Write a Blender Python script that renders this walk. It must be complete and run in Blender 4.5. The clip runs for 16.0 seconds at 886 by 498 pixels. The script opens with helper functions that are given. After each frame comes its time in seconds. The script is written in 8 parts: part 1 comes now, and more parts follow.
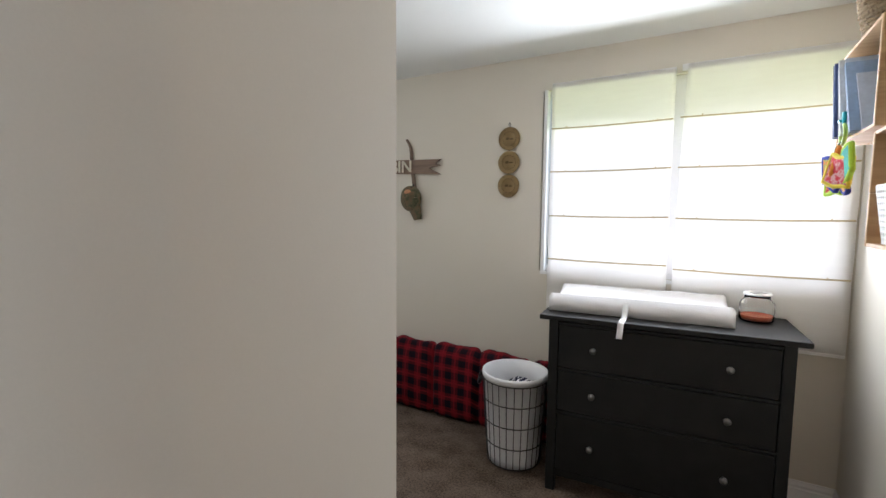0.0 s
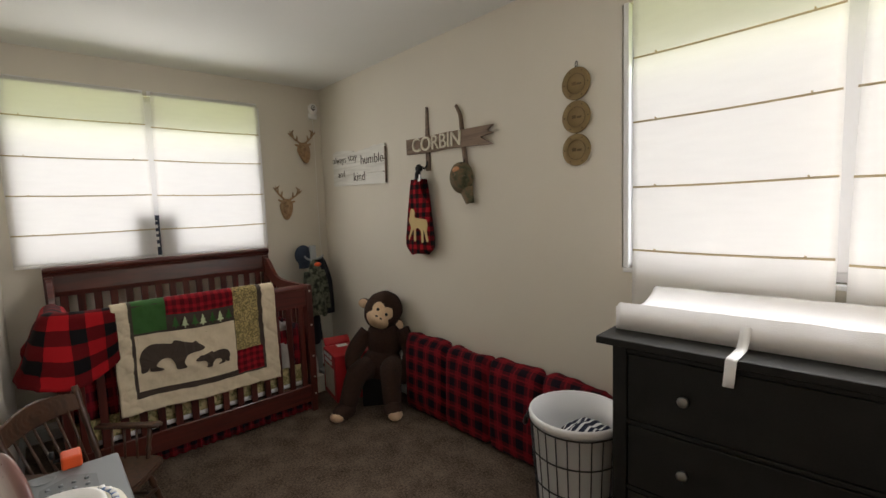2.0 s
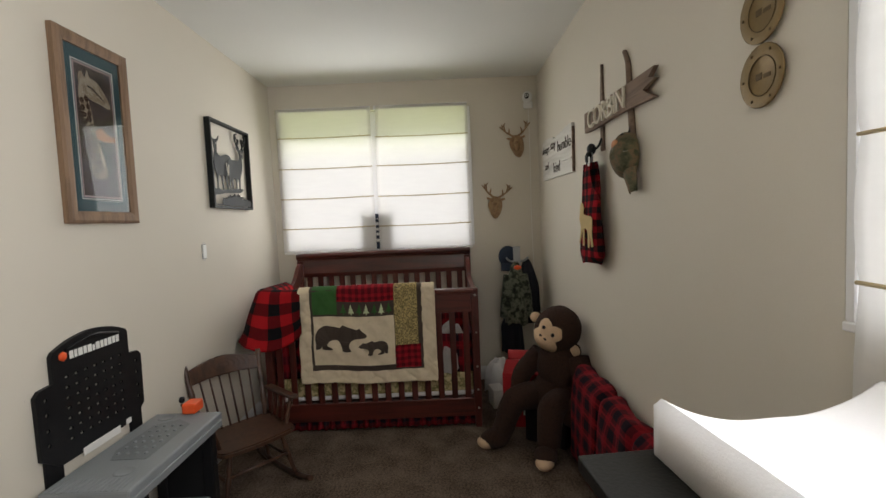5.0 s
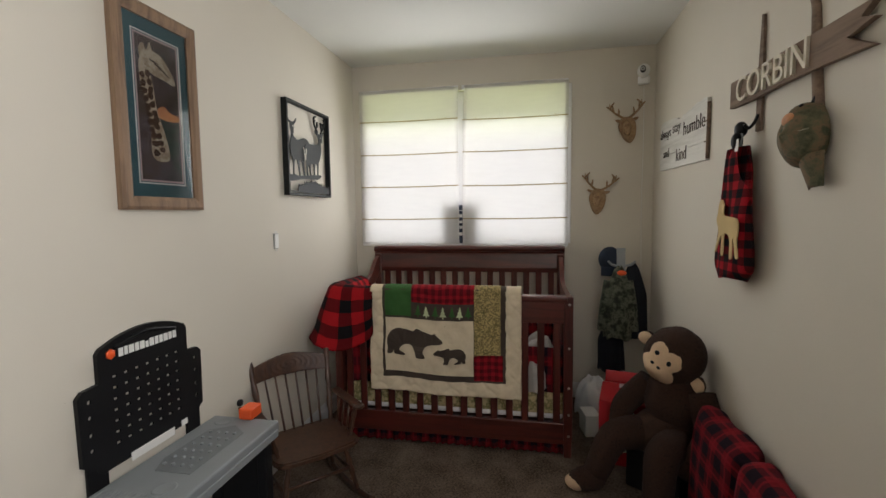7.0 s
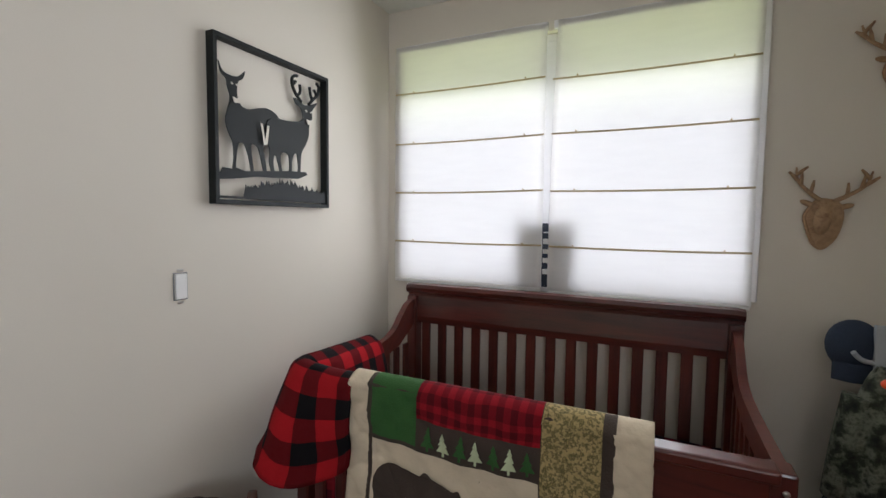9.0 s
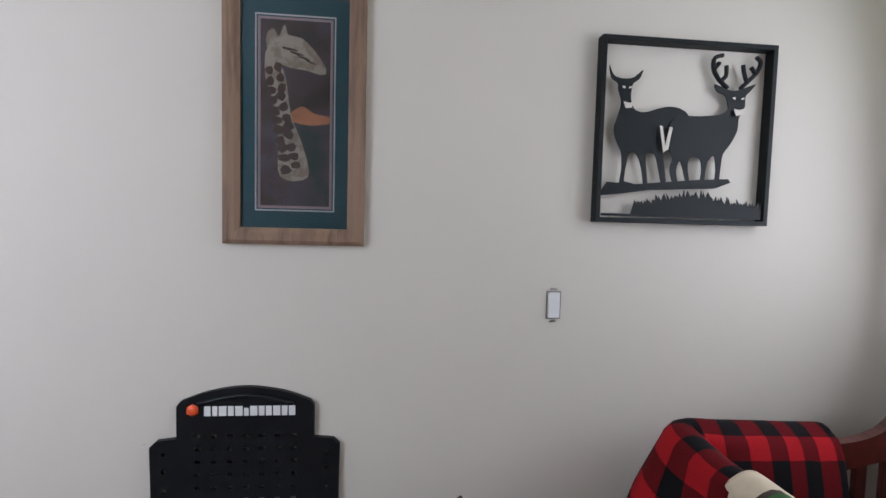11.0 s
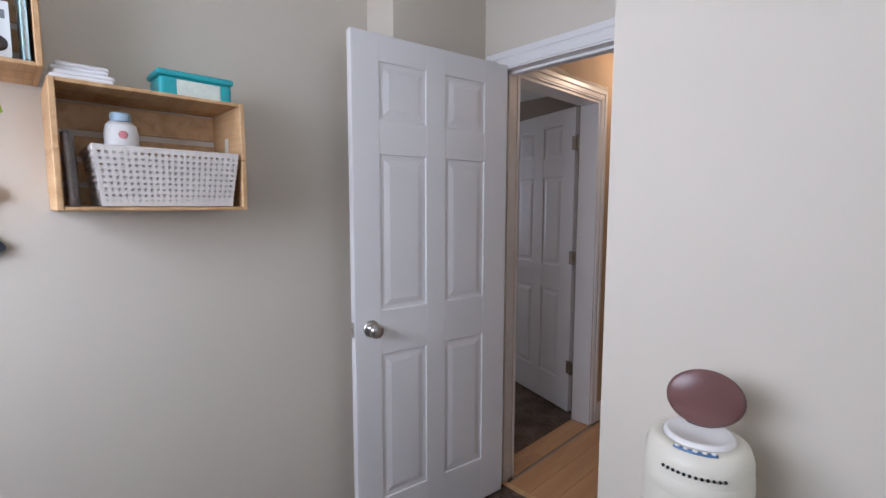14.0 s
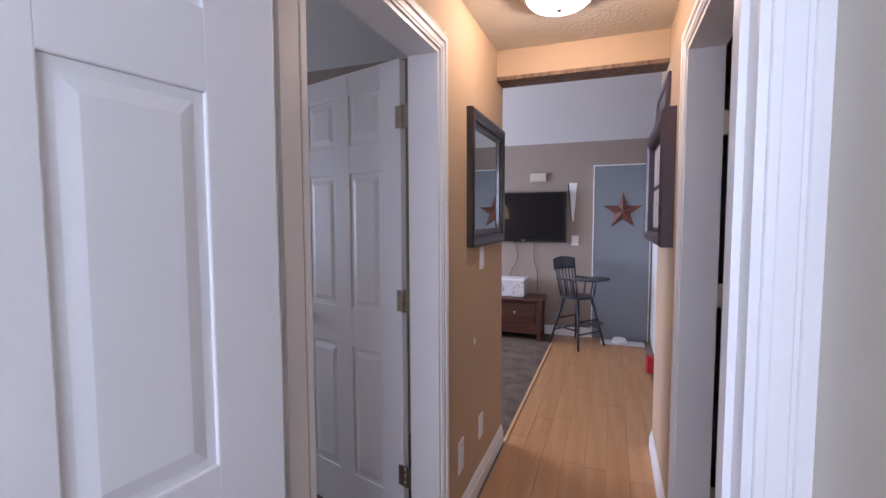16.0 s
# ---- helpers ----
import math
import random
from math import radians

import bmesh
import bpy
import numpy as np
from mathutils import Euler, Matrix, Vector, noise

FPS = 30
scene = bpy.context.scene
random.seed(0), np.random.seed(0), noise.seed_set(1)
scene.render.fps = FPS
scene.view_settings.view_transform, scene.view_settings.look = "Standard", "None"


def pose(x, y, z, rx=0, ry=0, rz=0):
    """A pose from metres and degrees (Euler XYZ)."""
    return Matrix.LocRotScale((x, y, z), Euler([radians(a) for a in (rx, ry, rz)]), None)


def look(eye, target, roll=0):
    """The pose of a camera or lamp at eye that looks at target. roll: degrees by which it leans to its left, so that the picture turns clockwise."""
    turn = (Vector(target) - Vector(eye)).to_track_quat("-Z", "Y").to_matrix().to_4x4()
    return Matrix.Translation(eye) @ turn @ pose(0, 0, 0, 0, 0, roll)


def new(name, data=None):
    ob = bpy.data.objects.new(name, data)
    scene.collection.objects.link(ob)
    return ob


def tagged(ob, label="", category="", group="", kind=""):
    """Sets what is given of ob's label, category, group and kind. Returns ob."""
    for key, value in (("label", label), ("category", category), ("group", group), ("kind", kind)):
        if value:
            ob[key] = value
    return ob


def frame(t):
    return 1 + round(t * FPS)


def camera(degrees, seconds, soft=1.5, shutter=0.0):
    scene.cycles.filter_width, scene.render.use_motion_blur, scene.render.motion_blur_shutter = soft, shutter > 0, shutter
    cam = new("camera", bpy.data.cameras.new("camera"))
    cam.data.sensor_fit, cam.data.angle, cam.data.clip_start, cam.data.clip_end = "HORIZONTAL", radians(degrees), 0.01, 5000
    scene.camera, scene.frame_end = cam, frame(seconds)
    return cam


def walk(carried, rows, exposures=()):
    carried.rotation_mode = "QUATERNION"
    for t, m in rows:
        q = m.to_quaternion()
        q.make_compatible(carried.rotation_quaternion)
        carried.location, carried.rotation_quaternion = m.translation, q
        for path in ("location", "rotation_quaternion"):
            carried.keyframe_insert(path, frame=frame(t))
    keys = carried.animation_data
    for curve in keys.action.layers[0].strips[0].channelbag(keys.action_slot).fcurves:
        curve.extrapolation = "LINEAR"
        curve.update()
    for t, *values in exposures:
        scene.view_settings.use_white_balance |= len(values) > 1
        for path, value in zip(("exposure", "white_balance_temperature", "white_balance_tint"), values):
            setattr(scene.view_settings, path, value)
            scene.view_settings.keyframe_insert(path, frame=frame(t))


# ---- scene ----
cam = camera(88.7, 16.0)
PATH = [
    (0, (-0.002, 0.0015, 1.488), (-1.012, 1.72, 1.318), 0.5),
    (0.5, (-0.046, 0.187, 1.435), (-1.052, 1.907, 1.271), 0.4),
    (1, (-0.036, 0.416, 1.424), (-1.155, 2.062, 1.237), -1.0),
    (1.5, (0.008, 0.668, 1.44), (-1.281, 2.167, 1.234), -2.6),
    (2, (0.035, 0.883, 1.413), (-1.448, 2.212, 1.22), -2.1),
    (2.5, (0.021, 1.126, 1.4), (-1.615, 2.264, 1.229), -1.2),
    (3, (0.028, 1.389, 1.396), (-1.74, 2.313, 1.253), -0.9),
    (3.5, (0.042, 1.588, 1.402), (-1.83, 2.279, 1.265), -0.9),
    (4, (0.023, 1.793, 1.394), (-1.919, 2.243, 1.238), -1.3),
    (4.5, (-0.011, 1.944, 1.343), (-1.996, 2.157, 1.221), -1.7),
    (5, (-0.045, 2.06, 1.335), (-2.041, 2.059, 1.211), -2.5),
    (5.2, (-0.052, 2.083, 1.325), (-2.047, 2.015, 1.201), -2.8),
    (7.5, (-0.664, 2.013, 1.381), (-2.616, 1.604, 1.226), -0.2),
    (8.2, (-1.155, 1.983, 1.414), (-3.091, 1.5, 1.281), -0.0),
    (10.3, (-2.253, 1.993, 1.461), (-3.226, 0.253, 1.303), 2.1),
    (10.5, (-2.25, 1.978, 1.472), (-3.02, 0.139, 1.316), 2.3),
    (11, (-2.161, 1.999, 1.457), (-2.35, 0.011, 1.339), 1.5),
    (11.5, (-2.004, 2.048, 1.461), (-1.595, 0.095, 1.32), 1.0),
    (12, (-1.822, 2.088, 1.453), (-0.889, 0.327, 1.291), 0.3),
    (12.5, (-1.634, 2.095, 1.435), (-0.398, 0.534, 1.245), 0.3),
    (13, (-1.488, 2.04, 1.421), (-0.084, 0.629, 1.232), 0.2),
    (13.5, (-1.251, 1.941, 1.426), (0.202, 0.58, 1.235), 0.3),
    (14, (-1.038, 1.763, 1.414), (0.396, 0.382, 1.222), 0.1),
    (14.5, (-0.785, 1.572, 1.417), (0.537, 0.08, 1.249), 0.5),
    (15, (-0.599, 1.324, 1.427), (0.567, -0.295, 1.284), 0.8),
    (15.5, (-0.429, 1.047, 1.41), (0.514, -0.712, 1.284), 0.4),
    (16, (-0.292, 0.764, 1.408), (0.403, -1.107, 1.274), -0.2),
]
EXPOSURES = [(0, 0.32, 5950, 14), (0.5, 0.28, 6100, 14), (1, 0.16, 6300, 14), (2, -0.03, 6680, 14), (3, -0.06, 6680, 13), (5, -0.08, 6580, 13), (8.2, -0.08, 6320, 15), (10.3, 0.04, 5600, 18), (11.5, -0.04, 5600, 19), (12.5, -0.18, 5850, 19), (13.5, -0.16, 5800, 20), (14.3, 0.0, 5520, 21), (15, 0.18, 5400, 22), (15.5, 0.33, 5330, 23), (16, 0.64, 5250, 25)]
walk(cam, [(t, look(eye, target, roll)) for t, eye, target, roll in PATH], EXPOSURES)

# ---- world, daylight and lamps ----
world = bpy.data.worlds.new("sky")
scene.world = world
world.use_nodes = True
wn = world.node_tree
sky = wn.nodes.new("ShaderNodeTexSky")
sky.sky_type = "NISHITA"
sky.sun_disc = False
sky.sun_elevation = radians(50)
sky.sun_rotation = radians(200)
wn.links.new(sky.outputs[0], wn.nodes["Background"].inputs[0])
wn.nodes["Background"].inputs[1].default_value = 0.12

sun = new("sun", bpy.data.lights.new("sun", "SUN"))
sun.data.energy, sun.data.angle, sun.data.color = 2.5, radians(0.5), (1.0, 0.95, 0.87)
sun.matrix_world = look((0, -20, 24), (0, 0, 0))


def window_lamp(name, at, target, w, h, watts, colour):
    """A rectangular area lamp for daylight, at a window or added without one."""
    d = bpy.data.lights.new(name, "AREA")
    d.shape, d.size, d.size_y, d.energy, d.color = "RECTANGLE", w, h, watts, colour
    ob = new(name, d)
    ob.matrix_world = look(at, target)
    return ob


NORTH_GLASS, WEST_GLASS = 2.885, -3.788
# North and west daylight lamps float in front of the blinds to brighten the room.
window_lamp("daylight_north", (-0.165, 2.70, 1.74), (-0.165, 0, 1.50), 1.40, 0.80, 31, (0.95, 0.98, 1.0))
window_lamp("daylight_west", (-3.63, 1.54, 1.70), (0, 1.54, 1.20), 1.10, 0.95, 10, (0.97, 0.99, 0.97))
window_lamp("skylight_north", (-0.165, NORTH_GLASS, 1.56), (-0.165, 0, 1.56), 1.52, 0.88, 7.4, (0.93, 0.96, 1.0))
window_lamp("skylight_west", (WEST_GLASS, 1.54, 1.58), (0, 1.54, 1.58), 1.50, 0.86, 8.8, (0.93, 0.96, 1.0))
# Green-tinted lamps added behind the blinds to colour their top bands.
window_lamp("top_tint_north", (-0.165, NORTH_GLASS + 0.003, 2.09), (-0.165, 0, 2.09), 1.52, 0.34, 1.2, (0.86, 1.0, 0.42))
window_lamp("top_tint_west", (WEST_GLASS - 0.003, 1.54, 2.09), (0, 1.54, 2.09), 1.50, 0.34, 1.4, (0.86, 1.0, 0.42))
# Living room lamp is added at a solid wall; no window is modelled there.
window_lamp("fill_living", (3.9, -3.4, 1.5), (0, -3.4, 1.2), 1.8, 1.2, 100, (0.95, 0.97, 1.0))
window_lamp("daylight_bedroom", (3.4, -1.0, 1.5), (0, -1.0, 1.2), 1.0, 1.0, 11, (0.95, 0.97, 1.0))
bulb = new("hall_bulb", bpy.data.lights.new("hall_bulb", "POINT"))
bulb.data.energy, bulb.data.color, bulb.data.shadow_soft_size = 12.0, (1.0, 0.72, 0.44), 0.03
bulb.location = (-0.072, -1.22, 2.295)

# ---- materials ----
def nodes_of(m):
    return m.node_tree.nodes, m.node_tree.links


def noise_node(n, l, scale, detail=4.0, coord=None, stretch=(1, 1, 1)):
    mp = n.new("ShaderNodeMapping")
    mp.inputs["Scale"].default_value = stretch
    tc = n.new("ShaderNodeTexCoord")
    l.new(tc.outputs[coord or "Object"], mp.inputs[0])
    t = n.new("ShaderNodeTexNoise")
    t.inputs["Scale"].default_value, t.inputs["Detail"].default_value = scale, detail
    l.new(mp.outputs[0], t.inputs["Vector"])
    return t


def ramp(n, l, source, stops):
    r = n.new("ShaderNodeValToRGB")
    el = r.color_ramp.elements
    while len(el) < len(stops):
        el.new(0.5)
    for e, (p, c) in zip(el, stops):
        e.position, e.color = p, (*c, 1)
    l.new(source, r.inputs[0])
    return r


def shade(c, f):
    return tuple(min(1.0, max(0.0, v * f)) for v in c)


def surface(name, colour, rough=0.6, var=0.08, scale=6.0, fine=90.0, bump=0.05, metal=0.0, stretch=(1, 1, 1), sheen=0.0, coat=0.0):
    """A plain material whose colour drifts at a broad and a fine scale, with a fine relief."""
    m = bpy.data.materials.new(name)
    m.use_nodes = True
    n, l = nodes_of(m)
    p = n["Principled BSDF"]
    broad = noise_node(n, l, scale, 3.0, stretch=stretch)
    grain = noise_node(n, l, fine, 3.0, stretch=stretch)
    mix = n.new("ShaderNodeMath")
    mix.operation = "MULTIPLY_ADD"
    l.new(broad.outputs[0], mix.inputs[0])
    mix.inputs[1].default_value = 0.62
    half = n.new("ShaderNodeMath")
    half.operation = "MULTIPLY"
    l.new(grain.outputs[0], half.inputs[0])
    half.inputs[1].default_value = 0.38
    l.new(half.outputs[0], mix.inputs[2])
    r = ramp(n, l, mix.outputs[0], [(0.3, shade(colour, 1 - var)), (0.7, shade(colour, 1 + var))])
    l.new(r.outputs[0], p.inputs["Base Color"])
    rr = n.new("ShaderNodeMapRange")
    rr.inputs["To Min"].default_value, rr.inputs["To Max"].default_value = max(0.02, rough - 0.07), min(1.0, rough + 0.07)
    l.new(mix.outputs[0], rr.inputs[0])
    l.new(rr.outputs[0], p.inputs["Roughness"])
    p.inputs["Metallic"].default_value = metal
    p.inputs["Sheen Weight"].default_value = sheen
    p.inputs["Coat Weight"].default_value = coat
    if bump:
        b = n.new("ShaderNodeBump")
        b.inputs["Strength"].default_value, b.inputs["Distance"].default_value = min(1.0, bump * 4), 0.004
        l.new(grain.outputs[0], b.inputs["Height"])
        l.new(b.outputs[0], p.inputs["Normal"])
    return m


def timber(name, light, dark, axis=0, rough=0.45, scale=5.0, coat=0.0, bump=0.1):
    """Wood with grain along one axis."""
    m = bpy.data.materials.new(name)
    m.use_nodes = True
    n, l = nodes_of(m)
    p = n["Principled BSDF"]
    st = [9.0, 9.0, 9.0]
    st[axis] = 0.7
    g = noise_node(n, l, scale, 6.0, stretch=st)
    g.inputs["Distortion"].default_value = 0.6
    f = noise_node(n, l, scale * 9, 3.0, stretch=st)
    info = n.new("ShaderNodeObjectInfo")
    a = n.new("ShaderNodeMath")
    a.operation = "MULTIPLY_ADD"
    l.new(f.outputs[0], a.inputs[0])
    a.inputs[1].default_value = 0.3
    l.new(g.outputs[0], a.inputs[2])
    b2 = n.new("ShaderNodeMath")
    b2.operation = "MULTIPLY_ADD"
    l.new(info.outputs["Random"], b2.inputs[0])
    b2.inputs[1].default_value = 0.16
    l.new(a.outputs[0], b2.inputs[2])
    r = ramp(n, l, b2.outputs[0], [(0.45, dark), (0.85, light)])
    l.new(r.outputs[0], p.inputs["Base Color"])
    p.inputs["Roughness"].default_value = rough
    p.inputs["Coat Weight"].default_value = coat
    b = n.new("ShaderNodeBump")
    b.inputs["Strength"].default_value, b.inputs["Distance"].default_value = bump, 0.003
    l.new(a.outputs[0], b.inputs["Height"])
    l.new(b.outputs[0], p.inputs["Normal"])
    return m


def plaid(name, base, dark, cross, period, axes=("X", "Z"), duty=0.5, thin=False, rough=0.95):
    """Checked woven cloth: bands of a dark yarn both ways, and thin bright lines when asked for."""
    m = bpy.data.materials.new(name)
    m.use_nodes = True
    n, l = nodes_of(m)
    p = n["Principled BSDF"]
    tc = n.new("ShaderNodeTexCoord")
    wob = noise_node(n, l, 9.0, 2.0)
    sep = n.new("ShaderNodeSeparateXYZ")
    add = n.new("ShaderNodeVectorMath")
    add.operation = "MULTIPLY_ADD"
    l.new(wob.outputs["Color"], add.inputs[0])
    add.inputs[1].default_value = (0.012, 0.012, 0.012)
    l.new(tc.outputs["UV"], add.inputs[2])
    l.new(add.outputs[0], sep.inputs[0])

    def calc(op, a, b=None):
        k = n.new("ShaderNodeMath")
        k.operation = op
        for i, v in enumerate((a, b)):
            if v is None:
                continue
            if isinstance(v, (int, float)):
                k.inputs[i].default_value = v
            else:
                l.new(v, k.inputs[i])
        return k.outputs[0]

    bands, lines = [], []
    for ax in ("X", "Y"):
        f = calc("FRACT", calc("DIVIDE", sep.outputs[ax], period))
        bands.append(calc("LESS_THAN", f, duty))
        lines.append(calc("LESS_THAN", calc("ABSOLUTE", calc("SUBTRACT", f, duty + (1 - duty) / 2)), 0.05))
    s = calc("MULTIPLY", calc("ADD", bands[0], bands[1]), 0.5)
    r = ramp(n, l, s, [(0.0, base), (0.5, cross), (1.0, dark)])
    out = r.outputs[0]
    if thin:
        mx = n.new("ShaderNodeMix")
        mx.data_type = "RGBA"
        l.new(calc("MULTIPLY", calc("MAXIMUM", lines[0], lines[1]), 0.55), mx.inputs[0])
        l.new(out, mx.inputs[6])
        mx.inputs[7].default_value = (*shade(base, 1.5), 1)
        out = mx.outputs[2]
    weave = noise_node(n, l, 420.0, 2.0)
    mul = n.new("ShaderNodeMix")
    mul.data_type, mul.blend_type = "RGBA", "MULTIPLY"
    mul.inputs[0].default_value = 0.6
    l.new(out, mul.inputs[6])
    wr = ramp(n, l, weave.outputs[0], [(0.3, (0.55, 0.55, 0.55)), (0.7, (1, 1, 1))])
    l.new(wr.outputs[0], mul.inputs[7])
    l.new(mul.outputs[2], p.inputs["Base Color"])
    p.inputs["Roughness"].default_value = rough
    p.inputs["Specular IOR Level"].default_value = 0.15
    b = n.new("ShaderNodeBump")
    b.inputs["Strength"].default_value, b.inputs["Distance"].default_value = 0.35, 0.002
    l.new(weave.outputs[0], b.inputs["Height"])
    l.new(b.outputs[0], p.inputs["Normal"])
    return m


def blotches(name, colours, scale=9.0, rough=0.9, bump=0.3, coord="Object"):
    """Patches of several colours: camouflage, print, mottled pile."""
    m = bpy.data.materials.new(name)
    m.use_nodes = True
    n, l = nodes_of(m)
    p = n["Principled BSDF"]
    t = noise_node(n, l, scale, 5.0, coord)
    t.inputs["Roughness"].default_value = 0.6
    step = 0.34 / max(1, len(colours) - 1)
    r = ramp(n, l, t.outputs[0], [(0.33 + i * step, c) for i, c in enumerate(colours)])
    l.new(r.outputs[0], p.inputs["Base Color"])
    p.inputs["Roughness"].default_value = rough
    b = n.new("ShaderNodeBump")
    b.inputs["Strength"].default_value, b.inputs["Distance"].default_value = bump, 0.004
    f = noise_node(n, l, scale * 14, 3.0)
    l.new(f.outputs[0], b.inputs["Height"])
    l.new(b.outputs[0], p.inputs["Normal"])
    return m


def glass_like(name, colour=(1, 1, 1), rough=0.0, ior=1.45):
    m = bpy.data.materials.new(name)
    m.use_nodes = True
    p = m.node_tree.nodes["Principled BSDF"]
    p.inputs["Base Color"].default_value = (*colour, 1)
    p.inputs["Roughness"].default_value = rough
    p.inputs["Transmission Weight"].default_value = 1.0
    p.inputs["IOR"].default_value = ior
    return m


def carpet_material(name, dark, light):
    m = bpy.data.materials.new(name)
    m.use_nodes = True
    n, l = nodes_of(m)
    p = n["Principled BSDF"]
    tuft = noise_node(n, l, 85.0, 6.0)
    tuft.inputs["Roughness"].default_value = 0.75
    wear = noise_node(n, l, 7.0, 5.0)
    a = n.new("ShaderNodeMath")
    a.operation = "MULTIPLY_ADD"
    l.new(wear.outputs[0], a.inputs[0])
    a.inputs[1].default_value = 0.45
    l.new(tuft.outputs[0], a.inputs[2])
    r = ramp(n, l, a.outputs[0], [(0.55, dark), (0.88, light)])
    l.new(r.outputs[0], p.inputs["Base Color"])
    p.inputs["Roughness"].default_value = 1.0
    p.inputs["Specular IOR Level"].default_value = 0.1
    b = n.new("ShaderNodeBump")
    b.inputs["Strength"].default_value, b.inputs["Distance"].default_value = 0.9, 0.012
    l.new(tuft.outputs[0], b.inputs["Height"])
    l.new(b.outputs[0], p.inputs["Normal"])
    return m


def shade_cloth(name, colour):
    """Thin woven blind cloth that lets daylight through."""
    m = bpy.data.materials.new(name)
    m.use_nodes = True
    n, l = nodes_of(m)
    out = n["Material Output"]
    n.remove(n["Principled BSDF"])
    d, t, x = n.new("ShaderNodeBsdfDiffuse"), n.new("ShaderNodeBsdfTranslucent"), n.new("ShaderNodeMixShader")
    weave = noise_node(n, l, 260.0, 2.0, stretch=(1, 1, 3))
    slub = noise_node(n, l, 7.0, 4.0, stretch=(1, 1, 6))
    a = n.new("ShaderNodeMath")
    a.operation = "MULTIPLY_ADD"
    l.new(weave.outputs[0], a.inputs[0])
    a.inputs[1].default_value = 0.5
    l.new(slub.outputs[0], a.inputs[2])
    r = ramp(n, l, a.outputs[0], [(0.45, shade(colour, 0.965)), (1.0, colour)])
    l.new(r.outputs[0], d.inputs[0])
    l.new(r.outputs[0], t.inputs[0])
    x.inputs[0].default_value = 0.6
    l.new(d.outputs[0], x.inputs[1])
    l.new(t.outputs[0], x.inputs[2])
    l.new(x.outputs[0], out.inputs[0])
    return m


def glow(name, colour, strength):
    m = bpy.data.materials.new(name)
    m.use_nodes = True
    p = m.node_tree.nodes["Principled BSDF"]
    p.inputs["Base Color"].default_value = (*colour, 1)
    p.inputs["Emission Color"].default_value = (*colour, 1)
    p.inputs["Emission Strength"].default_value = strength
    return m


M = {}
M["wall"] = surface("wall_paint", (0.66, 0.61, 0.52), 0.75, 0.025, 1.5, 240, 0.007)
M["ceiling"] = surface("ceiling_paint", (0.74, 0.74, 0.70), 0.9, 0.02, 2, 200, 0.05)
M["trim"] = surface("white_gloss_paint", (0.80, 0.79, 0.78), 0.35, 0.02, 4, 60, 0.01)
M["door"] = surface("door_paint", (0.76, 0.75, 0.74), 0.42, 0.02, 3, 120, 0.02)
M["carpet"] = carpet_material("brown_carpet", (0.052, 0.037, 0.028), (0.23, 0.172, 0.130))
M["tan"] = surface("tan_wall_paint", (0.50, 0.37, 0.235), 0.7, 0.03, 2, 200, 0.02)
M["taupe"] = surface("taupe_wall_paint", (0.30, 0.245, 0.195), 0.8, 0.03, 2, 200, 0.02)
M["popcorn"] = surface("stippled_ceiling", (0.72, 0.68, 0.60), 0.95, 0.05, 6, 60, 0.25)
M["laminate"] = timber("laminate_floor", (0.52, 0.29, 0.125), (0.40, 0.205, 0.08), 1, 0.32, 2.2, 0.15, 0.03)
M["shade"] = shade_cloth("blind_cloth", (0.93, 0.915, 0.885))
M["seam"] = surface("blind_seam", (0.55, 0.44, 0.26), 0.9, 0.1, 20, 200, 0.1)
M["black"] = surface("black_brown_wood", (0.0125, 0.0125, 0.0115), 0.45, 0.3, 12, 160, 0.05)
M["black"].node_tree.nodes["Principled BSDF"].inputs["Specular IOR Level"].default_value = 0.22
M["nickel"] = surface("brushed_nickel", (0.55, 0.53, 0.50), 0.3, 0.05, 20, 200, 0.02, metal=1.0)
M["pewter"] = surface("dull_pewter", (0.20, 0.195, 0.185), 0.42, 0.08, 20, 200, 0.02, metal=0.9)
M["bronze"] = surface("aged_brass_hinge", (0.33, 0.27, 0.20), 0.4, 0.15, 20, 120, 0.05, metal=0.9)
M["pad"] = surface("white_pad_cover", (0.82, 0.81, 0.81), 0.85, 0.02, 8, 300, 0.03)
M["vinyl"] = surface("white_vinyl", (0.80, 0.80, 0.80), 0.5, 0.02, 8, 300, 0.03)
M["wire"] = surface("black_wire", (0.02, 0.02, 0.022), 0.45, 0.1, 20, 100, 0.0)
M["cherry"] = timber("cherry_wood", (0.095, 0.018, 0.012), (0.034, 0.008, 0.006), 1, 0.3, 3.0, 0.35, 0.05)
M["cherry_up"] = timber("cherry_wood_upright", (0.095, 0.018, 0.012), (0.034, 0.008, 0.006), 2, 0.3, 3.0, 0.35, 0.05)
M["rocker"] = timber("dark_stained_wood", (0.078, 0.034, 0.018), (0.026, 0.012, 0.0075), 2, 0.4, 4.0, 0.2, 0.06)
M["pine"] = timber("pine_board", (0.62, 0.40, 0.20), (0.44, 0.25, 0.105), 1, 0.6, 3.0, 0.0, 0.1)
M["oak"] = timber("oak_frame_wood", (0.25, 0.155, 0.092), (0.085, 0.048, 0.030), 2, 0.65, 4.0, 0.0, 0.35)
M["driftwood"] = timber("weathered_wood", (0.23, 0.16, 0.115), (0.085, 0.055, 0.04), 0, 0.85, 4.0, 0.0, 0.4)
M["whiteboards"] = timber("whitewashed_boards", (0.72, 0.70, 0.65), (0.50, 0.48, 0.43), 0, 0.85, 3.0, 0.0, 0.3)
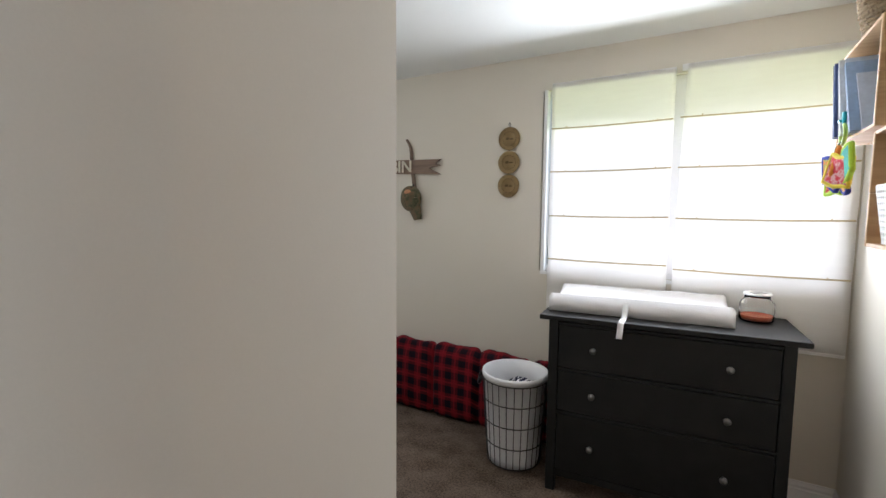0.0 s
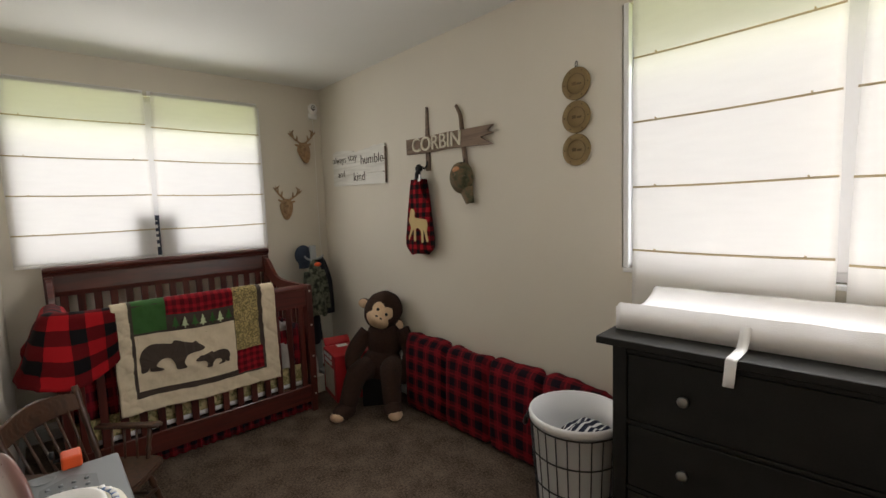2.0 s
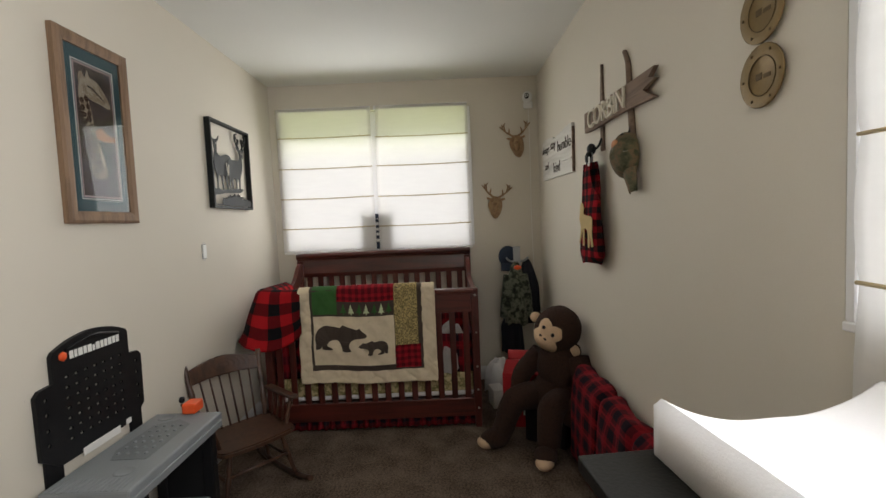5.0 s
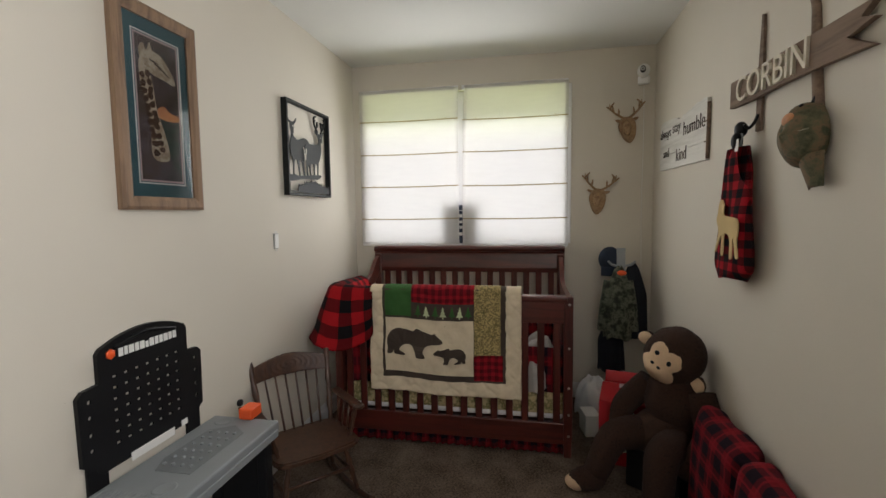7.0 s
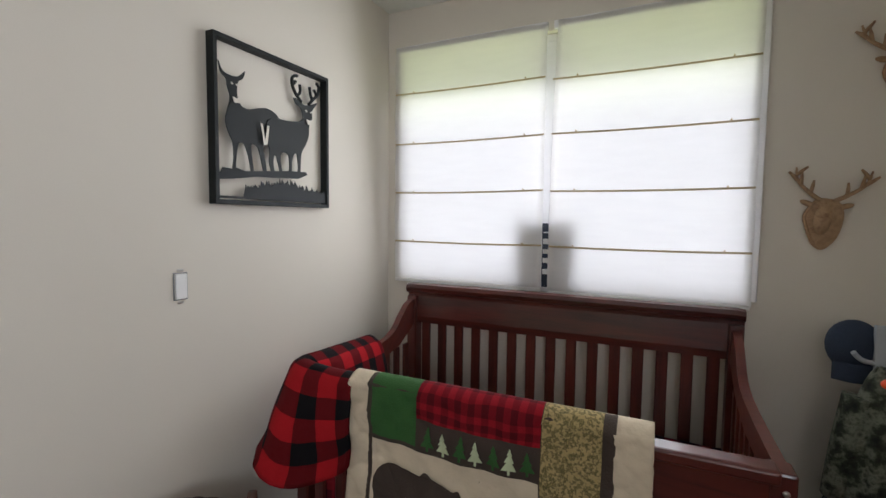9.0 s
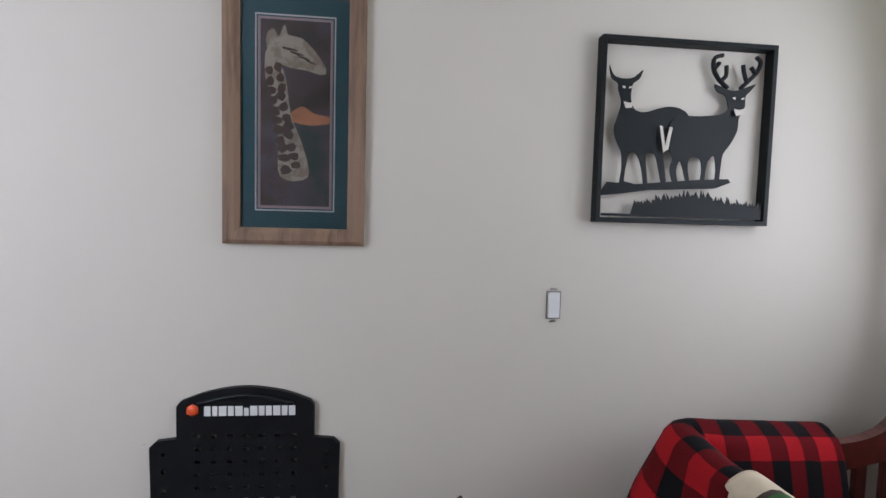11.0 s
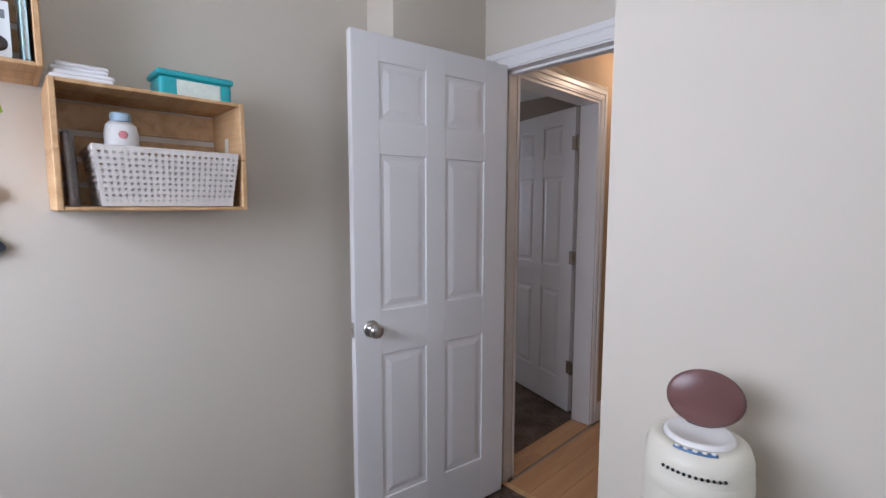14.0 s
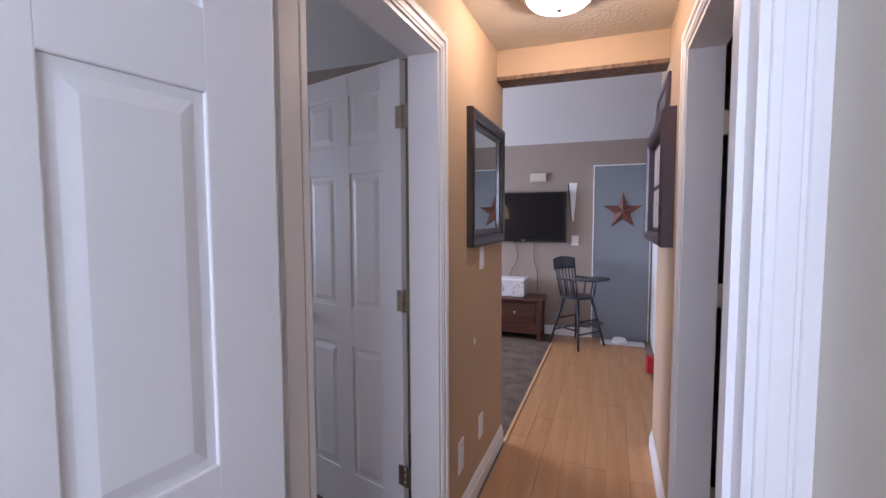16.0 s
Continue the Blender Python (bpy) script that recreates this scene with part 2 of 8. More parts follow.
M["plaid_big"] = plaid("buffalo_check_fleece", (0.42, 0.012, 0.016), (0.010, 0.009, 0.010), (0.13, 0.006, 0.008), 0.128)
M["plaid_sack"] = plaid("buffalo_check_flannel", (0.40, 0.012, 0.02), (0.012, 0.010, 0.012), (0.12, 0.007, 0.01), 0.062)
M["plaid_mat"] = plaid("tartan_flannel", (0.20, 0.010, 0.016), (0.014, 0.008, 0.014), (0.085, 0.008, 0.013), 0.104, duty=0.50, thin=True)
M["fur"] = blotches("brown_plush", [(0.016, 0.0065, 0.004), (0.042, 0.018, 0.010), (0.027, 0.0115, 0.0065)], 90, 1.0, 0.5)
M["face"] = surface("tan_plush", (0.64, 0.45, 0.29), 0.95, 0.1, 20, 200, 0.2)
M["ink"] = surface("black_plastic", (0.009, 0.009, 0.010), 0.42, 0.2, 14, 200, 0.02)
M["ink"].node_tree.nodes["Principled BSDF"].inputs["Specular IOR Level"].default_value = 0.25
M["grey_plastic"] = surface("grey_plastic", (0.22, 0.235, 0.245), 0.5, 0.05, 10, 200, 0.03)
M["orange"] = surface("orange_plastic", (0.80, 0.10, 0.02), 0.4, 0.04, 12, 200, 0.01)
M["white_plastic"] = surface("white_plastic", (0.78, 0.77, 0.74), 0.4, 0.03, 10, 200, 0.01)


# ---- mesh helpers ----
def box(bm, x0, x1, y0, y1, z0, z1, bevel=0.0, seg=2, mi=0):
    m = Matrix.LocRotScale(((x0 + x1) / 2, (y0 + y1) / 2, (z0 + z1) / 2), None, (abs(x1 - x0), abs(y1 - y0), abs(z1 - z0)))
    g = bmesh.ops.create_cube(bm, size=1.0, matrix=m)
    faces = set(f for v in g["verts"] for f in v.link_faces)
    if bevel:
        r = bmesh.ops.bevel(bm, geom=list(set(e for v in g["verts"] for e in v.link_edges)), offset=bevel, segments=seg, affect="EDGES", profile=0.5)
        faces = set(r["faces"]) | set(f for f in faces if f.is_valid)
    for f in faces:
        f.material_index = mi
    return faces


def rod(bm, a, b, r0, r1=None, seg=10, mi=0):
    """A round bar from a to b."""
    a, b = Vector(a), Vector(b)
    r1 = r0 if r1 is None else r1
    q = (b - a).to_track_quat("Z", "Y").to_matrix().to_4x4()
    g = bmesh.ops.create_cone(bm, cap_ends=True, segments=seg, radius1=r0, radius2=r1, depth=(b - a).length, matrix=Matrix.Translation((a + b) / 2) @ q)
    for f in set(f for v in g["verts"] for f in v.link_faces):
        f.material_index = mi
        f.smooth = len(f.verts) == 4


def lathe(bm, profile, seg=28, m=Matrix(), mi=0, squash=1.0):
    """Turns (radius, height) pairs about the local z axis."""
    rings = []
    for r, z in profile:
        if r < 1e-5:
            rings.append([bm.verts.new(m @ Vector((0, 0, z)))])
        else:
            rings.append([bm.verts.new(m @ Vector((r * math.cos(2 * math.pi * i / seg), squash * r * math.sin(2 * math.pi * i / seg), z))) for i in range(seg)])
    for p, q in zip(rings, rings[1:]):
        for i in range(seg):
            j = (i + 1) % seg
            if len(p) == 1 and len(q) == 1:
                continue
            if len(p) == 1:
                f = bm.faces.new((p[0], q[i], q[j])) if False else bm.faces.new((p[0], q[j], q[i]))
            elif len(q) == 1:
                f = bm.faces.new((p[i], p[j], q[0]))
            else:
                f = bm.faces.new((p[i], p[j], q[j], q[i]))
            f.smooth, f.material_index = True, mi


def ball(bm, c, r, m=Matrix(), mi=0, u=16, v=10):
    """An ellipsoid with radii r at c."""
    g = bmesh.ops.create_uvsphere(bm, u_segments=u, v_segments=v, radius=1.0, matrix=m @ Matrix.LocRotScale(c, None, r))
    for f in set(f for w in g["verts"] for f in w.link_faces):
        f.smooth, f.material_index = True, mi


def pipe(bm, pts, r, seg=8, mi=0, closed=False):
    """A tube along points; r may be a list."""
    pts = [Vector(p) for p in pts]
    rs = r if isinstance(r, (list, tuple)) else [r] * len(pts)
    rings = []
    up = None
    for i, p in enumerate(pts):
        if closed:
            d = pts[(i + 1) % len(pts)] - pts[i - 1]
        else:
            d = pts[min(i + 1, len(pts) - 1)] - pts[max(i - 1, 0)]
        d.normalize()
        if up is None:
            up = d.orthogonal().normalized()
        up = (up - d * up.dot(d)).normalized()
        side = d.cross(up)
        rings.append([bm.verts.new(p + rs[i] * (math.cos(2 * math.pi * k / seg) * up + math.sin(2 * math.pi * k / seg) * side)) for k in range(seg)])
    pairs = list(zip(rings, rings[1:]))
    if closed:
        pairs.append((rings[-1], rings[0]))
    for a, b in pairs:
        for k in range(seg):
            f = bm.faces.new((a[k], a[(k + 1) % seg], b[(k + 1) % seg], b[k]))
            f.smooth, f.material_index = True, mi
    if not closed:
        for ring, flip in ((rings[0], True), (rings[-1], False)):
            bm.faces.new(ring[::-1] if flip else ring).material_index = mi


def curve_pts(pts, n=6, closed=False):
    """Points on a smooth line through pts."""
    pts = [Vector(p) for p in pts]
    k = len(pts)
    out = []
    for i in range(k if closed else k - 1):
        p0, p1, p2, p3 = (pts[(i - 1) % k] if closed or i else pts[0], pts[i], pts[(i + 1) % k], pts[(i + 2) % k] if closed or i + 2 < k else pts[-1])
        for s in range(n):
            t = s / n
            out.append(0.5 * (2 * p1 + (p2 - p0) * t + (2 * p0 - 5 * p1 + 4 * p2 - p3) * t * t + (3 * p1 - p0 - 3 * p2 + p3) * t ** 3))
    if not closed:
        out.append(pts[-1])
    return out


def slab(bm, outline, m, thick, mi=0):
    """A flat shape: the outline (x, y) extruded by thick along local z, then placed by m."""
    top = [bm.verts.new(m @ Vector((p[0], p[1], thick))) for p in outline]
    bot = [bm.verts.new(m @ Vector((p[0], p[1], 0))) for p in outline]
    fs = [bm.faces.new(top), bm.faces.new(bot[::-1])]
    k = len(top)
    for i in range(k):
        fs.append(bm.faces.new((bot[i], bot[(i + 1) % k], top[(i + 1) % k], top[i])))
    for f in fs:
        f.material_index = mi
        f.normal_update()
    bmesh.ops.triangulate(bm, faces=fs[:2])


def sheet(bm, nu, nv, fn, mi=0, uv=None, smooth=True):
    """A grid of quads whose corners are fn(u, v), with u and v from 0 to 1. uv: size of the cloth in metres."""
    vs = [[bm.verts.new(fn(i / nu, j / nv)) for j in range(nv + 1)] for i in range(nu + 1)]
    lay = bm.loops.layers.uv.verify() if uv else None
    for i in range(nu):
        for j in range(nv):
            f = bm.faces.new((vs[i][j], vs[i + 1][j], vs[i + 1][j + 1], vs[i][j + 1]))
            f.smooth, f.material_index = smooth, mi
            if uv:
                for loop, (a, b) in zip(f.loops, ((i, j), (i + 1, j), (i + 1, j + 1), (i, j + 1))):
                    loop[lay].uv = (a / nu * uv[0], b / nv * uv[1])


def mesh_of(name, bm, materials):
    bmesh.ops.recalc_face_normals(bm, faces=bm.faces)
    me = bpy.data.meshes.new(name)
    bm.to_mesh(me)
    bm.free()
    for m in materials if isinstance(materials, (list, tuple)) else [materials]:
        me.materials.append(m)
    return me


def part(name, bm, material, parent=None, label="", solid=0.0):
    """Links a bmesh as one mesh object under a thing or a part."""
    ob = new(name, mesh_of(name, bm, material))
    if parent is not None:
        ob.parent = parent
    if label:
        tagged(ob, label)
    if solid:
        s = ob.modifiers.new("thickness", "SOLIDIFY")
        s.thickness, s.offset = solid, 0.0
    return ob


def thing(name, label, category, m=Matrix(), group=""):
    """An empty at the base of a thing."""
    ob = new(name)
    ob.empty_display_size = 0.05
    ob.matrix_basis = m
    return tagged(ob, label, category, group)


def simple(name, fill, material, parent=None, label="", solid=0.0):
    bm = bmesh.new()
    fill(bm)
    return part(name, bm, material, parent, label, solid)


def setting(name, fill, material, label, category):
    bm = bmesh.new()
    fill(bm)
    return tagged(part(name, bm, material), label, category, "", "structure")


def words(text, size, depth, m, name, material, parent, align="CENTER", shear=0.0, thin=0.0):
    """Raised lettering in the built-in font, as a mesh, in the local x-y plane of m."""
    c = bpy.data.curves.new(name, "FONT")
    c.body, c.size, c.extrude, c.align_x, c.align_y, c.shear, c.offset = text, size, depth / 2, align, "CENTER", shear, -thin
    tmp = new(name, c)
    bpy.context.view_layer.update()
    me = bpy.data.meshes.new_from_object(tmp.evaluated_get(bpy.context.evaluated_depsgraph_get()))
    bpy.data.objects.remove(tmp)
    me.transform(m)
    me.materials.clear()
    me.materials.append(material)
    ob = new(name, me)
    ob.parent = parent
    return ob

# ---- the room, the hall and what lies beyond ----
WX, EX, NY, SY, CX, CEIL = -3.77, 0.61, 2.87, 0.70, -0.516, 2.47
DY, JX, JY = 0.07, 0.432, 0.62
AX = -0.537
DL, DR, DH = -0.480, 0.350, 2.05
HL, HR, HEND, HCEIL = 0.335, -0.55, -1.96, 2.35
T = 0.115


def boxes(*dims):
    def fill(bm):
        for d in dims:
            box(bm, *d)
    return fill


NW = (-0.955, 0.585, 1.10, 2.25)
WW = (0.775, 2.315, 1.13, 2.25)
setting("wall_north", boxes((WX - 0.16, NW[0], NY, NY + 0.16, -0.02, CEIL), (NW[1], EX + 0.16, NY, NY + 0.16, -0.02, CEIL),
        (NW[0], NW[1], NY, NY + 0.16, -0.02, NW[2]), (NW[0], NW[1], NY, NY + 0.16, NW[3], CEIL)), M["wall"], "beige painted plaster wall with a wide window", "wall")
setting("wall_west", boxes((WX - 0.16, WX, SY, WW[0], -0.02, CEIL), (WX - 0.16, WX, WW[1], NY, -0.02, CEIL),
        (WX - 0.16, WX, WW[0], WW[1], -0.02, WW[2]), (WX - 0.16, WX, WW[0], WW[1], WW[3], CEIL)), M["wall"], "beige painted plaster wall with a window over the crib", "wall")
setting("wall_south", boxes((WX - 0.16, CX - T, SY - T, SY, -0.02, CEIL)), M["wall"], "plain beige painted plaster wall with pictures", "wall")


def slanted(bm):
    vs = [[bm.verts.new((x, y, z)) for x, y in ((CX - T, SY), (CX - T, DY), (AX, DY), (CX, SY))] for z in (-0.02, CEIL)]
    bm.faces.new(vs[0][::-1]), bm.faces.new(vs[1])
    for i in range(4):
        bm.faces.new((vs[0][i], vs[0][(i + 1) % 4], vs[1][(i + 1) % 4], vs[1][i]))


setting("wall_alcove", slanted, M["wall"], "beige painted wall beside the doorway", "wall")
setting("wall_east", boxes((EX, EX + 0.12, JY, NY, -0.02, CEIL), (JX, EX + 0.12, DY - T, JY, -0.02, CEIL)), M["wall"], "beige painted plaster wall with a shallow jog", "wall")
setting("wall_door", boxes((CX - T, DL, DY - T, DY, -0.02, CEIL), (DR, JX, DY - T, DY, -0.02, CEIL), (DL, DR, DY - T, DY, DH, CEIL)), M["wall"], "beige painted wall around the bedroom doorway", "wall")
setting("ceiling", boxes((WX - 0.16, EX + 0.16, DY - T, NY + 0.16, CEIL, CEIL + 0.12)), M["ceiling"], "smooth off-white painted ceiling", "ceiling")


def carpet_fill(x0, x1, y0, y1, step):
    def fill(bm):
        nx, ny = int((x1 - x0) / step), int((y1 - y0) / step)
        sheet(bm, nx, ny, lambda u, v: Vector((x0 + u * (x1 - x0), y0 + v * (y1 - y0), 0.004 * noise.noise(Vector((u * nx * 0.9, v * ny * 0.9, 0))) + 0.003 * noise.noise(Vector((u * 21, v * 14, 3))))))
    return fill


setting("floor", carpet_fill(WX, EX, 0.02, NY, 0.03), M["carpet"], "brown cut-pile carpet with a trodden nap", "carpet")


def skirting(bm, a, b, inward, h=0.11, d=0.016):
    """Moulded board along a wall from a to b."""
    a, b, inward = Vector(a), Vector(b), Vector(inward)
    prof = ((0, 0), (d, 0), (d, h * 0.62), (d * 0.7, h * 0.68), (d * 0.75, h * 0.8), (d * 0.35, h * 0.93), (d * 0.3, h), (0, h))
    ends = [[bm.verts.new(p + inward * o + Vector((0, 0, z))) for o, z in prof] for p in (a, b)]
    k = len(prof)
    for i in range(k):
        bm.faces.new((ends[0][i], ends[0][(i + 1) % k], ends[1][(i + 1) % k], ends[1][i]))
    bm.faces.new(ends[0]), bm.faces.new(ends[1][::-1])


def skirts(*runs):
    def fill(bm):
        for r in runs:
            skirting(bm, *r)
    return fill


setting("baseboard", skirts(((WX, NY, 0), (EX, NY, 0), (0, -1, 0)), ((WX, SY, 0), (WX, NY, 0), (1, 0, 0)), ((WX, SY, 0), (CX, SY, 0), (0, 1, 0)),
        ((EX, JY, 0), (EX, NY, 0), (-1, 0, 0)), ((JX, DY, 0), (JX, JY, 0), (-1, 0, 0)), ((JX, JY, 0), (EX, JY, 0), (0, 1, 0)), ((AX, DY + 0.02, 0), (CX, SY, 0), (1, 0, 0))),
        M["trim"], "white moulded baseboard", "baseboard")

# doorway trim: jamb lining and moulded casings
def casing(bm, x0, x1, z1, y, out, w=0.07, d=0.018):
    """Moulded casing round a doorway in a wall that runs along x."""
    s = 1 if out > 0 else -1
    for o, ww, dd in ((0, w, d * 0.62), (w * 0.16, w * 0.36, d * 0.78), (w * 0.60, w * 0.40, d)):
        ya, yb = sorted((y, y + s * dd))
        box(bm, x0 - o - ww, x0 - o, ya, yb, 0, z1 + o + ww, 0.002, 1)
        box(bm, x1 + o, x1 + o + ww, ya, yb, 0, z1 + o + ww, 0.002, 1)
        box(bm, x0 - o, x1 + o, ya, yb, z1 + o, z1 + o + ww, 0.002, 1)


def casing_y(bm, y0, y1, z1, x, out, w=0.07, d=0.018, near=True):
    """Moulded casing round a doorway in a wall that runs along y; near=False leaves out the leg at y1."""
    s = 1 if out > 0 else -1
    for o, ww, dd in ((0, w, d * 0.62), (w * 0.16, w * 0.36, d * 0.78), (w * 0.60, w * 0.40, d)):
        xa, xb = sorted((x, x + s * dd))
        box(bm, xa, xb, y0 - o - ww, y0 - o, 0, z1 + o + ww, 0.002, 1)
        if near:
            box(bm, xa, xb, y1 + o, y1 + o + ww, 0, z1 + o + ww, 0.002, 1)
        box(bm, xa, xb, y0 - o, y1 + (o if near else 0), z1 + o, z1 + o + ww, 0.002, 1)


def bedroom_trim(bm):
    j = 0.018
    box(bm, DL - 0.001, DL + j, DY - T - 0.004, DY + 0.004, 0, DH - j)
    box(bm, DR - j, DR + 0.001, DY - T - 0.004, DY + 0.004, 0, DH - j)
    box(bm, DL, DR, DY - T - 0.004, DY + 0.004, DH - j, DH)
    box(bm, DL + j, DL + j + 0.011, DY - 0.085, DY - 0.045, 0, DH - j)
    box(bm, DR - j - 0.011, DR - j, DY - 0.085, DY - 0.045, 0, DH - j)
    box(bm, DL + j, DR - j, DY - 0.085, DY - 0.045, DH - j - 0.011, DH - j)
    casing(bm, DL + 0.006, DR - 0.006, DH - 0.012, DY + 0.004, 1, 0.072, 0.012)


setting("trim", bedroom_trim, M["trim"], "white moulded door casing and jamb", "door trim")

# hall shell
LY0, LY1 = -0.88, -0.056
RY0, RY1 = -1.19, -0.36
setting("wall_hall_left", boxes((HL, HL + T, HEND, LY0, -0.02, HCEIL), (HL, HL + T, LY1, DY - T, -0.02, HCEIL), (HL, HL + T, LY0, LY1, 2.05, HCEIL)), M["tan"], "tan painted hallway wall with patched corners", "wall")
setting("wall_hall_right", boxes((HR - T, HR, -2.20, RY0, -0.02, HCEIL), (HR - T, HR, RY1, DY - T, -0.02, HCEIL), (HR - T, HR, RY0, RY1, 2.05, HCEIL)), M["tan"], "tan painted hallway wall with hung pictures", "wall")
setting("ceiling_hall", boxes((HR - T, HL + T, HEND + 0.15, DY - T, HCEIL, HCEIL + 0.1)), M["popcorn"], "stippled cream hallway ceiling", "ceiling")
setting("beam", boxes((HR - T, HL + T, HEND, HEND + 0.15, 2.205, 2.9)), M["tan"], "tan painted header over the hall opening", "beam")
setting("beam_trim", boxes((HR, HL, HEND - 0.004, HEND + 0.154, 2.185, 2.205)), M["oak"], "dark brown wooden strip under the header", "trim")


def hall_trim(bm):
    casing_y(bm, LY0, LY1, 2.045, HL, -1, 0.062, near=False)
    casing_y(bm, RY0, RY1, 2.045, HR, 1, 0.062)
    for x0, x1, y0, y1 in ((HL - 0.004, HL + T + 0.004, LY0, LY1), (HR - T - 0.004, HR + 0.004, RY0, RY1)):
        box(bm, x0, x1, y0, y0 + 0.018, 0, 2.03)
        box(bm, x0, x1, y1 - 0.018, y1, 0, 2.03)
        box(bm, x0, x1, y0, y1, 2.03, 2.048)
    skirting(bm, (HL, HEND, 0), (HL, LY0 - 0.07, 0), (-1, 0, 0), 0.115)
    skirting(bm, (HL, HEND, 0), (HL + T, HEND, 0), (0, -1, 0), 0.115)
    skirting(bm, (HR, -2.20, 0), (HR, RY0 - 0.07, 0), (1, 0, 0), 0.115)


setting("trim_hall", hall_trim, M["trim"], "white moulded door casings and baseboards in the hall", "door trim")

# laminate boards, each a piece of its own
floor_hall = setting("floor_hall", boxes((HR - 1.6, 0.315, -4.82, 0.012, -0.05, -0.006), (0.315, 0.455, LY0, LY1, -0.05, -0.006)), M["taupe"], "dark underlay below the laminate boards", "floor")
setting("floor_strip", boxes((0.306, 0.325, -4.8, HEND, -0.02, 0.006), (DL + 0.02, DR - 0.02, 0.005, 0.03, -0.02, 0.008)), M["pine"], "pale threshold strip between carpet and laminate", "floor trim")

# living area and side bedroom shells
LZ = 2.28
setting("wall_living_far", boxes((-2.4, 4.0, -4.92, -4.80, -0.02, 3.2)), M["taupe"], "taupe painted living room wall", "wall")
setting("wall_living_side", boxes((3.95, 4.05, -4.8, -0.2, -0.02, 3.2), (-2.4, -2.3, -4.8, -2.2, -0.02, 3.2), (-2.3, HR - T, -2.32, -2.2, -0.02, 3.2), (HL + T, 3.95, HEND, HEND + 0.1, -0.02, 3.2)), M["taupe"], "taupe painted living room side walls", "wall")


def sloped_ceiling(bm):
    v = [bm.verts.new(p) for p in ((-2.4, -4.85, LZ), (4.05, -4.85, LZ), (4.05, HEND + 0.12, 2.95), (-2.4, HEND + 0.12, 2.95), (-2.4, -4.85, LZ + 0.1), (4.05, -4.85, LZ + 0.1), (4.05, HEND + 0.12, 3.05), (-2.4, HEND + 0.12, 3.05))]
    for q in ((0, 1, 2, 3), (7, 6, 5, 4), (0, 4, 5, 1), (1, 5, 6, 2), (2, 6, 7, 3), (3, 7, 4, 0)):
        bm.faces.new([v[i] for i in q])


setting("ceiling_living", sloped_ceiling, M["ceiling"], "white sloped living room ceiling", "ceiling")
setting("floor_living", carpet_fill(0.315, 3.95, -4.8, HEND, 0.06), M["carpet"], "grey-brown living room carpet", "carpet")
setting("baseboard_living", skirts(((-0.09, -4.80, 0), (3.9, -4.80, 0), (0, 1, 0))), M["trim"], "white baseboard under the television wall", "baseboard")
setting("floor_bedroom", carpet_fill(0.455, 3.5, HEND + 0.1, 0.0, 0.06), M["carpet"], "dark brown carpet in the side bedroom", "carpet")
setting("wall_bedroom", boxes((3.5, 3.6, HEND, DY, -0.02, 2.4), (EX + 0.12, 3.5, DY - T, DY, -0.02, 2.4)), M["wall"], "olive beige side bedroom walls", "wall")
setting("ceiling_bedroom", boxes((HL + T, 3.6, HEND + 0.1, DY, 2.4, 2.5)), M["ceiling"], "white side bedroom ceiling", "ceiling")
# Walls behind door_3 are unseen; dark taupe stands for the shade inside.
setting("wall_closet", boxes((-1.6, -1.5, -2.2, DY - T, -0.02, 2.4), (-1.5, HR - T, -2.2, -2.1, -0.02, 2.4), (-1.6, CX - T, DY - T, DY, -0.02, 2.47), (-1.6, HR - T, -2.2, DY - T, 2.4, 2.5)), M["taupe"], "unseen walls of the room across the hall, dark taupe for shade", "wall")
setting("floor_closet", boxes((-1.5, HR - T, -2.1, DY - T, -0.05, -0.004)), M["carpet"], "dark carpet in the room across the hall", "carpet")
# Lawn is unseen behind the blinds; added so green light bounces up.
ground = setting("ground", boxes((-40, 40, -40, 40, -0.5, -0.3)), surface("lawn", (0.06, 0.10, 0.03), 0.95, 0.3, 2, 60, 0.3), "unseen green lawn outside, for bounced light", "ground")


def laminate(bm_name, x0, x1, y0, y1, parent, seed):
    """Long boards running along the hall, each with its own bevelled edges."""
    rnd = random.Random(seed)
    w = 0.127
    nx = max(1, round((x1 - x0) / w))
    w = (x1 - x0) / nx
    meshes = {}
    for i in range(nx):
        y = y0 - rnd.uniform(0, 1.1)
        while y < y1:
            L = 1.21
            a, b = max(y, y0), min(y + L, y1)
            if b - a > 0.03:
                key = round(b - a, 2)
                if key not in meshes:
                    bm = bmesh.new()
                    box(bm, 0.0006, w - 0.0006, 0.0006, (b - a) - 0.0006, -0.009, 0.0, 0.0012, 1)
                    meshes[key] = mesh_of("board", bm, M["laminate"])
                ob = new("board", meshes[key])
                ob.parent = parent
                ob.location = (x0 + i * w, a, 0.0)
            y += L

# ---- windows, blinds and doors ----
def uv_planar(bm, a, b):
    lay = bm.loops.layers.uv.verify()
    for f in bm.faces:
        for loop in f.loops:
            loop[lay].uv = (loop.vert.co[a], loop.vert.co[b])


M["glass"] = glass_like("window_glass", (0.97, 0.99, 0.98))


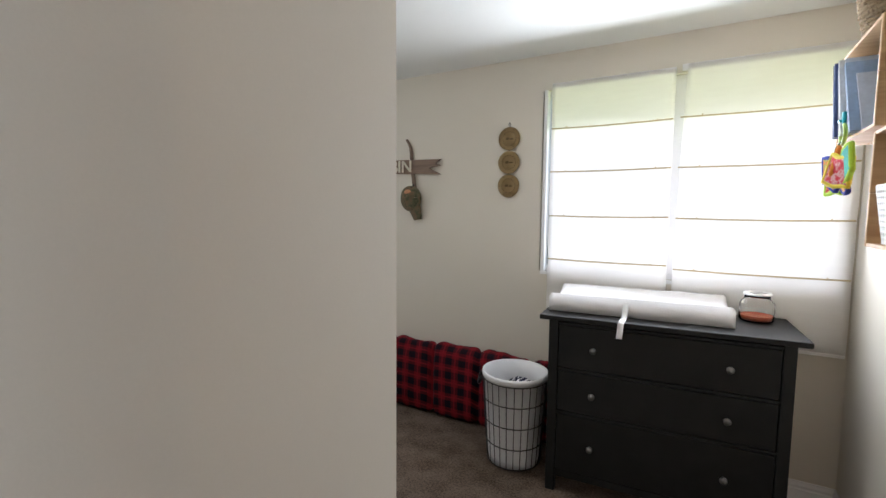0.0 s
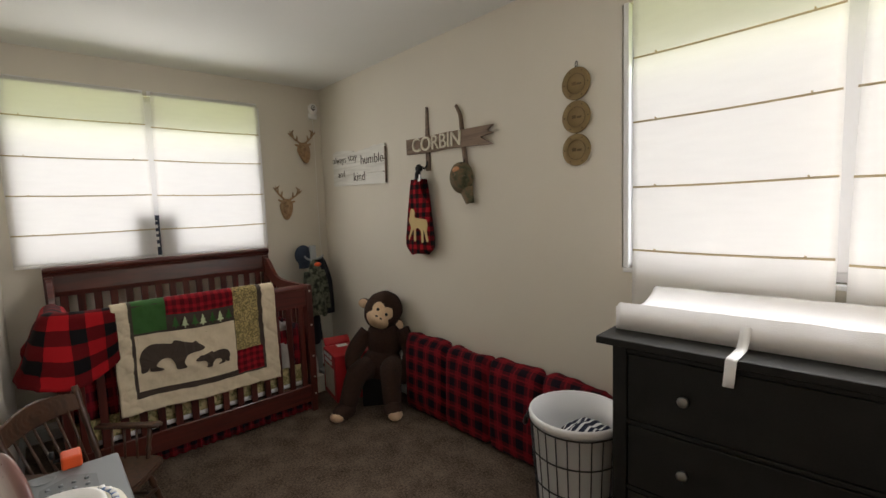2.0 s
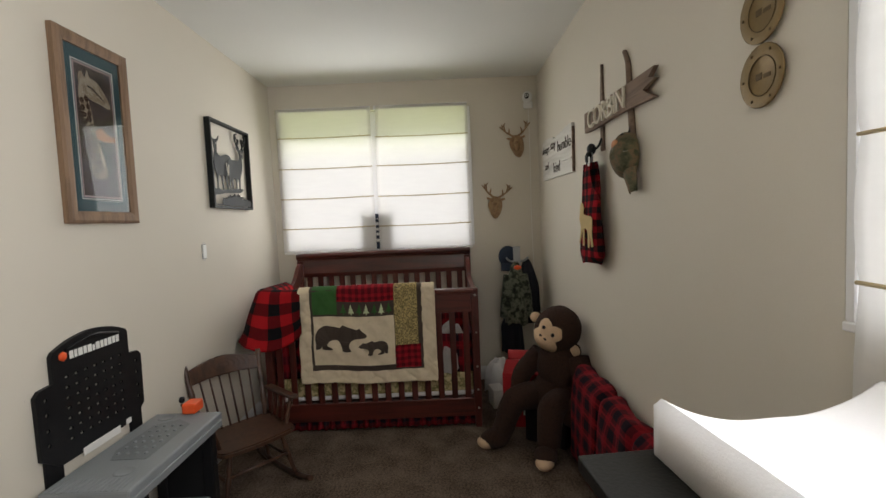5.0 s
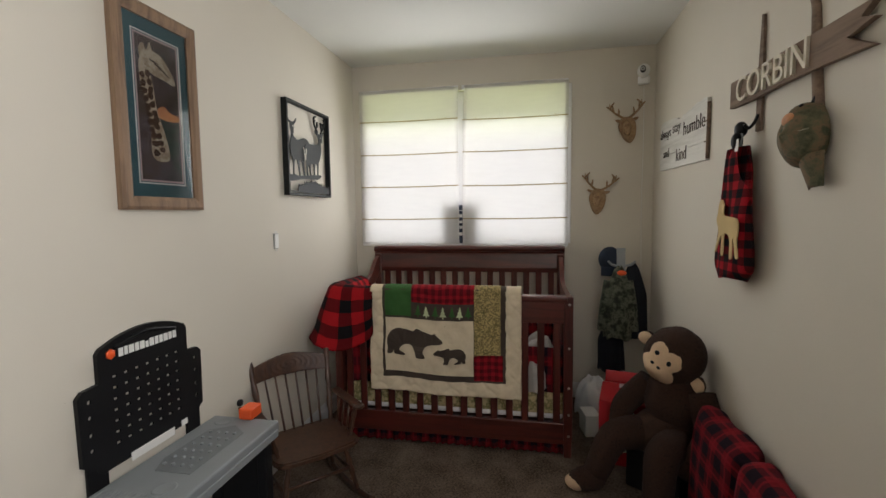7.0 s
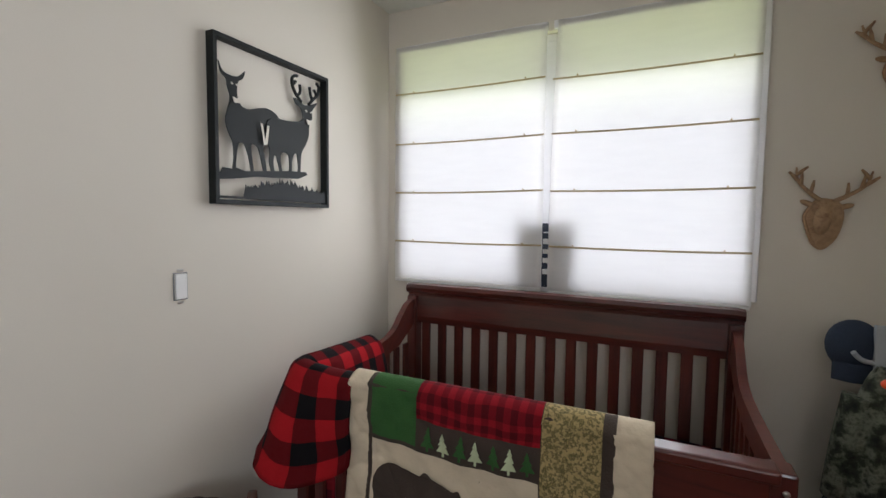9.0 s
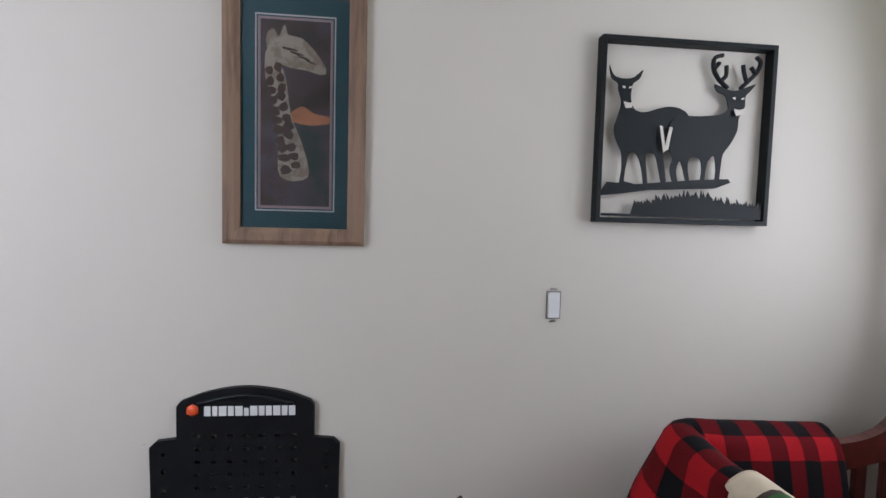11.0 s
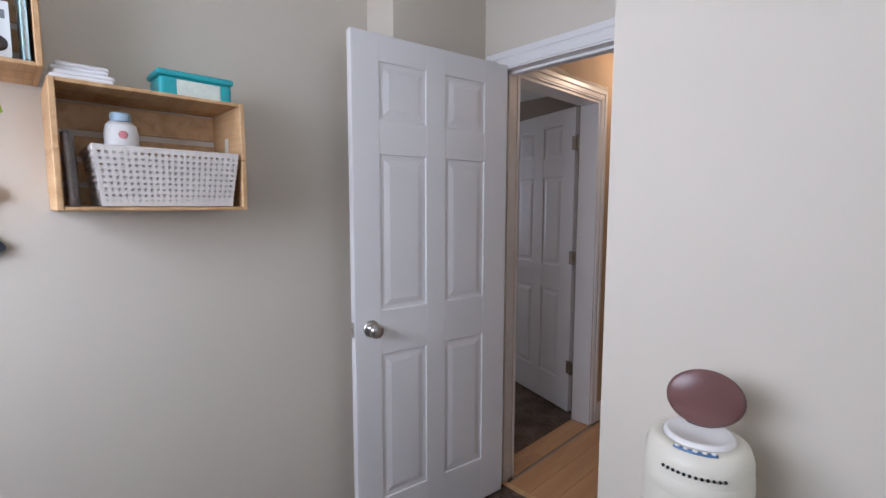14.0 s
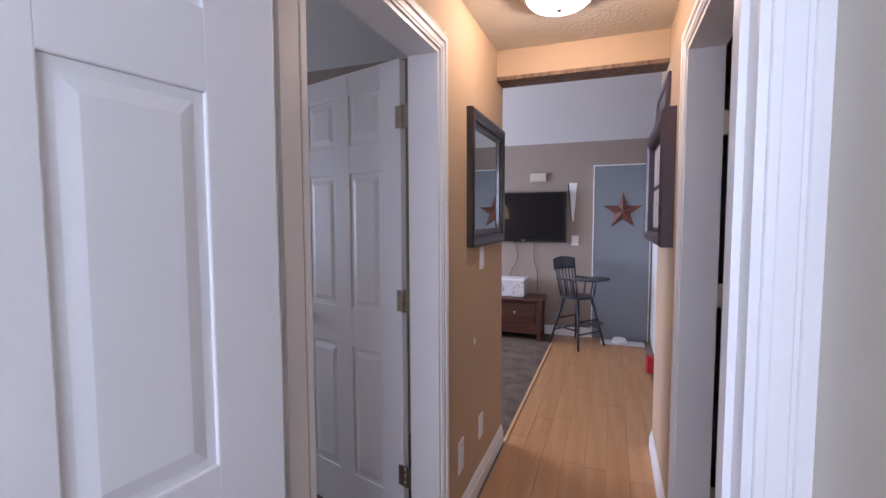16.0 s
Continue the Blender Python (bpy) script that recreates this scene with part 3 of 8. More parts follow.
def window(name, label, m, w, z0, z1):
    """Sliding window in local coordinates: x along the wall from 0 to w, y towards the outside."""
    root = thing(name, label, "window", m)
    root["kind"] = "structure"

    def frame_fill(bm):
        f = 0.035
        box(bm, 0.010, f, -0.010, 0.10, z0, z1, 0.003, 1)
        box(bm, w - f, w + 0.006, -0.014, 0.10, z0, z1, 0.003, 1)
        box(bm, f, w - f, 0.03, 0.10, z0 + 0.001, z0 + f, 0.003, 1)
        box(bm, f, w - f, 0.03, 0.10, z1 - f, z1 - 0.001, 0.003, 1)

    simple("window_frame", frame_fill, M["trim"], root)
    simple("mullion", lambda bm: box(bm, w / 2 - 0.05, w / 2 + 0.05, 0.02, 0.09, z0 + 0.036, z1 - 0.036, 0.003, 1), M["trim"], root)
    for a, b in ((0.036, w / 2 - 0.051), (w / 2 + 0.051, w - 0.036)):
        p = simple("pane", lambda bm: box(bm, a, b, 0.055, 0.060, z0 + 0.036, z1 - 0.036), M["glass"], root)
        p.visible_shadow = False
    simple("window_sill", lambda bm: box(bm, 0.010, w - 0.010, -0.016, 0.03, z0 - 0.020, z0, 0.004), M["trim"], root)
    return root


window("window_1", "white vinyl sliding window behind fabric blinds", pose(NW[0], NY, 0), NW[1] - NW[0], NW[2], NW[3])
window("window_2", "white vinyl sliding window over the crib", pose(WX, WW[0], 0, 0, 0, 90), WW[1] - WW[0], WW[2], WW[3])


def roman_shade(label, m, w, z_top, seams, z_bot, lean=0.0):
    """Flat fabric blind; local x across, y into the room, hung from z_top. The folds lie at the seams."""
    root = thing("roman_shade", label, "window blind", m, "fabric blinds")
    levels = [z_top, *seams, z_bot]

    def cloth(bm):
        nz = 8 * (len(levels) - 1)

        def at(u, v):
            k = min(int(v * (len(levels) - 1)), len(levels) - 2)
            t = v * (len(levels) - 1) - k
            z = levels[k] + (levels[k + 1] - levels[k]) * t
            belly = 0.008 * math.sin(math.pi * t) + 0.004 * t
            sag = -0.004 * math.sin(math.pi * u) * (0.4 + 0.6 * t)
            edge = lean * (1 - v) ** 2 * (1 if u > 0.5 else 0) * abs(u - 0.5) * 2
            return Vector((u * w - edge, 0.012 + belly + 0.003 * noise.noise(Vector((u * 3 + w, z * 5, z_bot))), z + sag))
        sheet(bm, 24, nz, at)
    simple("fabric", cloth, M["shade"], root, "cream woven fabric with light showing through", 0.0015)
    for z in seams:
        def fold(bm):
            pts = [(0.004 + (w - 0.008) * i / 12, 0.021, z - 0.004 * math.sin(math.pi * i / 12)) for i in range(13)]
            pipe(bm, pts, 0.0042, 6)
            for x in (w * 0.12, w * 0.86):
                rod(bm, (x, 0.016, z + 0.003), (x, 0.027, z + 0.007), 0.004, 0.0025, 6)
        simple("fold_rod", fold, M["seam"], root)
    simple("head_rail", lambda bm: box(bm, 0, w, -0.006, 0.012, z_top - 0.03, z_top + 0.004, 0.003), M["trim"], root)
    simple("hem", lambda bm: box(bm, 0.002, w - 0.002, 0.008, 0.024, z_bot - 0.012, z_bot + 0.004, 0.004), M["shade"], root)
    return root


NS = (2.0, 1.735, 1.46, 1.187)
roman_shade("cream roman blind, lowered, glowing with daylight", pose(-0.200, NY - 0.022, 0, 0, 0, 180), 0.687, 2.275, NS, 0.80, 0.0)
roman_shade("wide cream roman blind, lowered, hanging below the sill", pose(0.594, NY - 0.022, 0, 0, 0, 180), 0.767, 2.285, (2.005, 1.735, 1.455, 1.17), 0.80, 0.03)
WS = (2.045, 1.80, 1.56, 1.318)
roman_shade("cream roman blind lowered to the sill above the crib", pose(WX + 0.022, 1.521, 0, 0, 0, -90), 0.755, 2.275, WS, 1.125, 0.0)
roman_shade("cream roman blind beside the centre gap over the crib", pose(WX + 0.022, 2.298, 0, 0, 0, -90), 0.751, 2.275, (2.03, 1.80, 1.555, 1.315), 1.115, 0.02)


def six_panel_door(name, label, m, w=0.76, h=2.03, ext=0.0, knob_z=0.93):
    """Moulded six-panel door: local x from the hinge to the latch edge, y across its thickness."""
    root = thing(name, label, "door", m)
    root["kind"] = "structure"
    cols = ((0.115, w / 2 - 0.05), (w / 2 + 0.05, w - 0.115))
    rows = ((0.21, 0.81), (0.99, 1.59), (1.72, 1.93))
    t = 0.0175

    def slab_fill(bm):
        box(bm, 0.004, w - 0.004, -t + 0.006, t - 0.006, 0.004, h - 0.004)
        xs = (0.0, cols[0][0], cols[0][1], cols[1][0], cols[1][1], w)
        zs = (0.0, rows[0][0], rows[0][1], rows[1][0], rows[1][1], rows[2][0], rows[2][1], h)
        for i in (0, 2, 4):
            box(bm, xs[i] - (ext if i == 0 else 0), xs[i + 1], -t, t, 0, h, 0.0035, 2)
        for c in cols:
            for i in (0, 2, 4, 6):
                box(bm, c[0] - 0.004, c[1] + 0.004, -t + 0.0003, t - 0.0003, zs[i], zs[i + 1], 0.0035, 2)
            for r in rows:
                for s in (-1, 1):
                    ring = []
                    for inset, d in ((0.002, t - 0.0065), (0.014, t - 0.0065), (0.040, t - 0.0012), (0.040, t - 0.010)):
                        ring.append([bm.verts.new((x, s * d, z)) for x, z in ((c[0] + inset, r[0] + inset), (c[1] - inset, r[0] + inset), (c[1] - inset, r[1] - inset), (c[0] + inset, r[1] - inset))])
                    for a, b in zip(ring[:3], ring[1:3]):
                        for k in range(4):
                            bm.faces.new((a[k], a[(k + 1) % 4], b[(k + 1) % 4], b[k]))
                    bm.faces.new(ring[2])
    simple("slab", slab_fill, M["door"], root)
    for s in (-1, 1):
        def knob_fill(bm):
            q = pose(w - 0.066, s * t, knob_z, -90 * s, 0, 0)
            lathe(bm, ((0.0, 0.0), (0.032, 0.0), (0.033, 0.004), (0.026, 0.009), (0.012, 0.012), (0.011, 0.026), (0.020, 0.032), (0.0275, 0.042), (0.0285, 0.052), (0.024, 0.061), (0.012, 0.065), (0.0, 0.0655)), 24, q)
        simple("door_knob", knob_fill, M["nickel"], root, "brushed nickel knob")

    def latch(bm):
        box(bm, w - 0.0005, w + 0.002, -0.012, 0.012, knob_z - 0.03, knob_z + 0.03, 0.001)
        box(bm, w + 0.002, w + 0.010, -0.006, 0.006, knob_z - 0.01, knob_z + 0.01, 0.002)
    simple("latch_plate", latch, M["nickel"], root)
    return root


def hinge_set(door, x, y, zs, turn, leaf=0.03, mat=None):
    for z in zs:
        def leafs(bm):
            q = pose(x, y, z, 0, 0, turn)
            for d in (-1, 0, 1):
                a, b = q @ Vector((0, 0, 0.030 * d - 0.0145)), q @ Vector((0, 0, 0.030 * d + 0.0145))
                rod(bm, a, b, 0.0065, seg=10)
            g = bmesh.ops.create_cube(bm, size=1, matrix=q @ Matrix.LocRotScale((leaf * 0.6, 0, 0), None, (leaf, 0.003, 0.088)))
            g = bmesh.ops.create_cube(bm, size=1, matrix=q @ Matrix.LocRotScale((-leaf * 0.6, 0, 0), None, (leaf, 0.003, 0.088)))
        simple("hinge", leafs, mat or M["bronze"], door)


d1 = six_panel_door("door_1", "white six-panel door standing open into the room", pose(0.306, 0.101, 0.015, 0, 0, 81.6), 0.745, ext=0.022, knob_z=0.925)
hinge_set(d1, -0.026, -0.012, (0.30, 1.02, 1.76), 90, 0.02, M["trim"])
d2 = six_panel_door("door_2", "white six-panel door ajar to the side bedroom", pose(0.505, -0.9225, 0.015, 0, 0, -17.3), 0.72)
hinge_set(d2, -0.012, 0.018, (0.31, 1.055, 1.80), -2, 0.035)
d3 = six_panel_door("door_3", "brown-edged panel door opened across the hall", pose(-0.695, -1.195, 0.015, 0, 0, 184), 0.72)
hinge_set(d3, 0.006, -0.02, (0.31, 1.10, 1.74), 170, 0.035)

# ---- dresser and what stands on it ----
DM = pose(-0.742, 2.258, 0, 0, 0, 4.7)


def dresser():
    root = thing("dresser", "black-brown three-drawer wooden dresser under the window", "dresser", DM)
    W, D = 1.14, 0.495
    x0, x1, y0, y1 = 0.045, W - 0.045, 0.028, D - 0.01
    simple("top", lambda bm: box(bm, 0, W, 0, D, 0.930, 0.955, 0.003), M["black"], root)

    for x in (x0, x1 - 0.022):
        simple("side", lambda bm: box(bm, x, x + 0.022, y0 + 0.012, y1, 0.10, 0.93, 0.002), M["black"], root)
    simple("back", lambda bm: box(bm, x0 + 0.022, x1 - 0.022, y1 - 0.01, y1, 0.10, 0.93), M["black"], root)
    simple("bottom", lambda bm: box(bm, x0 + 0.022, x1 - 0.022, y0 + 0.03, y1 - 0.01, 0.10, 0.115), M["black"], root)
    for za, zb in ((0.432, 0.446), (0.664, 0.678), (0.905, 0.919), (0.085, 0.122)):
        simple("front_rail", lambda bm: box(bm, x0 + 0.04, x1 - 0.04, y0 + 0.004, y0 + 0.03, za, zb, 0.002), M["black"], root)
    for x in (x0, x1 - 0.048):
        for y in (y0, y1 - 0.048):
            simple("leg", lambda bm: box(bm, x, x + 0.048, y, y + 0.048, 0, 0.929, 0.004), M["black"], root)
    for z0, z1 in ((0.126, 0.428), (0.450, 0.660), (0.682, 0.902)):
        dr = simple("drawer", lambda bm: box(bm, x0 + 0.052, x1 - 0.052, y0 + 0.003, y0 + 0.026, z0, z1, 0.003), M["black"], root)
        for kx in (0.27, 0.855):
            simple("knob", lambda bm: lathe(bm, ((0, 0), (0.009, 0), (0.008, 0.008), (0.012, 0.014), (0.0165, 0.020), (0.0165, 0.026), (0.010, 0.031), (0, 0.032)), 20, pose(kx, y0 + 0.003, (z0 + z1) / 2, 90, 0, 0)), M["pewter"], dr, "round dull metal knob")


dresser()


def changing_pad():
    root = thing("changing_pad", "white contoured changing pad with a quilted cover on the dresser", "changing pad", DM)
    L, D, y0, z0 = 0.855, 0.375, 0.115, 0.956

    def cover(bm):
        def at(u, v):
            y = y0 + v * D
            prof = 0.050 + 0.050 * abs(2 * v - 1) ** 2.6
            end = 1 - max(0, abs(2 * u - 1) - 0.97) / 0.03 * 0.12
            lump = 0.003 * noise.noise(Vector((u * 9, v * 5, 1)))
            return Vector((0.022 + u * L, y, z0 + prof * end + lump))
        sheet(bm, 60, 24, at)
        edge = [e for e in bm.edges if len(e.link_faces) == 1]
        r = bmesh.ops.extrude_edge_only(bm, edges=edge)
        for v in r["geom"]:
            if isinstance(v, bmesh.types.BMVert):
                v.co.z = z0 + 0.002
        bmesh.ops.holes_fill(bm, edges=[e for e in bm.edges if len(e.link_faces) == 1], sides=0)
        bmesh.ops.bevel(bm, geom=[e for e in edge if e.is_valid], offset=0.006, segments=2, affect="EDGES")
    simple("pad", cover, M["pad"], root)

    def strap(bm):
        pts = [(0.0, 0.118, 1.030), (0, 0.106, 0.985), (0, 0.085, 0.961), (0, 0.03, 0.960), (0, -0.001, 0.959), (0, -0.007, 0.950), (0, -0.006, 0.905), (0, -0.005, 0.875)]
        sheet(bm, 2, len(pts) - 1, lambda u, v: Vector((0.375 + 0.028 * u + 0.02 * (1 - v), pts[round(v * (len(pts) - 1))][1], pts[round(v * (len(pts) - 1))][2])))
    simple("strap", strap, M["vinyl"], root, "white webbing strap hanging over the edge", 0.003)


changing_pad()


def jar():
    m = pose(0.218, 2.690, 0.956)
    root = thing("jar", "clear glass jar with a little red wax and a pale rim", "jar", m)
    simple("glass", lambda bm: lathe(bm, ((0, 0.002), (0.066, 0.002), (0.074, 0.010), (0.076, 0.06), (0.072, 0.095), (0.056, 0.112), (0.054, 0.130), (0.051, 0.130), (0.053, 0.110), (0.068, 0.092), (0.072, 0.06), (0.070, 0.012), (0.062, 0.007), (0, 0.007)), 36), glass_like("jar_glass", (0.97, 0.98, 0.96)), root)
    simple("wax", lambda bm: lathe(bm, ((0, 0.0075), (0.061, 0.0075), (0.069, 0.0125), (0.0702, 0.032), (0.066, 0.029), (0, 0.026)), 36), surface("red_wax", (0.42, 0.085, 0.03), 0.4, 0.12, 18, 90, 0.02), root, "amber red wax")
    simple("rim", lambda bm: lathe(bm, ((0.050, 0.131), (0.058, 0.131), (0.060, 0.135), (0.058, 0.142), (0.051, 0.142), (0.049, 0.136), (0.050, 0.131)), 36), M["white_plastic"], root, "pale plastic rim")


jar()


def laundry_basket():
    root = thing("laundry_basket", "white fabric laundry hamper in a black wire cage", "laundry basket", pose(-0.955, 2.480, 0.004))
    rb, rt, h = 0.150, 0.185, 0.548
    simple("liner", lambda bm: lathe(bm, ((0, 0.004), (rb - 0.006, 0.004), (rb + 0.003, 0.05), (rt - 0.003, h - 0.036), (rt + 0.007, h - 0.034), (rt + 0.010, h - 0.012), (rt + 0.006, h), (rt - 0.002, h - 0.004), (rt - 0.010, h - 0.1), (rb - 0.004, 0.06), (0, 0.05)), 40), M["vinyl"], root, "white cloth liner folded over the rim")

    def ring(r, z):
        return lambda bm: pipe(bm, [(r * math.cos(a * math.pi / 18), r * math.sin(a * math.pi / 18), z) for a in range(36)], 0.0028, 6, 0, True)
    for f in (0.02, 0.24, 0.47, 0.70, 0.92):
        simple("wire_ring", ring(rb + (rt - rb) * f + 0.006, h * f), M["wire"], root)
    for k in range(26):
        a = 2 * math.pi * k / 26
        simple("upright_wire", lambda bm: rod(bm, ((rb + 0.006) * math.cos(a), (rb + 0.006) * math.sin(a), 0.01), ((rb + (rt - rb) * 0.92 + 0.007) * math.cos(a), (rb + (rt - rb) * 0.92 + 0.007) * math.sin(a), h * 0.92), 0.0024, seg=6), M["wire"], root)
    for a in (205, 25):
        c, s = math.cos(radians(a)), math.sin(radians(a))
        pts = [Vector((c * (rt + 0.012 + 0.016 * math.sin(math.pi * i / 8)) - s * 0.05 * math.cos(math.pi * i / 8), s * (rt + 0.012 + 0.016 * math.sin(math.pi * i / 8)) + c * 0.05 * math.cos(math.pi * i / 8), h - 0.035 - 0.05 * math.sin(math.pi * i / 8))) for i in range(9)]
        simple("handle", lambda bm: pipe(bm, pts, 0.010, 8), M["ink"], root, "black loop handle")


laundry_basket()


def striped(name, a, b, period, axis):
    m = bpy.data.materials.new(name)
    m.use_nodes = True
    n, l = nodes_of(m)
    w = n.new("ShaderNodeTexWave")
    w.bands_direction = axis
    w.inputs["Scale"].default_value, w.inputs["Distortion"].default_value, w.inputs["Detail"].default_value = 0.314 / period, 1.2, 1.0
    tc = n.new("ShaderNodeTexCoord")
    l.new(tc.outputs["Object"], w.inputs["Vector"])
    r = ramp(n, l, w.outputs[0], [(0.68, a), (0.74, b)])
    l.new(r.outputs[0], n["Principled BSDF"].inputs["Base Color"])
    n["Principled BSDF"].inputs["Roughness"].default_value = 0.95
    return m


def crumple(name, label, category, m, r, h, mat, seed, parent=None):
    bm = bmesh.new()
    def at(u, v):
        a = 2 * math.pi * u
        k = r * math.sin(math.pi * v / 2) * (1 + 0.25 * noise.noise(Vector((math.cos(a) * 1.5, math.sin(a) * 1.5, seed))))
        z = h * math.cos(math.pi * v / 2) ** 0.7 + 0.25 * h * noise.noise(Vector((math.cos(a) * v * 4, math.sin(a) * v * 4, seed + 5)))
        return Vector((k * math.cos(a), k * math.sin(a), max(0.0, z)))
    sheet(bm, 36, 14, at)
    bmesh.ops.remove_doubles(bm, verts=bm.verts, dist=0.0005)
    ob = part(name, bm, mat)
    ob.matrix_basis = m
    return tagged(ob, label, category)


crumple("striped_shirt", "navy and white striped cloth lying in the hamper", "clothes", pose(-0.93, 2.53, 0.375), 0.13, 0.10, striped("navy_stripe", (0.012, 0.016, 0.04), (0.72, 0.72, 0.72), 0.028, "X"), 3)
crumple("white_laundry", "crumpled white laundry inside the hamper", "clothes", pose(-0.955, 2.493, 0.06), 0.145, 0.32, M["pad"], 8)


# ---- soft things along the north wall ----
CREASES = (-2.055, -1.69, -1.325, -0.955)


def folding_cushion(bm):
    """One long padded mat with soft creases between its panels, slumped against the wall."""
    x0, x1, hy, hz = -2.475, -0.775, 0.070, 0.262

    def sg(v, p):
        return math.copysign(abs(v) ** p, v)

    def at(u, v):
        x = x0 + (x1 - x0) * v
        pinch = sum(math.exp(-((x - c) / 0.022) ** 2) for c in CREASES)
        end = min(1.0, min(v, 1 - v) / 0.035) ** 0.5
        a = 2 * math.pi * u
        lump = noise.noise(Vector((x * 5, math.cos(a) * 1.4, math.sin(a) * 1.4)))
        small = noise.noise(Vector((x * 17, math.cos(a) * 3, math.sin(a) * 3 + 5)))
        y = hy * sg(math.cos(a), 0.62) * (1 - 0.58 * pinch) * (0.35 + 0.65 * end) * (1.12 - 0.22 * math.sin(a))
        z = hz * sg(math.sin(a), 0.42) * (1 - 0.085 * pinch) * (0.93 + 0.07 * end)
        return Vector((x + 0.01 * lump, 2.782 + y * (1 + 0.25 * lump) + 0.004 * small, 0.266 + z + (0.020 * lump + 0.005 * small) * (1 if z > 0 else 0.2)))
    sheet(bm, 44, 150, at)
    lay = bm.loops.layers.uv.verify()
    for f in bm.faces:
        for loop in f.loops:
            q = loop.vert.co
            loop[lay].uv = (q.x, q.z + (q.y - 2.70) * 0.8)
    bmesh.ops.remove_doubles(bm, verts=bm.verts, dist=0.0004)
    bmesh.ops.holes_fill(bm, edges=[e for e in bm.edges if len(e.link_faces) == 1], sides=0)


tagged(simple("floor_cushion", folding_cushion, M["plaid_mat"]), "red and black tartan folding floor cushion propped along the wall", "floor cushion")


def monkey():
    """Plush monkey slumped on a box against the wall."""
    bm = bmesh.new()
    f = Vector((0.72, -0.69, 0)).normalized()
    s = Vector((0.69, 0.72, 0)).normalized()
    hips = Vector((-2.69, 2.68, 0.27))
    chest = Vector((-2.685, 2.715, 0.45))
    head = Vector((-2.682, 2.712, 0.665))
    turn = Matrix((s, f * -1, Vector((0, 0, 1)))).transposed().to_4x4()
    tilt = Matrix.Rotation(radians(34), 4, -f) @ Matrix.Rotation(radians(-8), 4, s)

    def at(p, r, mi=0, rot=turn, u=20, v=14):
        ball(bm, (0, 0, 0), r, Matrix.Translation(p) @ rot, mi, u, v)
    at(hips, (0.15, 0.13, 0.14))
    at(chest, (0.135, 0.115, 0.16))
    hr = tilt @ turn
    at(head, (0.135, 0.125, 0.145), 0, hr, 24, 16)

    def on_head(x, y, z):
        return head + (hr.to_3x3() @ Vector((x, -y, z)))
    lobes = ((-0.034, 0.014, 0.046, 0.048), (0.034, 0.014, 0.046, 0.048), (0.0, -0.064, 0.086, 0.058))

    def reach(a):
        """How far the face patch goes from its middle in direction a."""
        r = 0.0
        while any(((r * math.cos(a) - x) / rx) ** 2 + ((r * math.sin(a) - 0.028 - z) / rz) ** 2 < 1 for x, z, rx, rz in lobes):
            r += 0.001
        return r

    def face_at(x, z, lift):
        y = 0.125 * math.sqrt(max(0.05, 1 - (x / 0.135) ** 2 - (z / 0.145) ** 2))
        return on_head(x, y + lift + 0.042 * math.exp(-(x / 0.068) ** 2 - ((z + 0.070) / 0.046) ** 2), z)

    def face(u, v):
        a = 2 * math.pi * u
        r = reach(a) * v
        return face_at(r * math.cos(a), r * math.sin(a) - 0.028, 0.007 * (1 - v ** 6) - 0.003)
    n0 = set(bm.faces)
    sheet(bm, 56, 14, face)
    for tan in set(bm.faces) - n0:
        tan.material_index = 1
    for q in (-1, 1):
        ball(bm, (0, 0, 0), (0.0115, 0.007, 0.0115), Matrix.Translation(face_at(q * 0.034, 0.004, 0.005)) @ hr, 2, 12, 8)
        ball(bm, (0, 0, 0), (0.036, 0.016, 0.034), Matrix.Translation(on_head(q * 0.150, 0.004, -0.030)) @ hr, 1)
        ball(bm, (0, 0, 0), (0.040, 0.018, 0.037), Matrix.Translation(on_head(q * 0.146, -0.010, -0.028)) @ hr, 0)
        ball(bm, (0, 0, 0), (0.0105, 0.005, 0.0065), Matrix.Translation(face_at(q * 0.017, -0.036, 0.004)) @ hr, 2, 8, 6)
    for q, foot in ((-1, Vector((-2.625, 2.345, 0.055))), (1, Vector((-2.43, 2.575, 0.055)))):
        hip = hips + s * q * 0.085 + f * 0.06
        knee = (hip + foot) / 2 + Vector((0, 0, 0.10)) + f * 0.03
        pipe(bm, curve_pts([hip, knee, foot + Vector((0, 0, 0.03)) - f * 0.02], 6), [0.085 - 0.002 * i for i in range(13)], 14)
        toe = (foot - hips)
        toe.z = 0
        toe.normalize()
        ball(bm, (0, 0, 0), (0.062, 0.095, 0.055), Matrix.Translation(foot + toe * 0.03) @ Matrix((toe.cross(Vector((0, 0, 1))), toe, Vector((0, 0, 1)))).transposed().to_4x4(), 0)
        ball(bm, (0, 0, 0), (0.050, 0.055, 0.040), Matrix.Translation(foot + toe * 0.083 + Vector((0, 0, -0.012))) @ Matrix((toe.cross(Vector((0, 0, 1))), toe, Vector((0, 0, 1)))).transposed().to_4x4(), 1)
        sh = chest + s * q * 0.12 + Vector((0, 0, 0.06))
        hand = hips + s * q * 0.175 + f * 0.10 + Vector((0, 0, -0.05))
        pipe(bm, curve_pts([sh, (sh + hand) / 2 + s * q * 0.06, hand], 6), [0.065 - 0.001 * i for i in range(13)], 12)
        ball(bm, hand, (0.062, 0.062, 0.06), mi=0)
    for v in bm.verts:
        v.co += 0.004 * noise.noise_vector(v.co * 18)
    ob = part("plush_monkey", bm, [M["fur"], M["face"], M["ink"]])
    tagged(ob, "large brown plush monkey with tan face against the wall", "stuffed toy")
    rnd = random.Random(21)
    fur = bmesh.new()
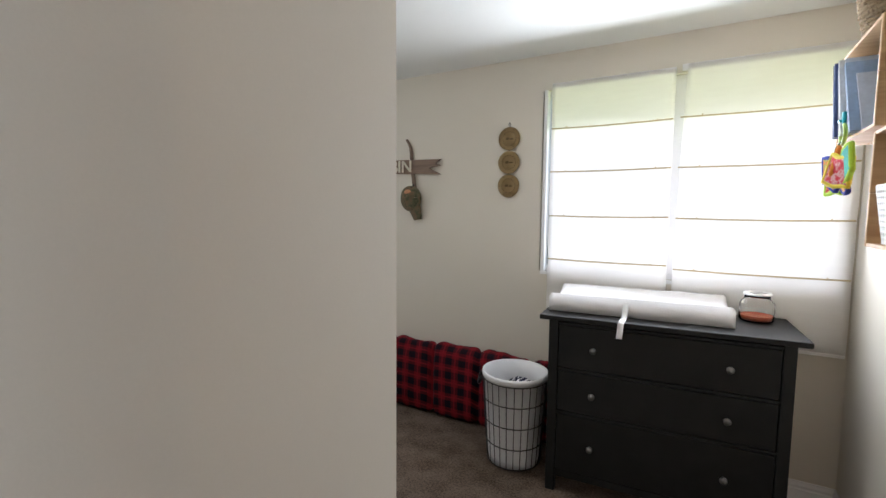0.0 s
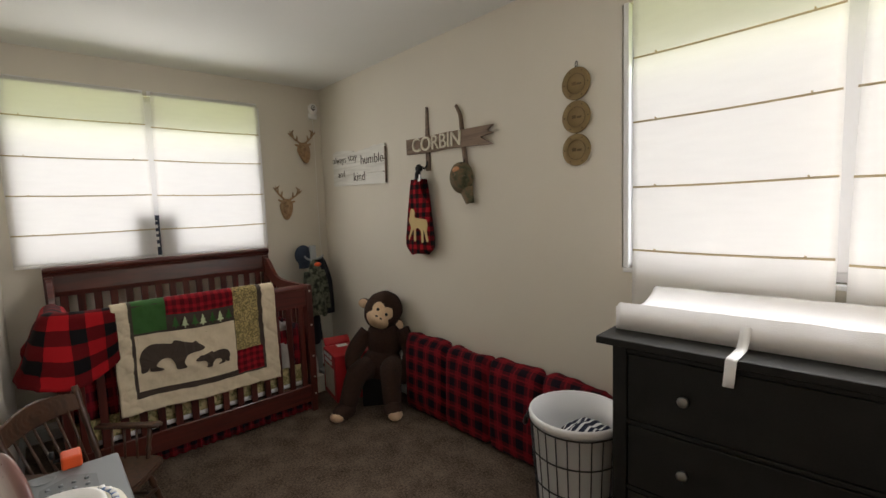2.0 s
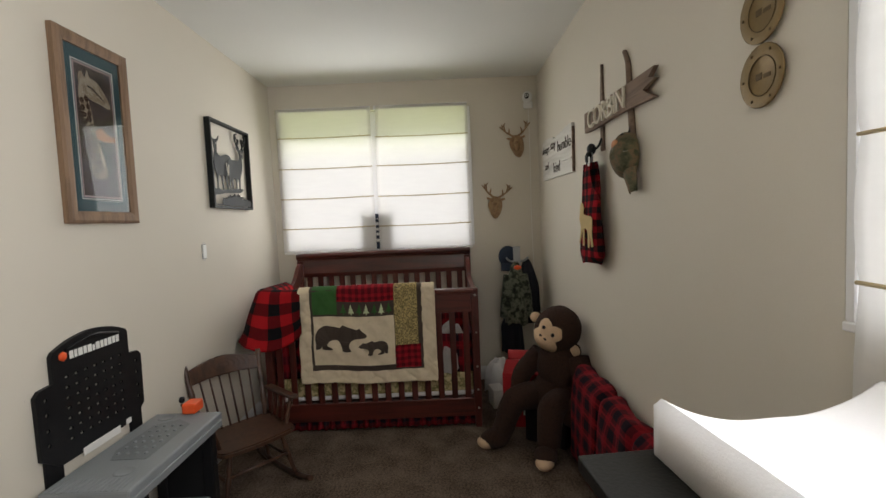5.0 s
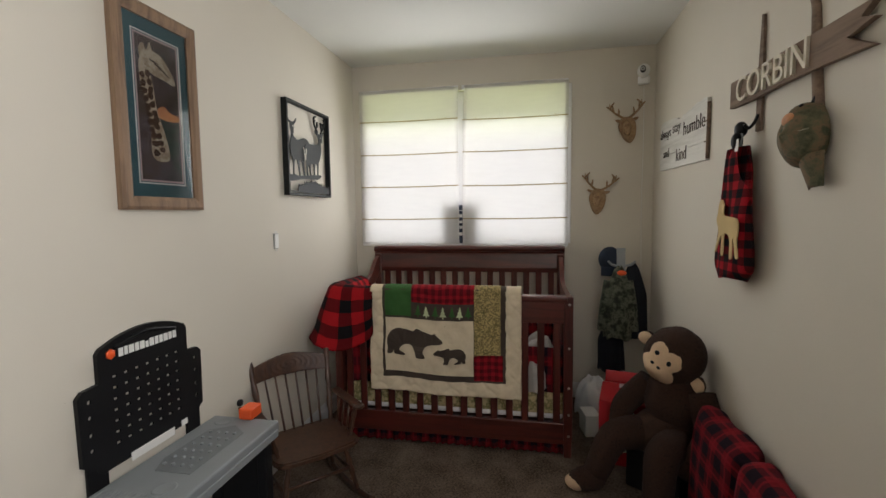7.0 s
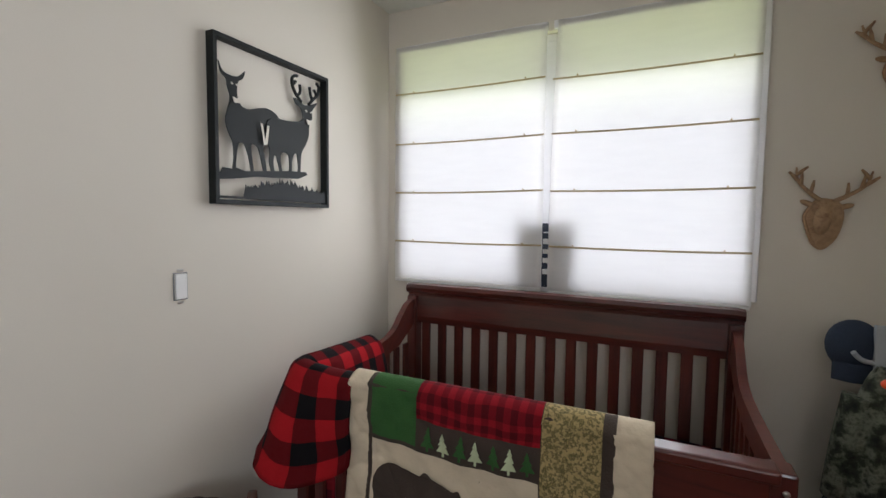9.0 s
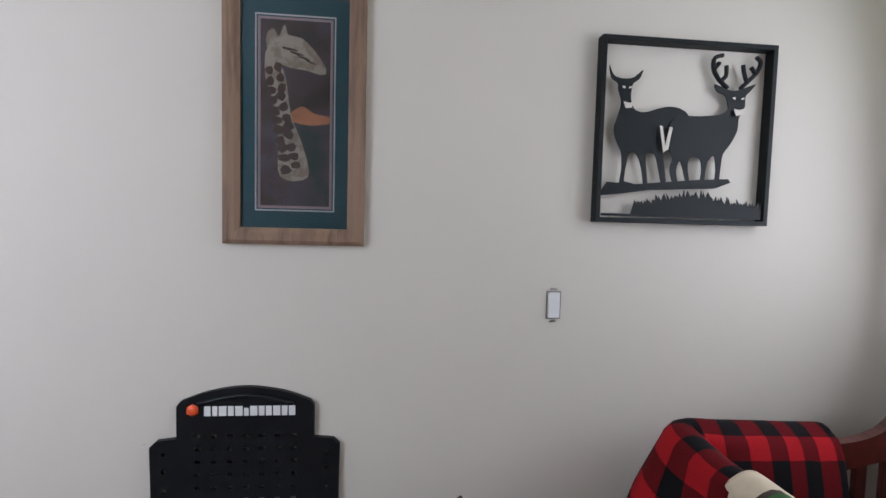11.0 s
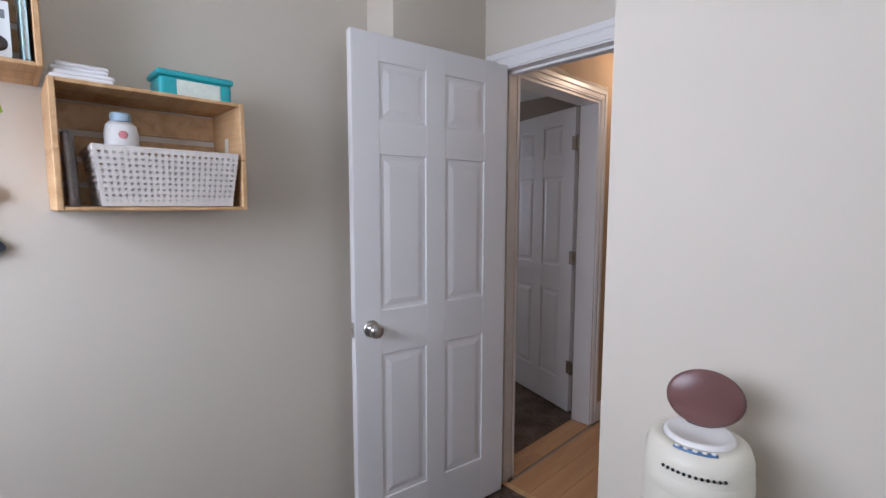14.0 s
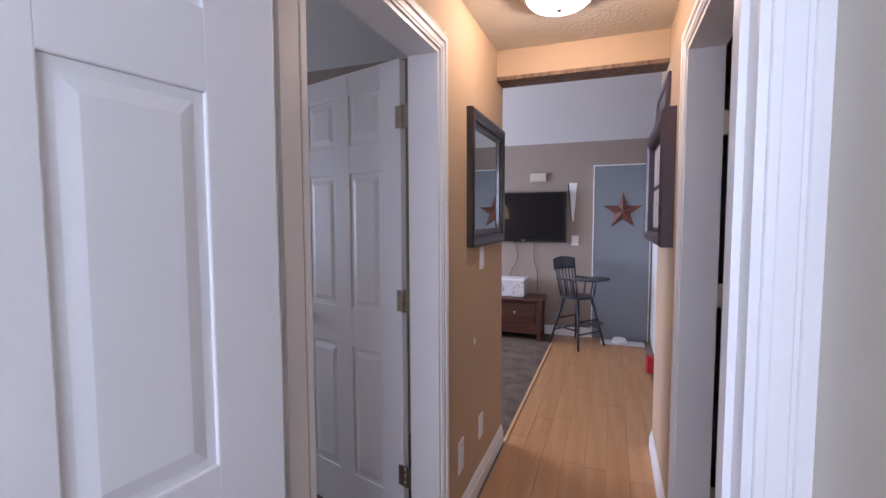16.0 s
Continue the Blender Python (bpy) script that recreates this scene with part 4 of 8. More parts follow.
    for poly in ob.data.polygons:
        if poly.material_index:
            continue
        vs = [ob.data.vertices[i].co for i in poly.vertices]
        nor = poly.normal
        for _ in range(max(2, min(14, int(poly.area / 0.00004)))):
            w = [rnd.random() + 0.05 for _ in vs]
            p = sum((v * k for v, k in zip(vs, w)), Vector()) / sum(w)
            d = (nor + Vector((rnd.uniform(-0.7, 0.7), rnd.uniform(-0.7, 0.7), rnd.uniform(-1.0, 0.2)))).normalized()
            side = d.cross(Vector((rnd.uniform(-1, 1), rnd.uniform(-1, 1), rnd.uniform(-1, 1)))).normalized() * 0.0011
            tip = p + d * rnd.uniform(0.003, 0.006)
            fur.faces.new([fur.verts.new(q) for q in (p - side, p + side, tip)])
    pile = part("fur", fur, M["fur"], ob)
    pile["kind"] = "stuff"


monkey()

# ---- crib and bedding ----
CX0, CX1, CY0, CY1 = -3.72, -2.885, 0.895, 2.268


def crib():
    root = thing("crib", "dark cherry wooden crib with slatted sides under the window", "crib", pose(0, 0, 0))
    w = M["cherry"]
    up = M["cherry_up"]

    def head_top(bm):
        prof = ((0.0, 0.93), (0.030, 0.93), (0.034, 0.96), (0.028, 1.06), (0.030, 1.075), (0.050, 1.083), (0.056, 1.10), (0.050, 1.116), (0.030, 1.122), (0.005, 1.116), (-0.012, 1.09), (-0.010, 1.06), (-0.002, 1.0))
        ends = [[bm.verts.new((CX0 + 0.035 + px, y, pz - dz)) for px, pz in prof] for y, dz in ((CY0 - 0.005, 0.004), (CY0 + 0.02, 0), (CY1 - 0.02, 0), (CY1 + 0.005, 0.004))]
        for a, b in zip(ends, ends[1:]):
            for i in range(len(prof)):
                f = bm.faces.new((a[i], a[(i + 1) % len(prof)], b[(i + 1) % len(prof)], b[i]))
        bm.faces.new(ends[0]), bm.faces.new(ends[-1][::-1])
    hb = simple("headboard", head_top, w, root, "curved solid headboard rail")
    simple("lower_rail", lambda bm: box(bm, CX0 + 0.035, CX0 + 0.063, CY0 + 0.04, CY1 - 0.04, 0.20, 0.30, 0.004), w, hb)
    n = 15
    for i in range(n):
        y = CY0 + 0.085 + (CY1 - CY0 - 0.17) * i / (n - 1)
        simple("slat", lambda bm: box(bm, CX0 + 0.041, CX0 + 0.057, y - 0.021, y + 0.021, 0.29, 0.935, 0.003, 1), up, hb)
    fr = simple("front_rail", lambda bm: (box(bm, CX1 - 0.052, CX1 + 0.008, CY0 + 0.03, CY1 - 0.03, 0.872, 0.905, 0.009, 3), box(bm, CX1 - 0.034, CX1 - 0.008, CY0 + 0.04, CY1 - 0.04, 0.752, 0.874, 0.004)), w, root)
    simple("bottom_rail", lambda bm: box(bm, CX1 - 0.036, CX1 - 0.006, CY0 + 0.04, CY1 - 0.04, 0.075, 0.195, 0.005), w, root)
    for i in range(n):
        y = CY0 + 0.085 + (CY1 - CY0 - 0.17) * i / (n - 1)
        simple("slat", lambda bm: box(bm, CX1 - 0.029, CX1 - 0.013, y - 0.019, y + 0.019, 0.19, 0.756, 0.003, 1), up, fr)
    for x, y, h in ((CX1 - 0.03, CY0 + 0.025, 0.902), (CX1 - 0.03, CY1 - 0.025, 0.902), (CX0 + 0.05, CY0 + 0.02, 1.06), (CX0 + 0.05, CY1 - 0.02, 1.06)):
        def post(bm):
            box(bm, x - 0.033, x + 0.033, y - 0.024, y + 0.024, 0.10, h, 0.006)
            box(bm, x - 0.025, x + 0.025, y - 0.02, y + 0.02, 0.0, 0.102, 0.004)
        simple("post", post, up, root)
    for y, s in ((CY0, 1), (CY1, -1)):
        def side(bm):
            pts = [(CX0 + 0.07, 1.045), (CX0 + 0.13, 1.03), (CX0 + 0.19, 0.985), (CX0 + 0.26, 0.925), (CX0 + 0.36, 0.898), (CX0 + 0.55, 0.892), (CX1 - 0.055, 0.896)]
            top = curve_pts([(a, b, 0) for a, b in pts], 5)
            out = [(p.x, p.y) for p in top] + [(CX1 - 0.055, 0.82), (CX0 + 0.40, 0.815), (CX0 + 0.22, 0.85), (CX0 + 0.07, 0.93)]
            slab(bm, out, Matrix(((1, 0, 0, 0), (0, 0, s, y + 0.008 * s), (0, 1, 0, 0), (0, 0, 0, 1))), 0.028)
        sp = simple("side_panel", side, w, root, "side rail sweeping down from the headboard")
        simple("lower_rail", lambda bm: box(bm, CX0 + 0.08, CX1 - 0.062, *sorted((y + 0.010 * s, y + 0.034 * s)), 0.20, 0.30, 0.003), w, sp)
        for i in range(8):
            x = CX0 + 0.14 + 0.58 * i / 7
            simple("slat", lambda bm: box(bm, x - 0.018, x + 0.018, y + 0.014 * s, y + 0.030 * s, 0.29, 0.84, 0.003, 1), up, sp)
    for z in (0.86, 0.62, 0.40, 0.25, 0.13):
        simple("bolt", lambda bm: lathe(bm, ((0, 0), (0.007, 0), (0.007, 0.003), (0, 0.005)), 12, pose(CX1 + 0.0035, CY1 - 0.022, z, 0, 90, 0)), M["nickel"], root, "bright round bolt head")
    simple("tag", lambda bm: box(bm, CX1 - 0.50, CX1 - 0.47, CY0 + 0.003, CY0 + 0.0075, 0.835, 0.875), M["white_plastic"], root, "small white maker's tag")


crib()

M["sheet_print"] = blotches("yellow_print_cotton", [(0.50, 0.40, 0.20), (0.56, 0.46, 0.25), (0.17, 0.16, 0.055), (0.47, 0.37, 0.18)], 30, 0.9, 0.2)
mt = thing("crib_mattress", "crib mattress with a printed yellow sheet", "mattress", pose(0, 0, 0))
simple("mattress", lambda bm: box(bm, CX0 + 0.075, CX1 - 0.048, CY0 + 0.045, CY1 - 0.045, 0.195, 0.345, 0.02, 3), M["pad"], mt)
simple("fitted_sheet", lambda bm: box(bm, CX0 + 0.072, CX1 - 0.044, CY0 + 0.042, CY1 - 0.042, 0.222, 0.352, 0.02, 3), M["sheet_print"], mt, "yellow printed cotton sheet")
bp = thing("crib_bumper", "padded red plaid bumper tied round the inside of the crib", "crib bumper", pose(0, 0, 0))


def bumper_run(a, b, flat):
    def fill(bm):
        a3, b3 = Vector(a), Vector(b)
        n = (b3 - a3).cross(Vector((0, 0, 1))).normalized()
        sheet(bm, 30, 12, lambda u, v: a3.lerp(b3, u) + Vector((0, 0, 0.25 * v + 0.008 * noise.noise(Vector((u * 14, 0, 1))))) + n * (flat * math.sin(math.pi * v) + 0.006 * noise.noise(Vector((u * 12, v * 3, 0)))), uv=((b3 - a3).length, 0.25))
    return fill


for a, b in (((CX1 - 0.060, CY0 + 0.05, 0.355), (CX1 - 0.060, CY1 - 0.05, 0.355)), ((CX0 + 0.095, CY0 + 0.05, 0.355), (CX0 + 0.095, CY1 - 0.05, 0.355)), ((CX0 + 0.10, CY1 - 0.055, 0.355), (CX1 - 0.065, CY1 - 0.055, 0.355)), ((CX0 + 0.10, CY0 + 0.055, 0.355), (CX1 - 0.065, CY0 + 0.055, 0.355))):
    simple("bumper_pad", bumper_run(a, b, 0.01), M["plaid_mat"], bp, "", 0.02)


def ruffle(bm):
    def at(u, v):
        wave = math.sin(u * 190 + 5 * noise.noise(Vector((u * 11, 0, 0)))) + 0.6 * noise.noise(Vector((u * 60, v, 0)))
        return Vector((CX1 - 0.040 + 0.009 * wave * (0.3 + 0.7 * v) + 0.016 * v, CY0 + 0.05 + u * (CY1 - CY0 - 0.1), 0.19 - 0.172 * v + 0.004 * noise.noise(Vector((u * 40, 0, 2)))))
    sheet(bm, 320, 5, at, uv=(1.8, 0.18))


ob = simple("bed_skirt", ruffle, M["plaid_mat"], None, "", 0.002)
tagged(ob, "gathered dark red plaid bed skirt brushing the carpet", "bed skirt")
crumple("grey_blanket", "folded grey fleece blanket inside the crib", "blanket", pose(-3.05, 2.08, 0.353), 0.13, 0.28, surface("grey_fleece", (0.33, 0.31, 0.29), 0.95, 0.15, 14, 160, 0.3), 4)


# quilt over the front rail
QY0, QW, QZ, QH = 1.135, 0.858, 0.924, 0.585


def quilt_at(u, v, off=0.0):
    """v from -0.3 (inside the crib) over the rail to 1 (lower hem)."""
    puff = 0.005 * math.sin(u * 44 + v * 3) * math.sin(v * 31) + 0.003 * noise.noise(Vector((u * 30, v * 24, 1))) + 0.010 * noise.noise(Vector((u * 4, v * 4, 7)))
    border = 1.0 if (u < 0.085 or u > 0.905 or v > 0.865) else 0.35
    stitch = min(abs(math.sin(u * 26 + 1.2 * math.sin(v * 19))), abs(math.sin(v * 19 + 1.2 * math.sin(u * 26))))
    puff += border * 0.006 * min(1.0, stitch * 2.2) - 0.003
    y = QY0 + QW * u + 0.006 * noise.noise(Vector((v * 4, 2, u)))
    if v < 0:
        a = min(1.0, -v / 0.10)
        return Vector((CX1 + 0.024 + off - a * 0.088, y, QZ + 0.022 * math.sin(math.pi * a) + off - max(0, -v - 0.10) * 0.55))
    return Vector((CX1 + 0.028 + off + puff + 0.012 * v * v, y, QZ - QH * v * (1 + 0.03 * (u - 0.5)) + 0.006 * math.sin(u * 9)))


M["cream"] = surface("cream_cotton", (0.62, 0.52, 0.37), 0.92, 0.07, 14, 34, 0.55)
M["brown_cloth"] = surface("brown_cotton", (0.055, 0.038, 0.028), 0.95, 0.1, 14, 220, 0.15)
M["green_cloth"] = surface("green_cotton", (0.030, 0.105, 0.022), 0.95, 0.08, 14, 220, 0.15)
M["gold_print"] = blotches("gold_print_cotton", [(0.40, 0.29, 0.11), (0.44, 0.33, 0.14), (0.09, 0.08, 0.03), (0.36, 0.27, 0.10)], 110, 0.95, 0.2)
M["pale_green"] = surface("pale_green_felt", (0.50, 0.56, 0.34), 0.95, 0.05, 20, 200, 0.1)
M["red_patch"] = plaid("red_check_cotton", (0.32, 0.012, 0.02), (0.10, 0.006, 0.01), (0.20, 0.008, 0.014), 0.04)
quilt = thing("quilt", "patchwork cabin quilt with two bears draped over the crib rail", "quilt", pose(0, 0, 0))


def patch(u0, u1, v0, v1, off, n=14):
    return lambda bm: sheet(bm, n, n, lambda a, b: quilt_at(u0 + (u1 - u0) * a, v0 + (v1 - v0) * b, off), uv=(QW * (u1 - u0), QH * (v1 - v0)))


simple("backing", patch(0, 1, -0.30, 1, 0.0, 96), M["cream"], quilt, "cream cotton border and backing", 0.010)
simple("brown_band", patch(0.085, 0.905, -0.20, 0.865, 0.0075, 48), M["brown_cloth"], quilt)
simple("green_patch", patch(0.105, 0.285, -0.20, 0.255, 0.0100, 24), M["green_cloth"], quilt)
simple("red_patch", patch(0.287, 0.700, -0.20, 0.115, 0.0100, 24), M["red_patch"], quilt)
simple("red_patch", patch(0.700, 0.885, 0.602, 0.845, 0.0100), M["red_patch"], quilt)
simple("gold_patch", patch(0.702, 0.870, -0.20, 0.600, 0.0100, 36), M["gold_print"], quilt)
simple("cream_panel", patch(0.105, 0.698, 0.275, 0.805, 0.0100, 24), M["cream"], quilt)


def quilt_shape(name, outline, u0, v0, su, sv, mat, n=3, off=0.0175):
    """Applique: an outline in its own unit square laid on the quilt."""
    pts = curve_pts([(a, b, 0) for a, b in outline], n, True)

    def fill(bm):
        vs = [bm.verts.new(quilt_at(u0 + su * p.x, v0 + sv * (1 - p.y), off)) for p in pts]
        f = bm.faces.new(vs)
        f.normal_update()
        bmesh.ops.triangulate(bm, faces=[f])
    return simple(name, fill, mat, quilt, "", 0.003)


BEAR = ((0.02, 0.30), (0.0, 0.55), (0.06, 0.82), (0.20, 0.95), (0.36, 0.92), (0.48, 0.88), (0.54, 0.97), (0.66, 0.90), (0.80, 0.82), (0.86, 0.86), (0.90, 0.78), (0.95, 0.70), (1.0, 0.60),
        (0.97, 0.53), (0.88, 0.50), (0.78, 0.48), (0.70, 0.40), (0.66, 0.22), (0.70, 0.06), (0.67, 0.02), (0.55, 0.03), (0.52, 0.20), (0.46, 0.40), (0.36, 0.44), (0.28, 0.38), (0.24, 0.24), (0.34, 0.13), (0.32, 0.08), (0.16, 0.10), (0.14, 0.22), (0.10, 0.12), (0.02, 0.12))
quilt_shape("bear_applique", BEAR, 0.118, 0.36, 0.375, 0.30, M["brown_cloth"])
quilt_shape("bear_applique", [(1 - a, b) for a, b in BEAR], 0.435, 0.53, 0.215, 0.165, M["brown_cloth"])
TREE = ((0.5, 1.0), (0.66, 0.74), (0.58, 0.74), (0.80, 0.48), (0.66, 0.48), (0.95, 0.18), (0.57, 0.18), (0.57, 0.0), (0.43, 0.0), (0.43, 0.18), (0.05, 0.18), (0.34, 0.48), (0.20, 0.48), (0.42, 0.74), (0.34, 0.74))
for i, c in enumerate((0.31, 0.365, 0.425, 0.475, 0.535, 0.585, 0.64)):
    quilt_shape("tree_applique", TREE, c, 0.135 + 0.006 * (i % 2), 0.05, 0.115, M["pale_green"] if i % 2 else M["green_cloth"], 1)


# buffalo check blanket bunched over the corner of the crib
def blanket(bm):
    line = curve_pts([(CX1 - 0.018, 1.150, 0.905), (CX1 - 0.014, 1.02, 0.908), (CX1 - 0.035, 0.91, 0.915), (CX1 - 0.13, CY0 + 0.018, 0.915), (CX1 - 0.24, CY0 + 0.02, 0.912), (CX1 - 0.33, CY0 + 0.02, 0.908), (CX1 - 0.42, CY0 + 0.022, 0.906)], 6)
    k = len(line) - 1

    def at(u, v):
        i = u * k
        j = min(int(i), k - 1)
        p = line[j].lerp(line[j + 1], i - j)
        d = (line[j + 1] - line[j]).normalized()
        out = Vector((-d.y, d.x, 0))
        out.normalize()
        corner = math.exp(-((u - 0.38) / 0.22) ** 2)
        fold = 0.020 * math.sin(u * 21 + 2) + 0.014 * noise.noise(Vector((u * 6, v * 4, 3)))
        if v < 0.25:
            a = (0.25 - v) / 0.25
            return p - out * (0.03 + 0.05 * a) + Vector((0, 0, 0.012 - 0.16 * a * a))
        if v < 0.4:
            a = (v - 0.25) / 0.15
            return p + out * (-0.03 + 0.08 * a) + Vector((0, 0, 0.012 + 0.02 * math.sin(math.pi * a)))
        a = (v - 0.4) / 0.6
        drop = (0.11 + 0.20 * math.exp(-((u - 0.22) / 0.34) ** 2) + 0.03 * math.sin(u * 8)) * a
        return p + out * (0.05 + 0.010 * math.sin(math.pi * min(1, a * 1.3)) + 0.12 * corner * a ** 1.25 + fold * a) + Vector((0, 0, -drop + 0.010))
    sheet(bm, 70, 34, at, uv=(0.80, 0.50))


ob = simple("fleece_blanket", blanket, M["plaid_big"], None, "", 0.010)
tagged(ob, "red and black buffalo check fleece blanket thrown over the crib corner", "blanket")

# ---- things on and by the south wall ----
def mitred_frame(bm, w, h, bar, depth, lip=0.006):
    """Picture frame of four mitred bars in the local x-z plane, centred; its back lies at y = 0, its front at y = depth."""
    for k in range(4):
        q = Matrix.Rotation(radians(90 * k), 4, "Y")
        a, b = (w, h) if k % 2 == 0 else (h, w)
        o, i = -b / 2, -b / 2 + bar
        xo, xi = a / 2, a / 2 - bar
        prof = ((0.0, 0.0), (0.0, depth * 0.8), (0.25, depth), (0.7, depth * 0.92), (1.0, depth * 0.72), (1.0, 0.0))
        ends = []
        for s in (-1, 1):
            ends.append([bm.verts.new(q @ Vector((s * (xo + (xi - xo) * t), d, o + (i - o) * t))) for t, d in prof])
        n = len(prof)
        for j in range(n):
            bm.faces.new((ends[0][j], ends[0][(j + 1) % n], ends[1][(j + 1) % n], ends[1][j]))
        bm.faces.new(ends[0]), bm.faces.new(ends[1][::-1])


def oval_patch(bm, pts, m, thick, n=4):
    slab(bm, [(p.x, p.y) for p in curve_pts([(a, b, 0) for a, b in pts], n, True)], m, thick)


XZ_S = Matrix(((-1, 0, 0, 0), (0, 0, 1, 0), (0, 1, 0, 0), (0, 0, 0, 1)))
M["teal"] = surface("teal_mat_board", (0.045, 0.115, 0.135), 0.9, 0.06, 8, 200, 0.08)
M["print_dark"] = blotches("dusky_painting", [(0.030, 0.026, 0.024), (0.075, 0.05, 0.04), (0.11, 0.085, 0.10), (0.03, 0.055, 0.045)], 7, 0.6, 0.05)
M["giraffe"] = blotches("giraffe_hide_paint", [(0.40, 0.34, 0.26), (0.48, 0.42, 0.33), (0.30, 0.23, 0.16), (0.44, 0.38, 0.30)], 26, 0.6, 0.05)
M["sunset"] = surface("orange_paint", (0.50, 0.22, 0.10), 0.6, 0.3, 20, 120, 0.02)
M["pink_line"] = surface("pink_mat_edge", (0.48, 0.36, 0.36), 0.85, 0.04, 20, 200, 0.02)


def clear_sheet(name):
    m = bpy.data.materials.new(name)
    m.use_nodes = True
    n, l = nodes_of(m)
    n.remove(n["Principled BSDF"])
    t, g, x, f = n.new("ShaderNodeBsdfTransparent"), n.new("ShaderNodeBsdfGlossy"), n.new("ShaderNodeMixShader"), n.new("ShaderNodeFresnel")
    g.inputs["Roughness"].default_value = 0.02
    f.inputs[0].default_value = 1.5
    l.new(f.outputs[0], x.inputs[0])
    l.new(t.outputs[0], x.inputs[1])
    l.new(g.outputs[0], x.inputs[2])
    l.new(x.outputs[0], n["Material Output"].inputs[0])
    return m


M["picture_glass"] = clear_sheet("picture_glass")


def giraffe_picture():
    root = thing("giraffe_picture", "tall wood-framed giraffe print with a teal mat", "picture", pose(-1.870, 0.701, 1.740))
    simple("frame", lambda bm: mitred_frame(bm, 0.378, 0.712, 0.046, 0.026), M["oak"], root, "weathered oak frame")
    simple("mat_board", lambda bm: box(bm, -0.147, 0.147, 0.004, 0.010, -0.314, 0.314), M["teal"], root)
    simple("mat_edge", lambda bm: mitred_frame(bm, 0.214, 0.528, 0.005, 0.0125), M["white_plastic"], root)
    simple("mat_edge", lambda bm: mitred_frame(bm, 0.200, 0.514, 0.010, 0.0118), M["pink_line"], root)
    pr = simple("print", lambda bm: box(bm, -0.092, 0.092, 0.009, 0.0108, -0.249, 0.249), M["print_dark"], root)
    q = XZ_S.copy()
    q.translation = Vector((0, 0.0108, 0))
    simple("sunset_patch", lambda bm: oval_patch(bm, ((-0.02, -0.012), (0.03, -0.028), (0.088, -0.022), (0.090, -0.004), (0.05, 0.004), (0.015, 0.022)), q, 0.0003), M["sunset"], pr)
    simple("giraffe_neck", lambda bm: oval_patch(bm, ((-0.075, 0.17), (-0.03, 0.11), (-0.012, 0.0), (0.022, -0.09), (0.034, -0.17), (-0.040, -0.17), (-0.045, -0.06), (-0.062, 0.04), (-0.08, 0.10)), q, 0.0006), M["giraffe"], pr)
    simple("giraffe_head", lambda bm: oval_patch(bm, ((-0.078, 0.20), (-0.060, 0.225), (-0.045, 0.205), (-0.03, 0.235), (-0.018, 0.21), (0.02, 0.20), (0.055, 0.165), (0.080, 0.125), (0.072, 0.108), (0.03, 0.118), (-0.02, 0.125), (-0.065, 0.15)), q, 0.0009), M["giraffe"], pr)
    rnd = random.Random(9)
    for i in range(22):
        f = i // 2 / 10
        cx, cz = -0.058 + 0.048 * f ** 1.2 + (0.020 + 0.010 * f) * ((i % 2) - 0.5) + rnd.uniform(-0.003, 0.003), 0.115 - 0.265 * f + rnd.uniform(-0.005, 0.005) + 0.010 * (i % 2)
        simple("neck_patch", lambda bm: oval_patch(bm, [(cx + (0.0125 + 0.004 * f) * math.cos(a * math.pi / 3 + f * 3) * rnd.uniform(0.7, 1.25), cz + 0.0135 * math.sin(a * math.pi / 3 + f * 3) * rnd.uniform(0.7, 1.25)) for a in range(6)], q, 0.0012, 1), M["rocker"], pr)
    for i in range(4):
        simple("face_stripe", lambda bm: oval_patch(bm, [(-0.035 + 0.02 * i, 0.178 - 0.010 * i), (0.0 + 0.016 * i, 0.172 - 0.011 * i), (0.005 + 0.016 * i, 0.167 - 0.011 * i), (-0.03 + 0.02 * i, 0.171 - 0.010 * i)], q, 0.0012, 2), M["rocker"], pr)
    simple("glass", lambda bm: bm.faces.new([bm.verts.new((x, 0.0155, z)) for x, z in ((0.146, -0.313), (-0.146, -0.313), (-0.146, 0.313), (0.146, 0.313))]), M["picture_glass"], root)


giraffe_picture()


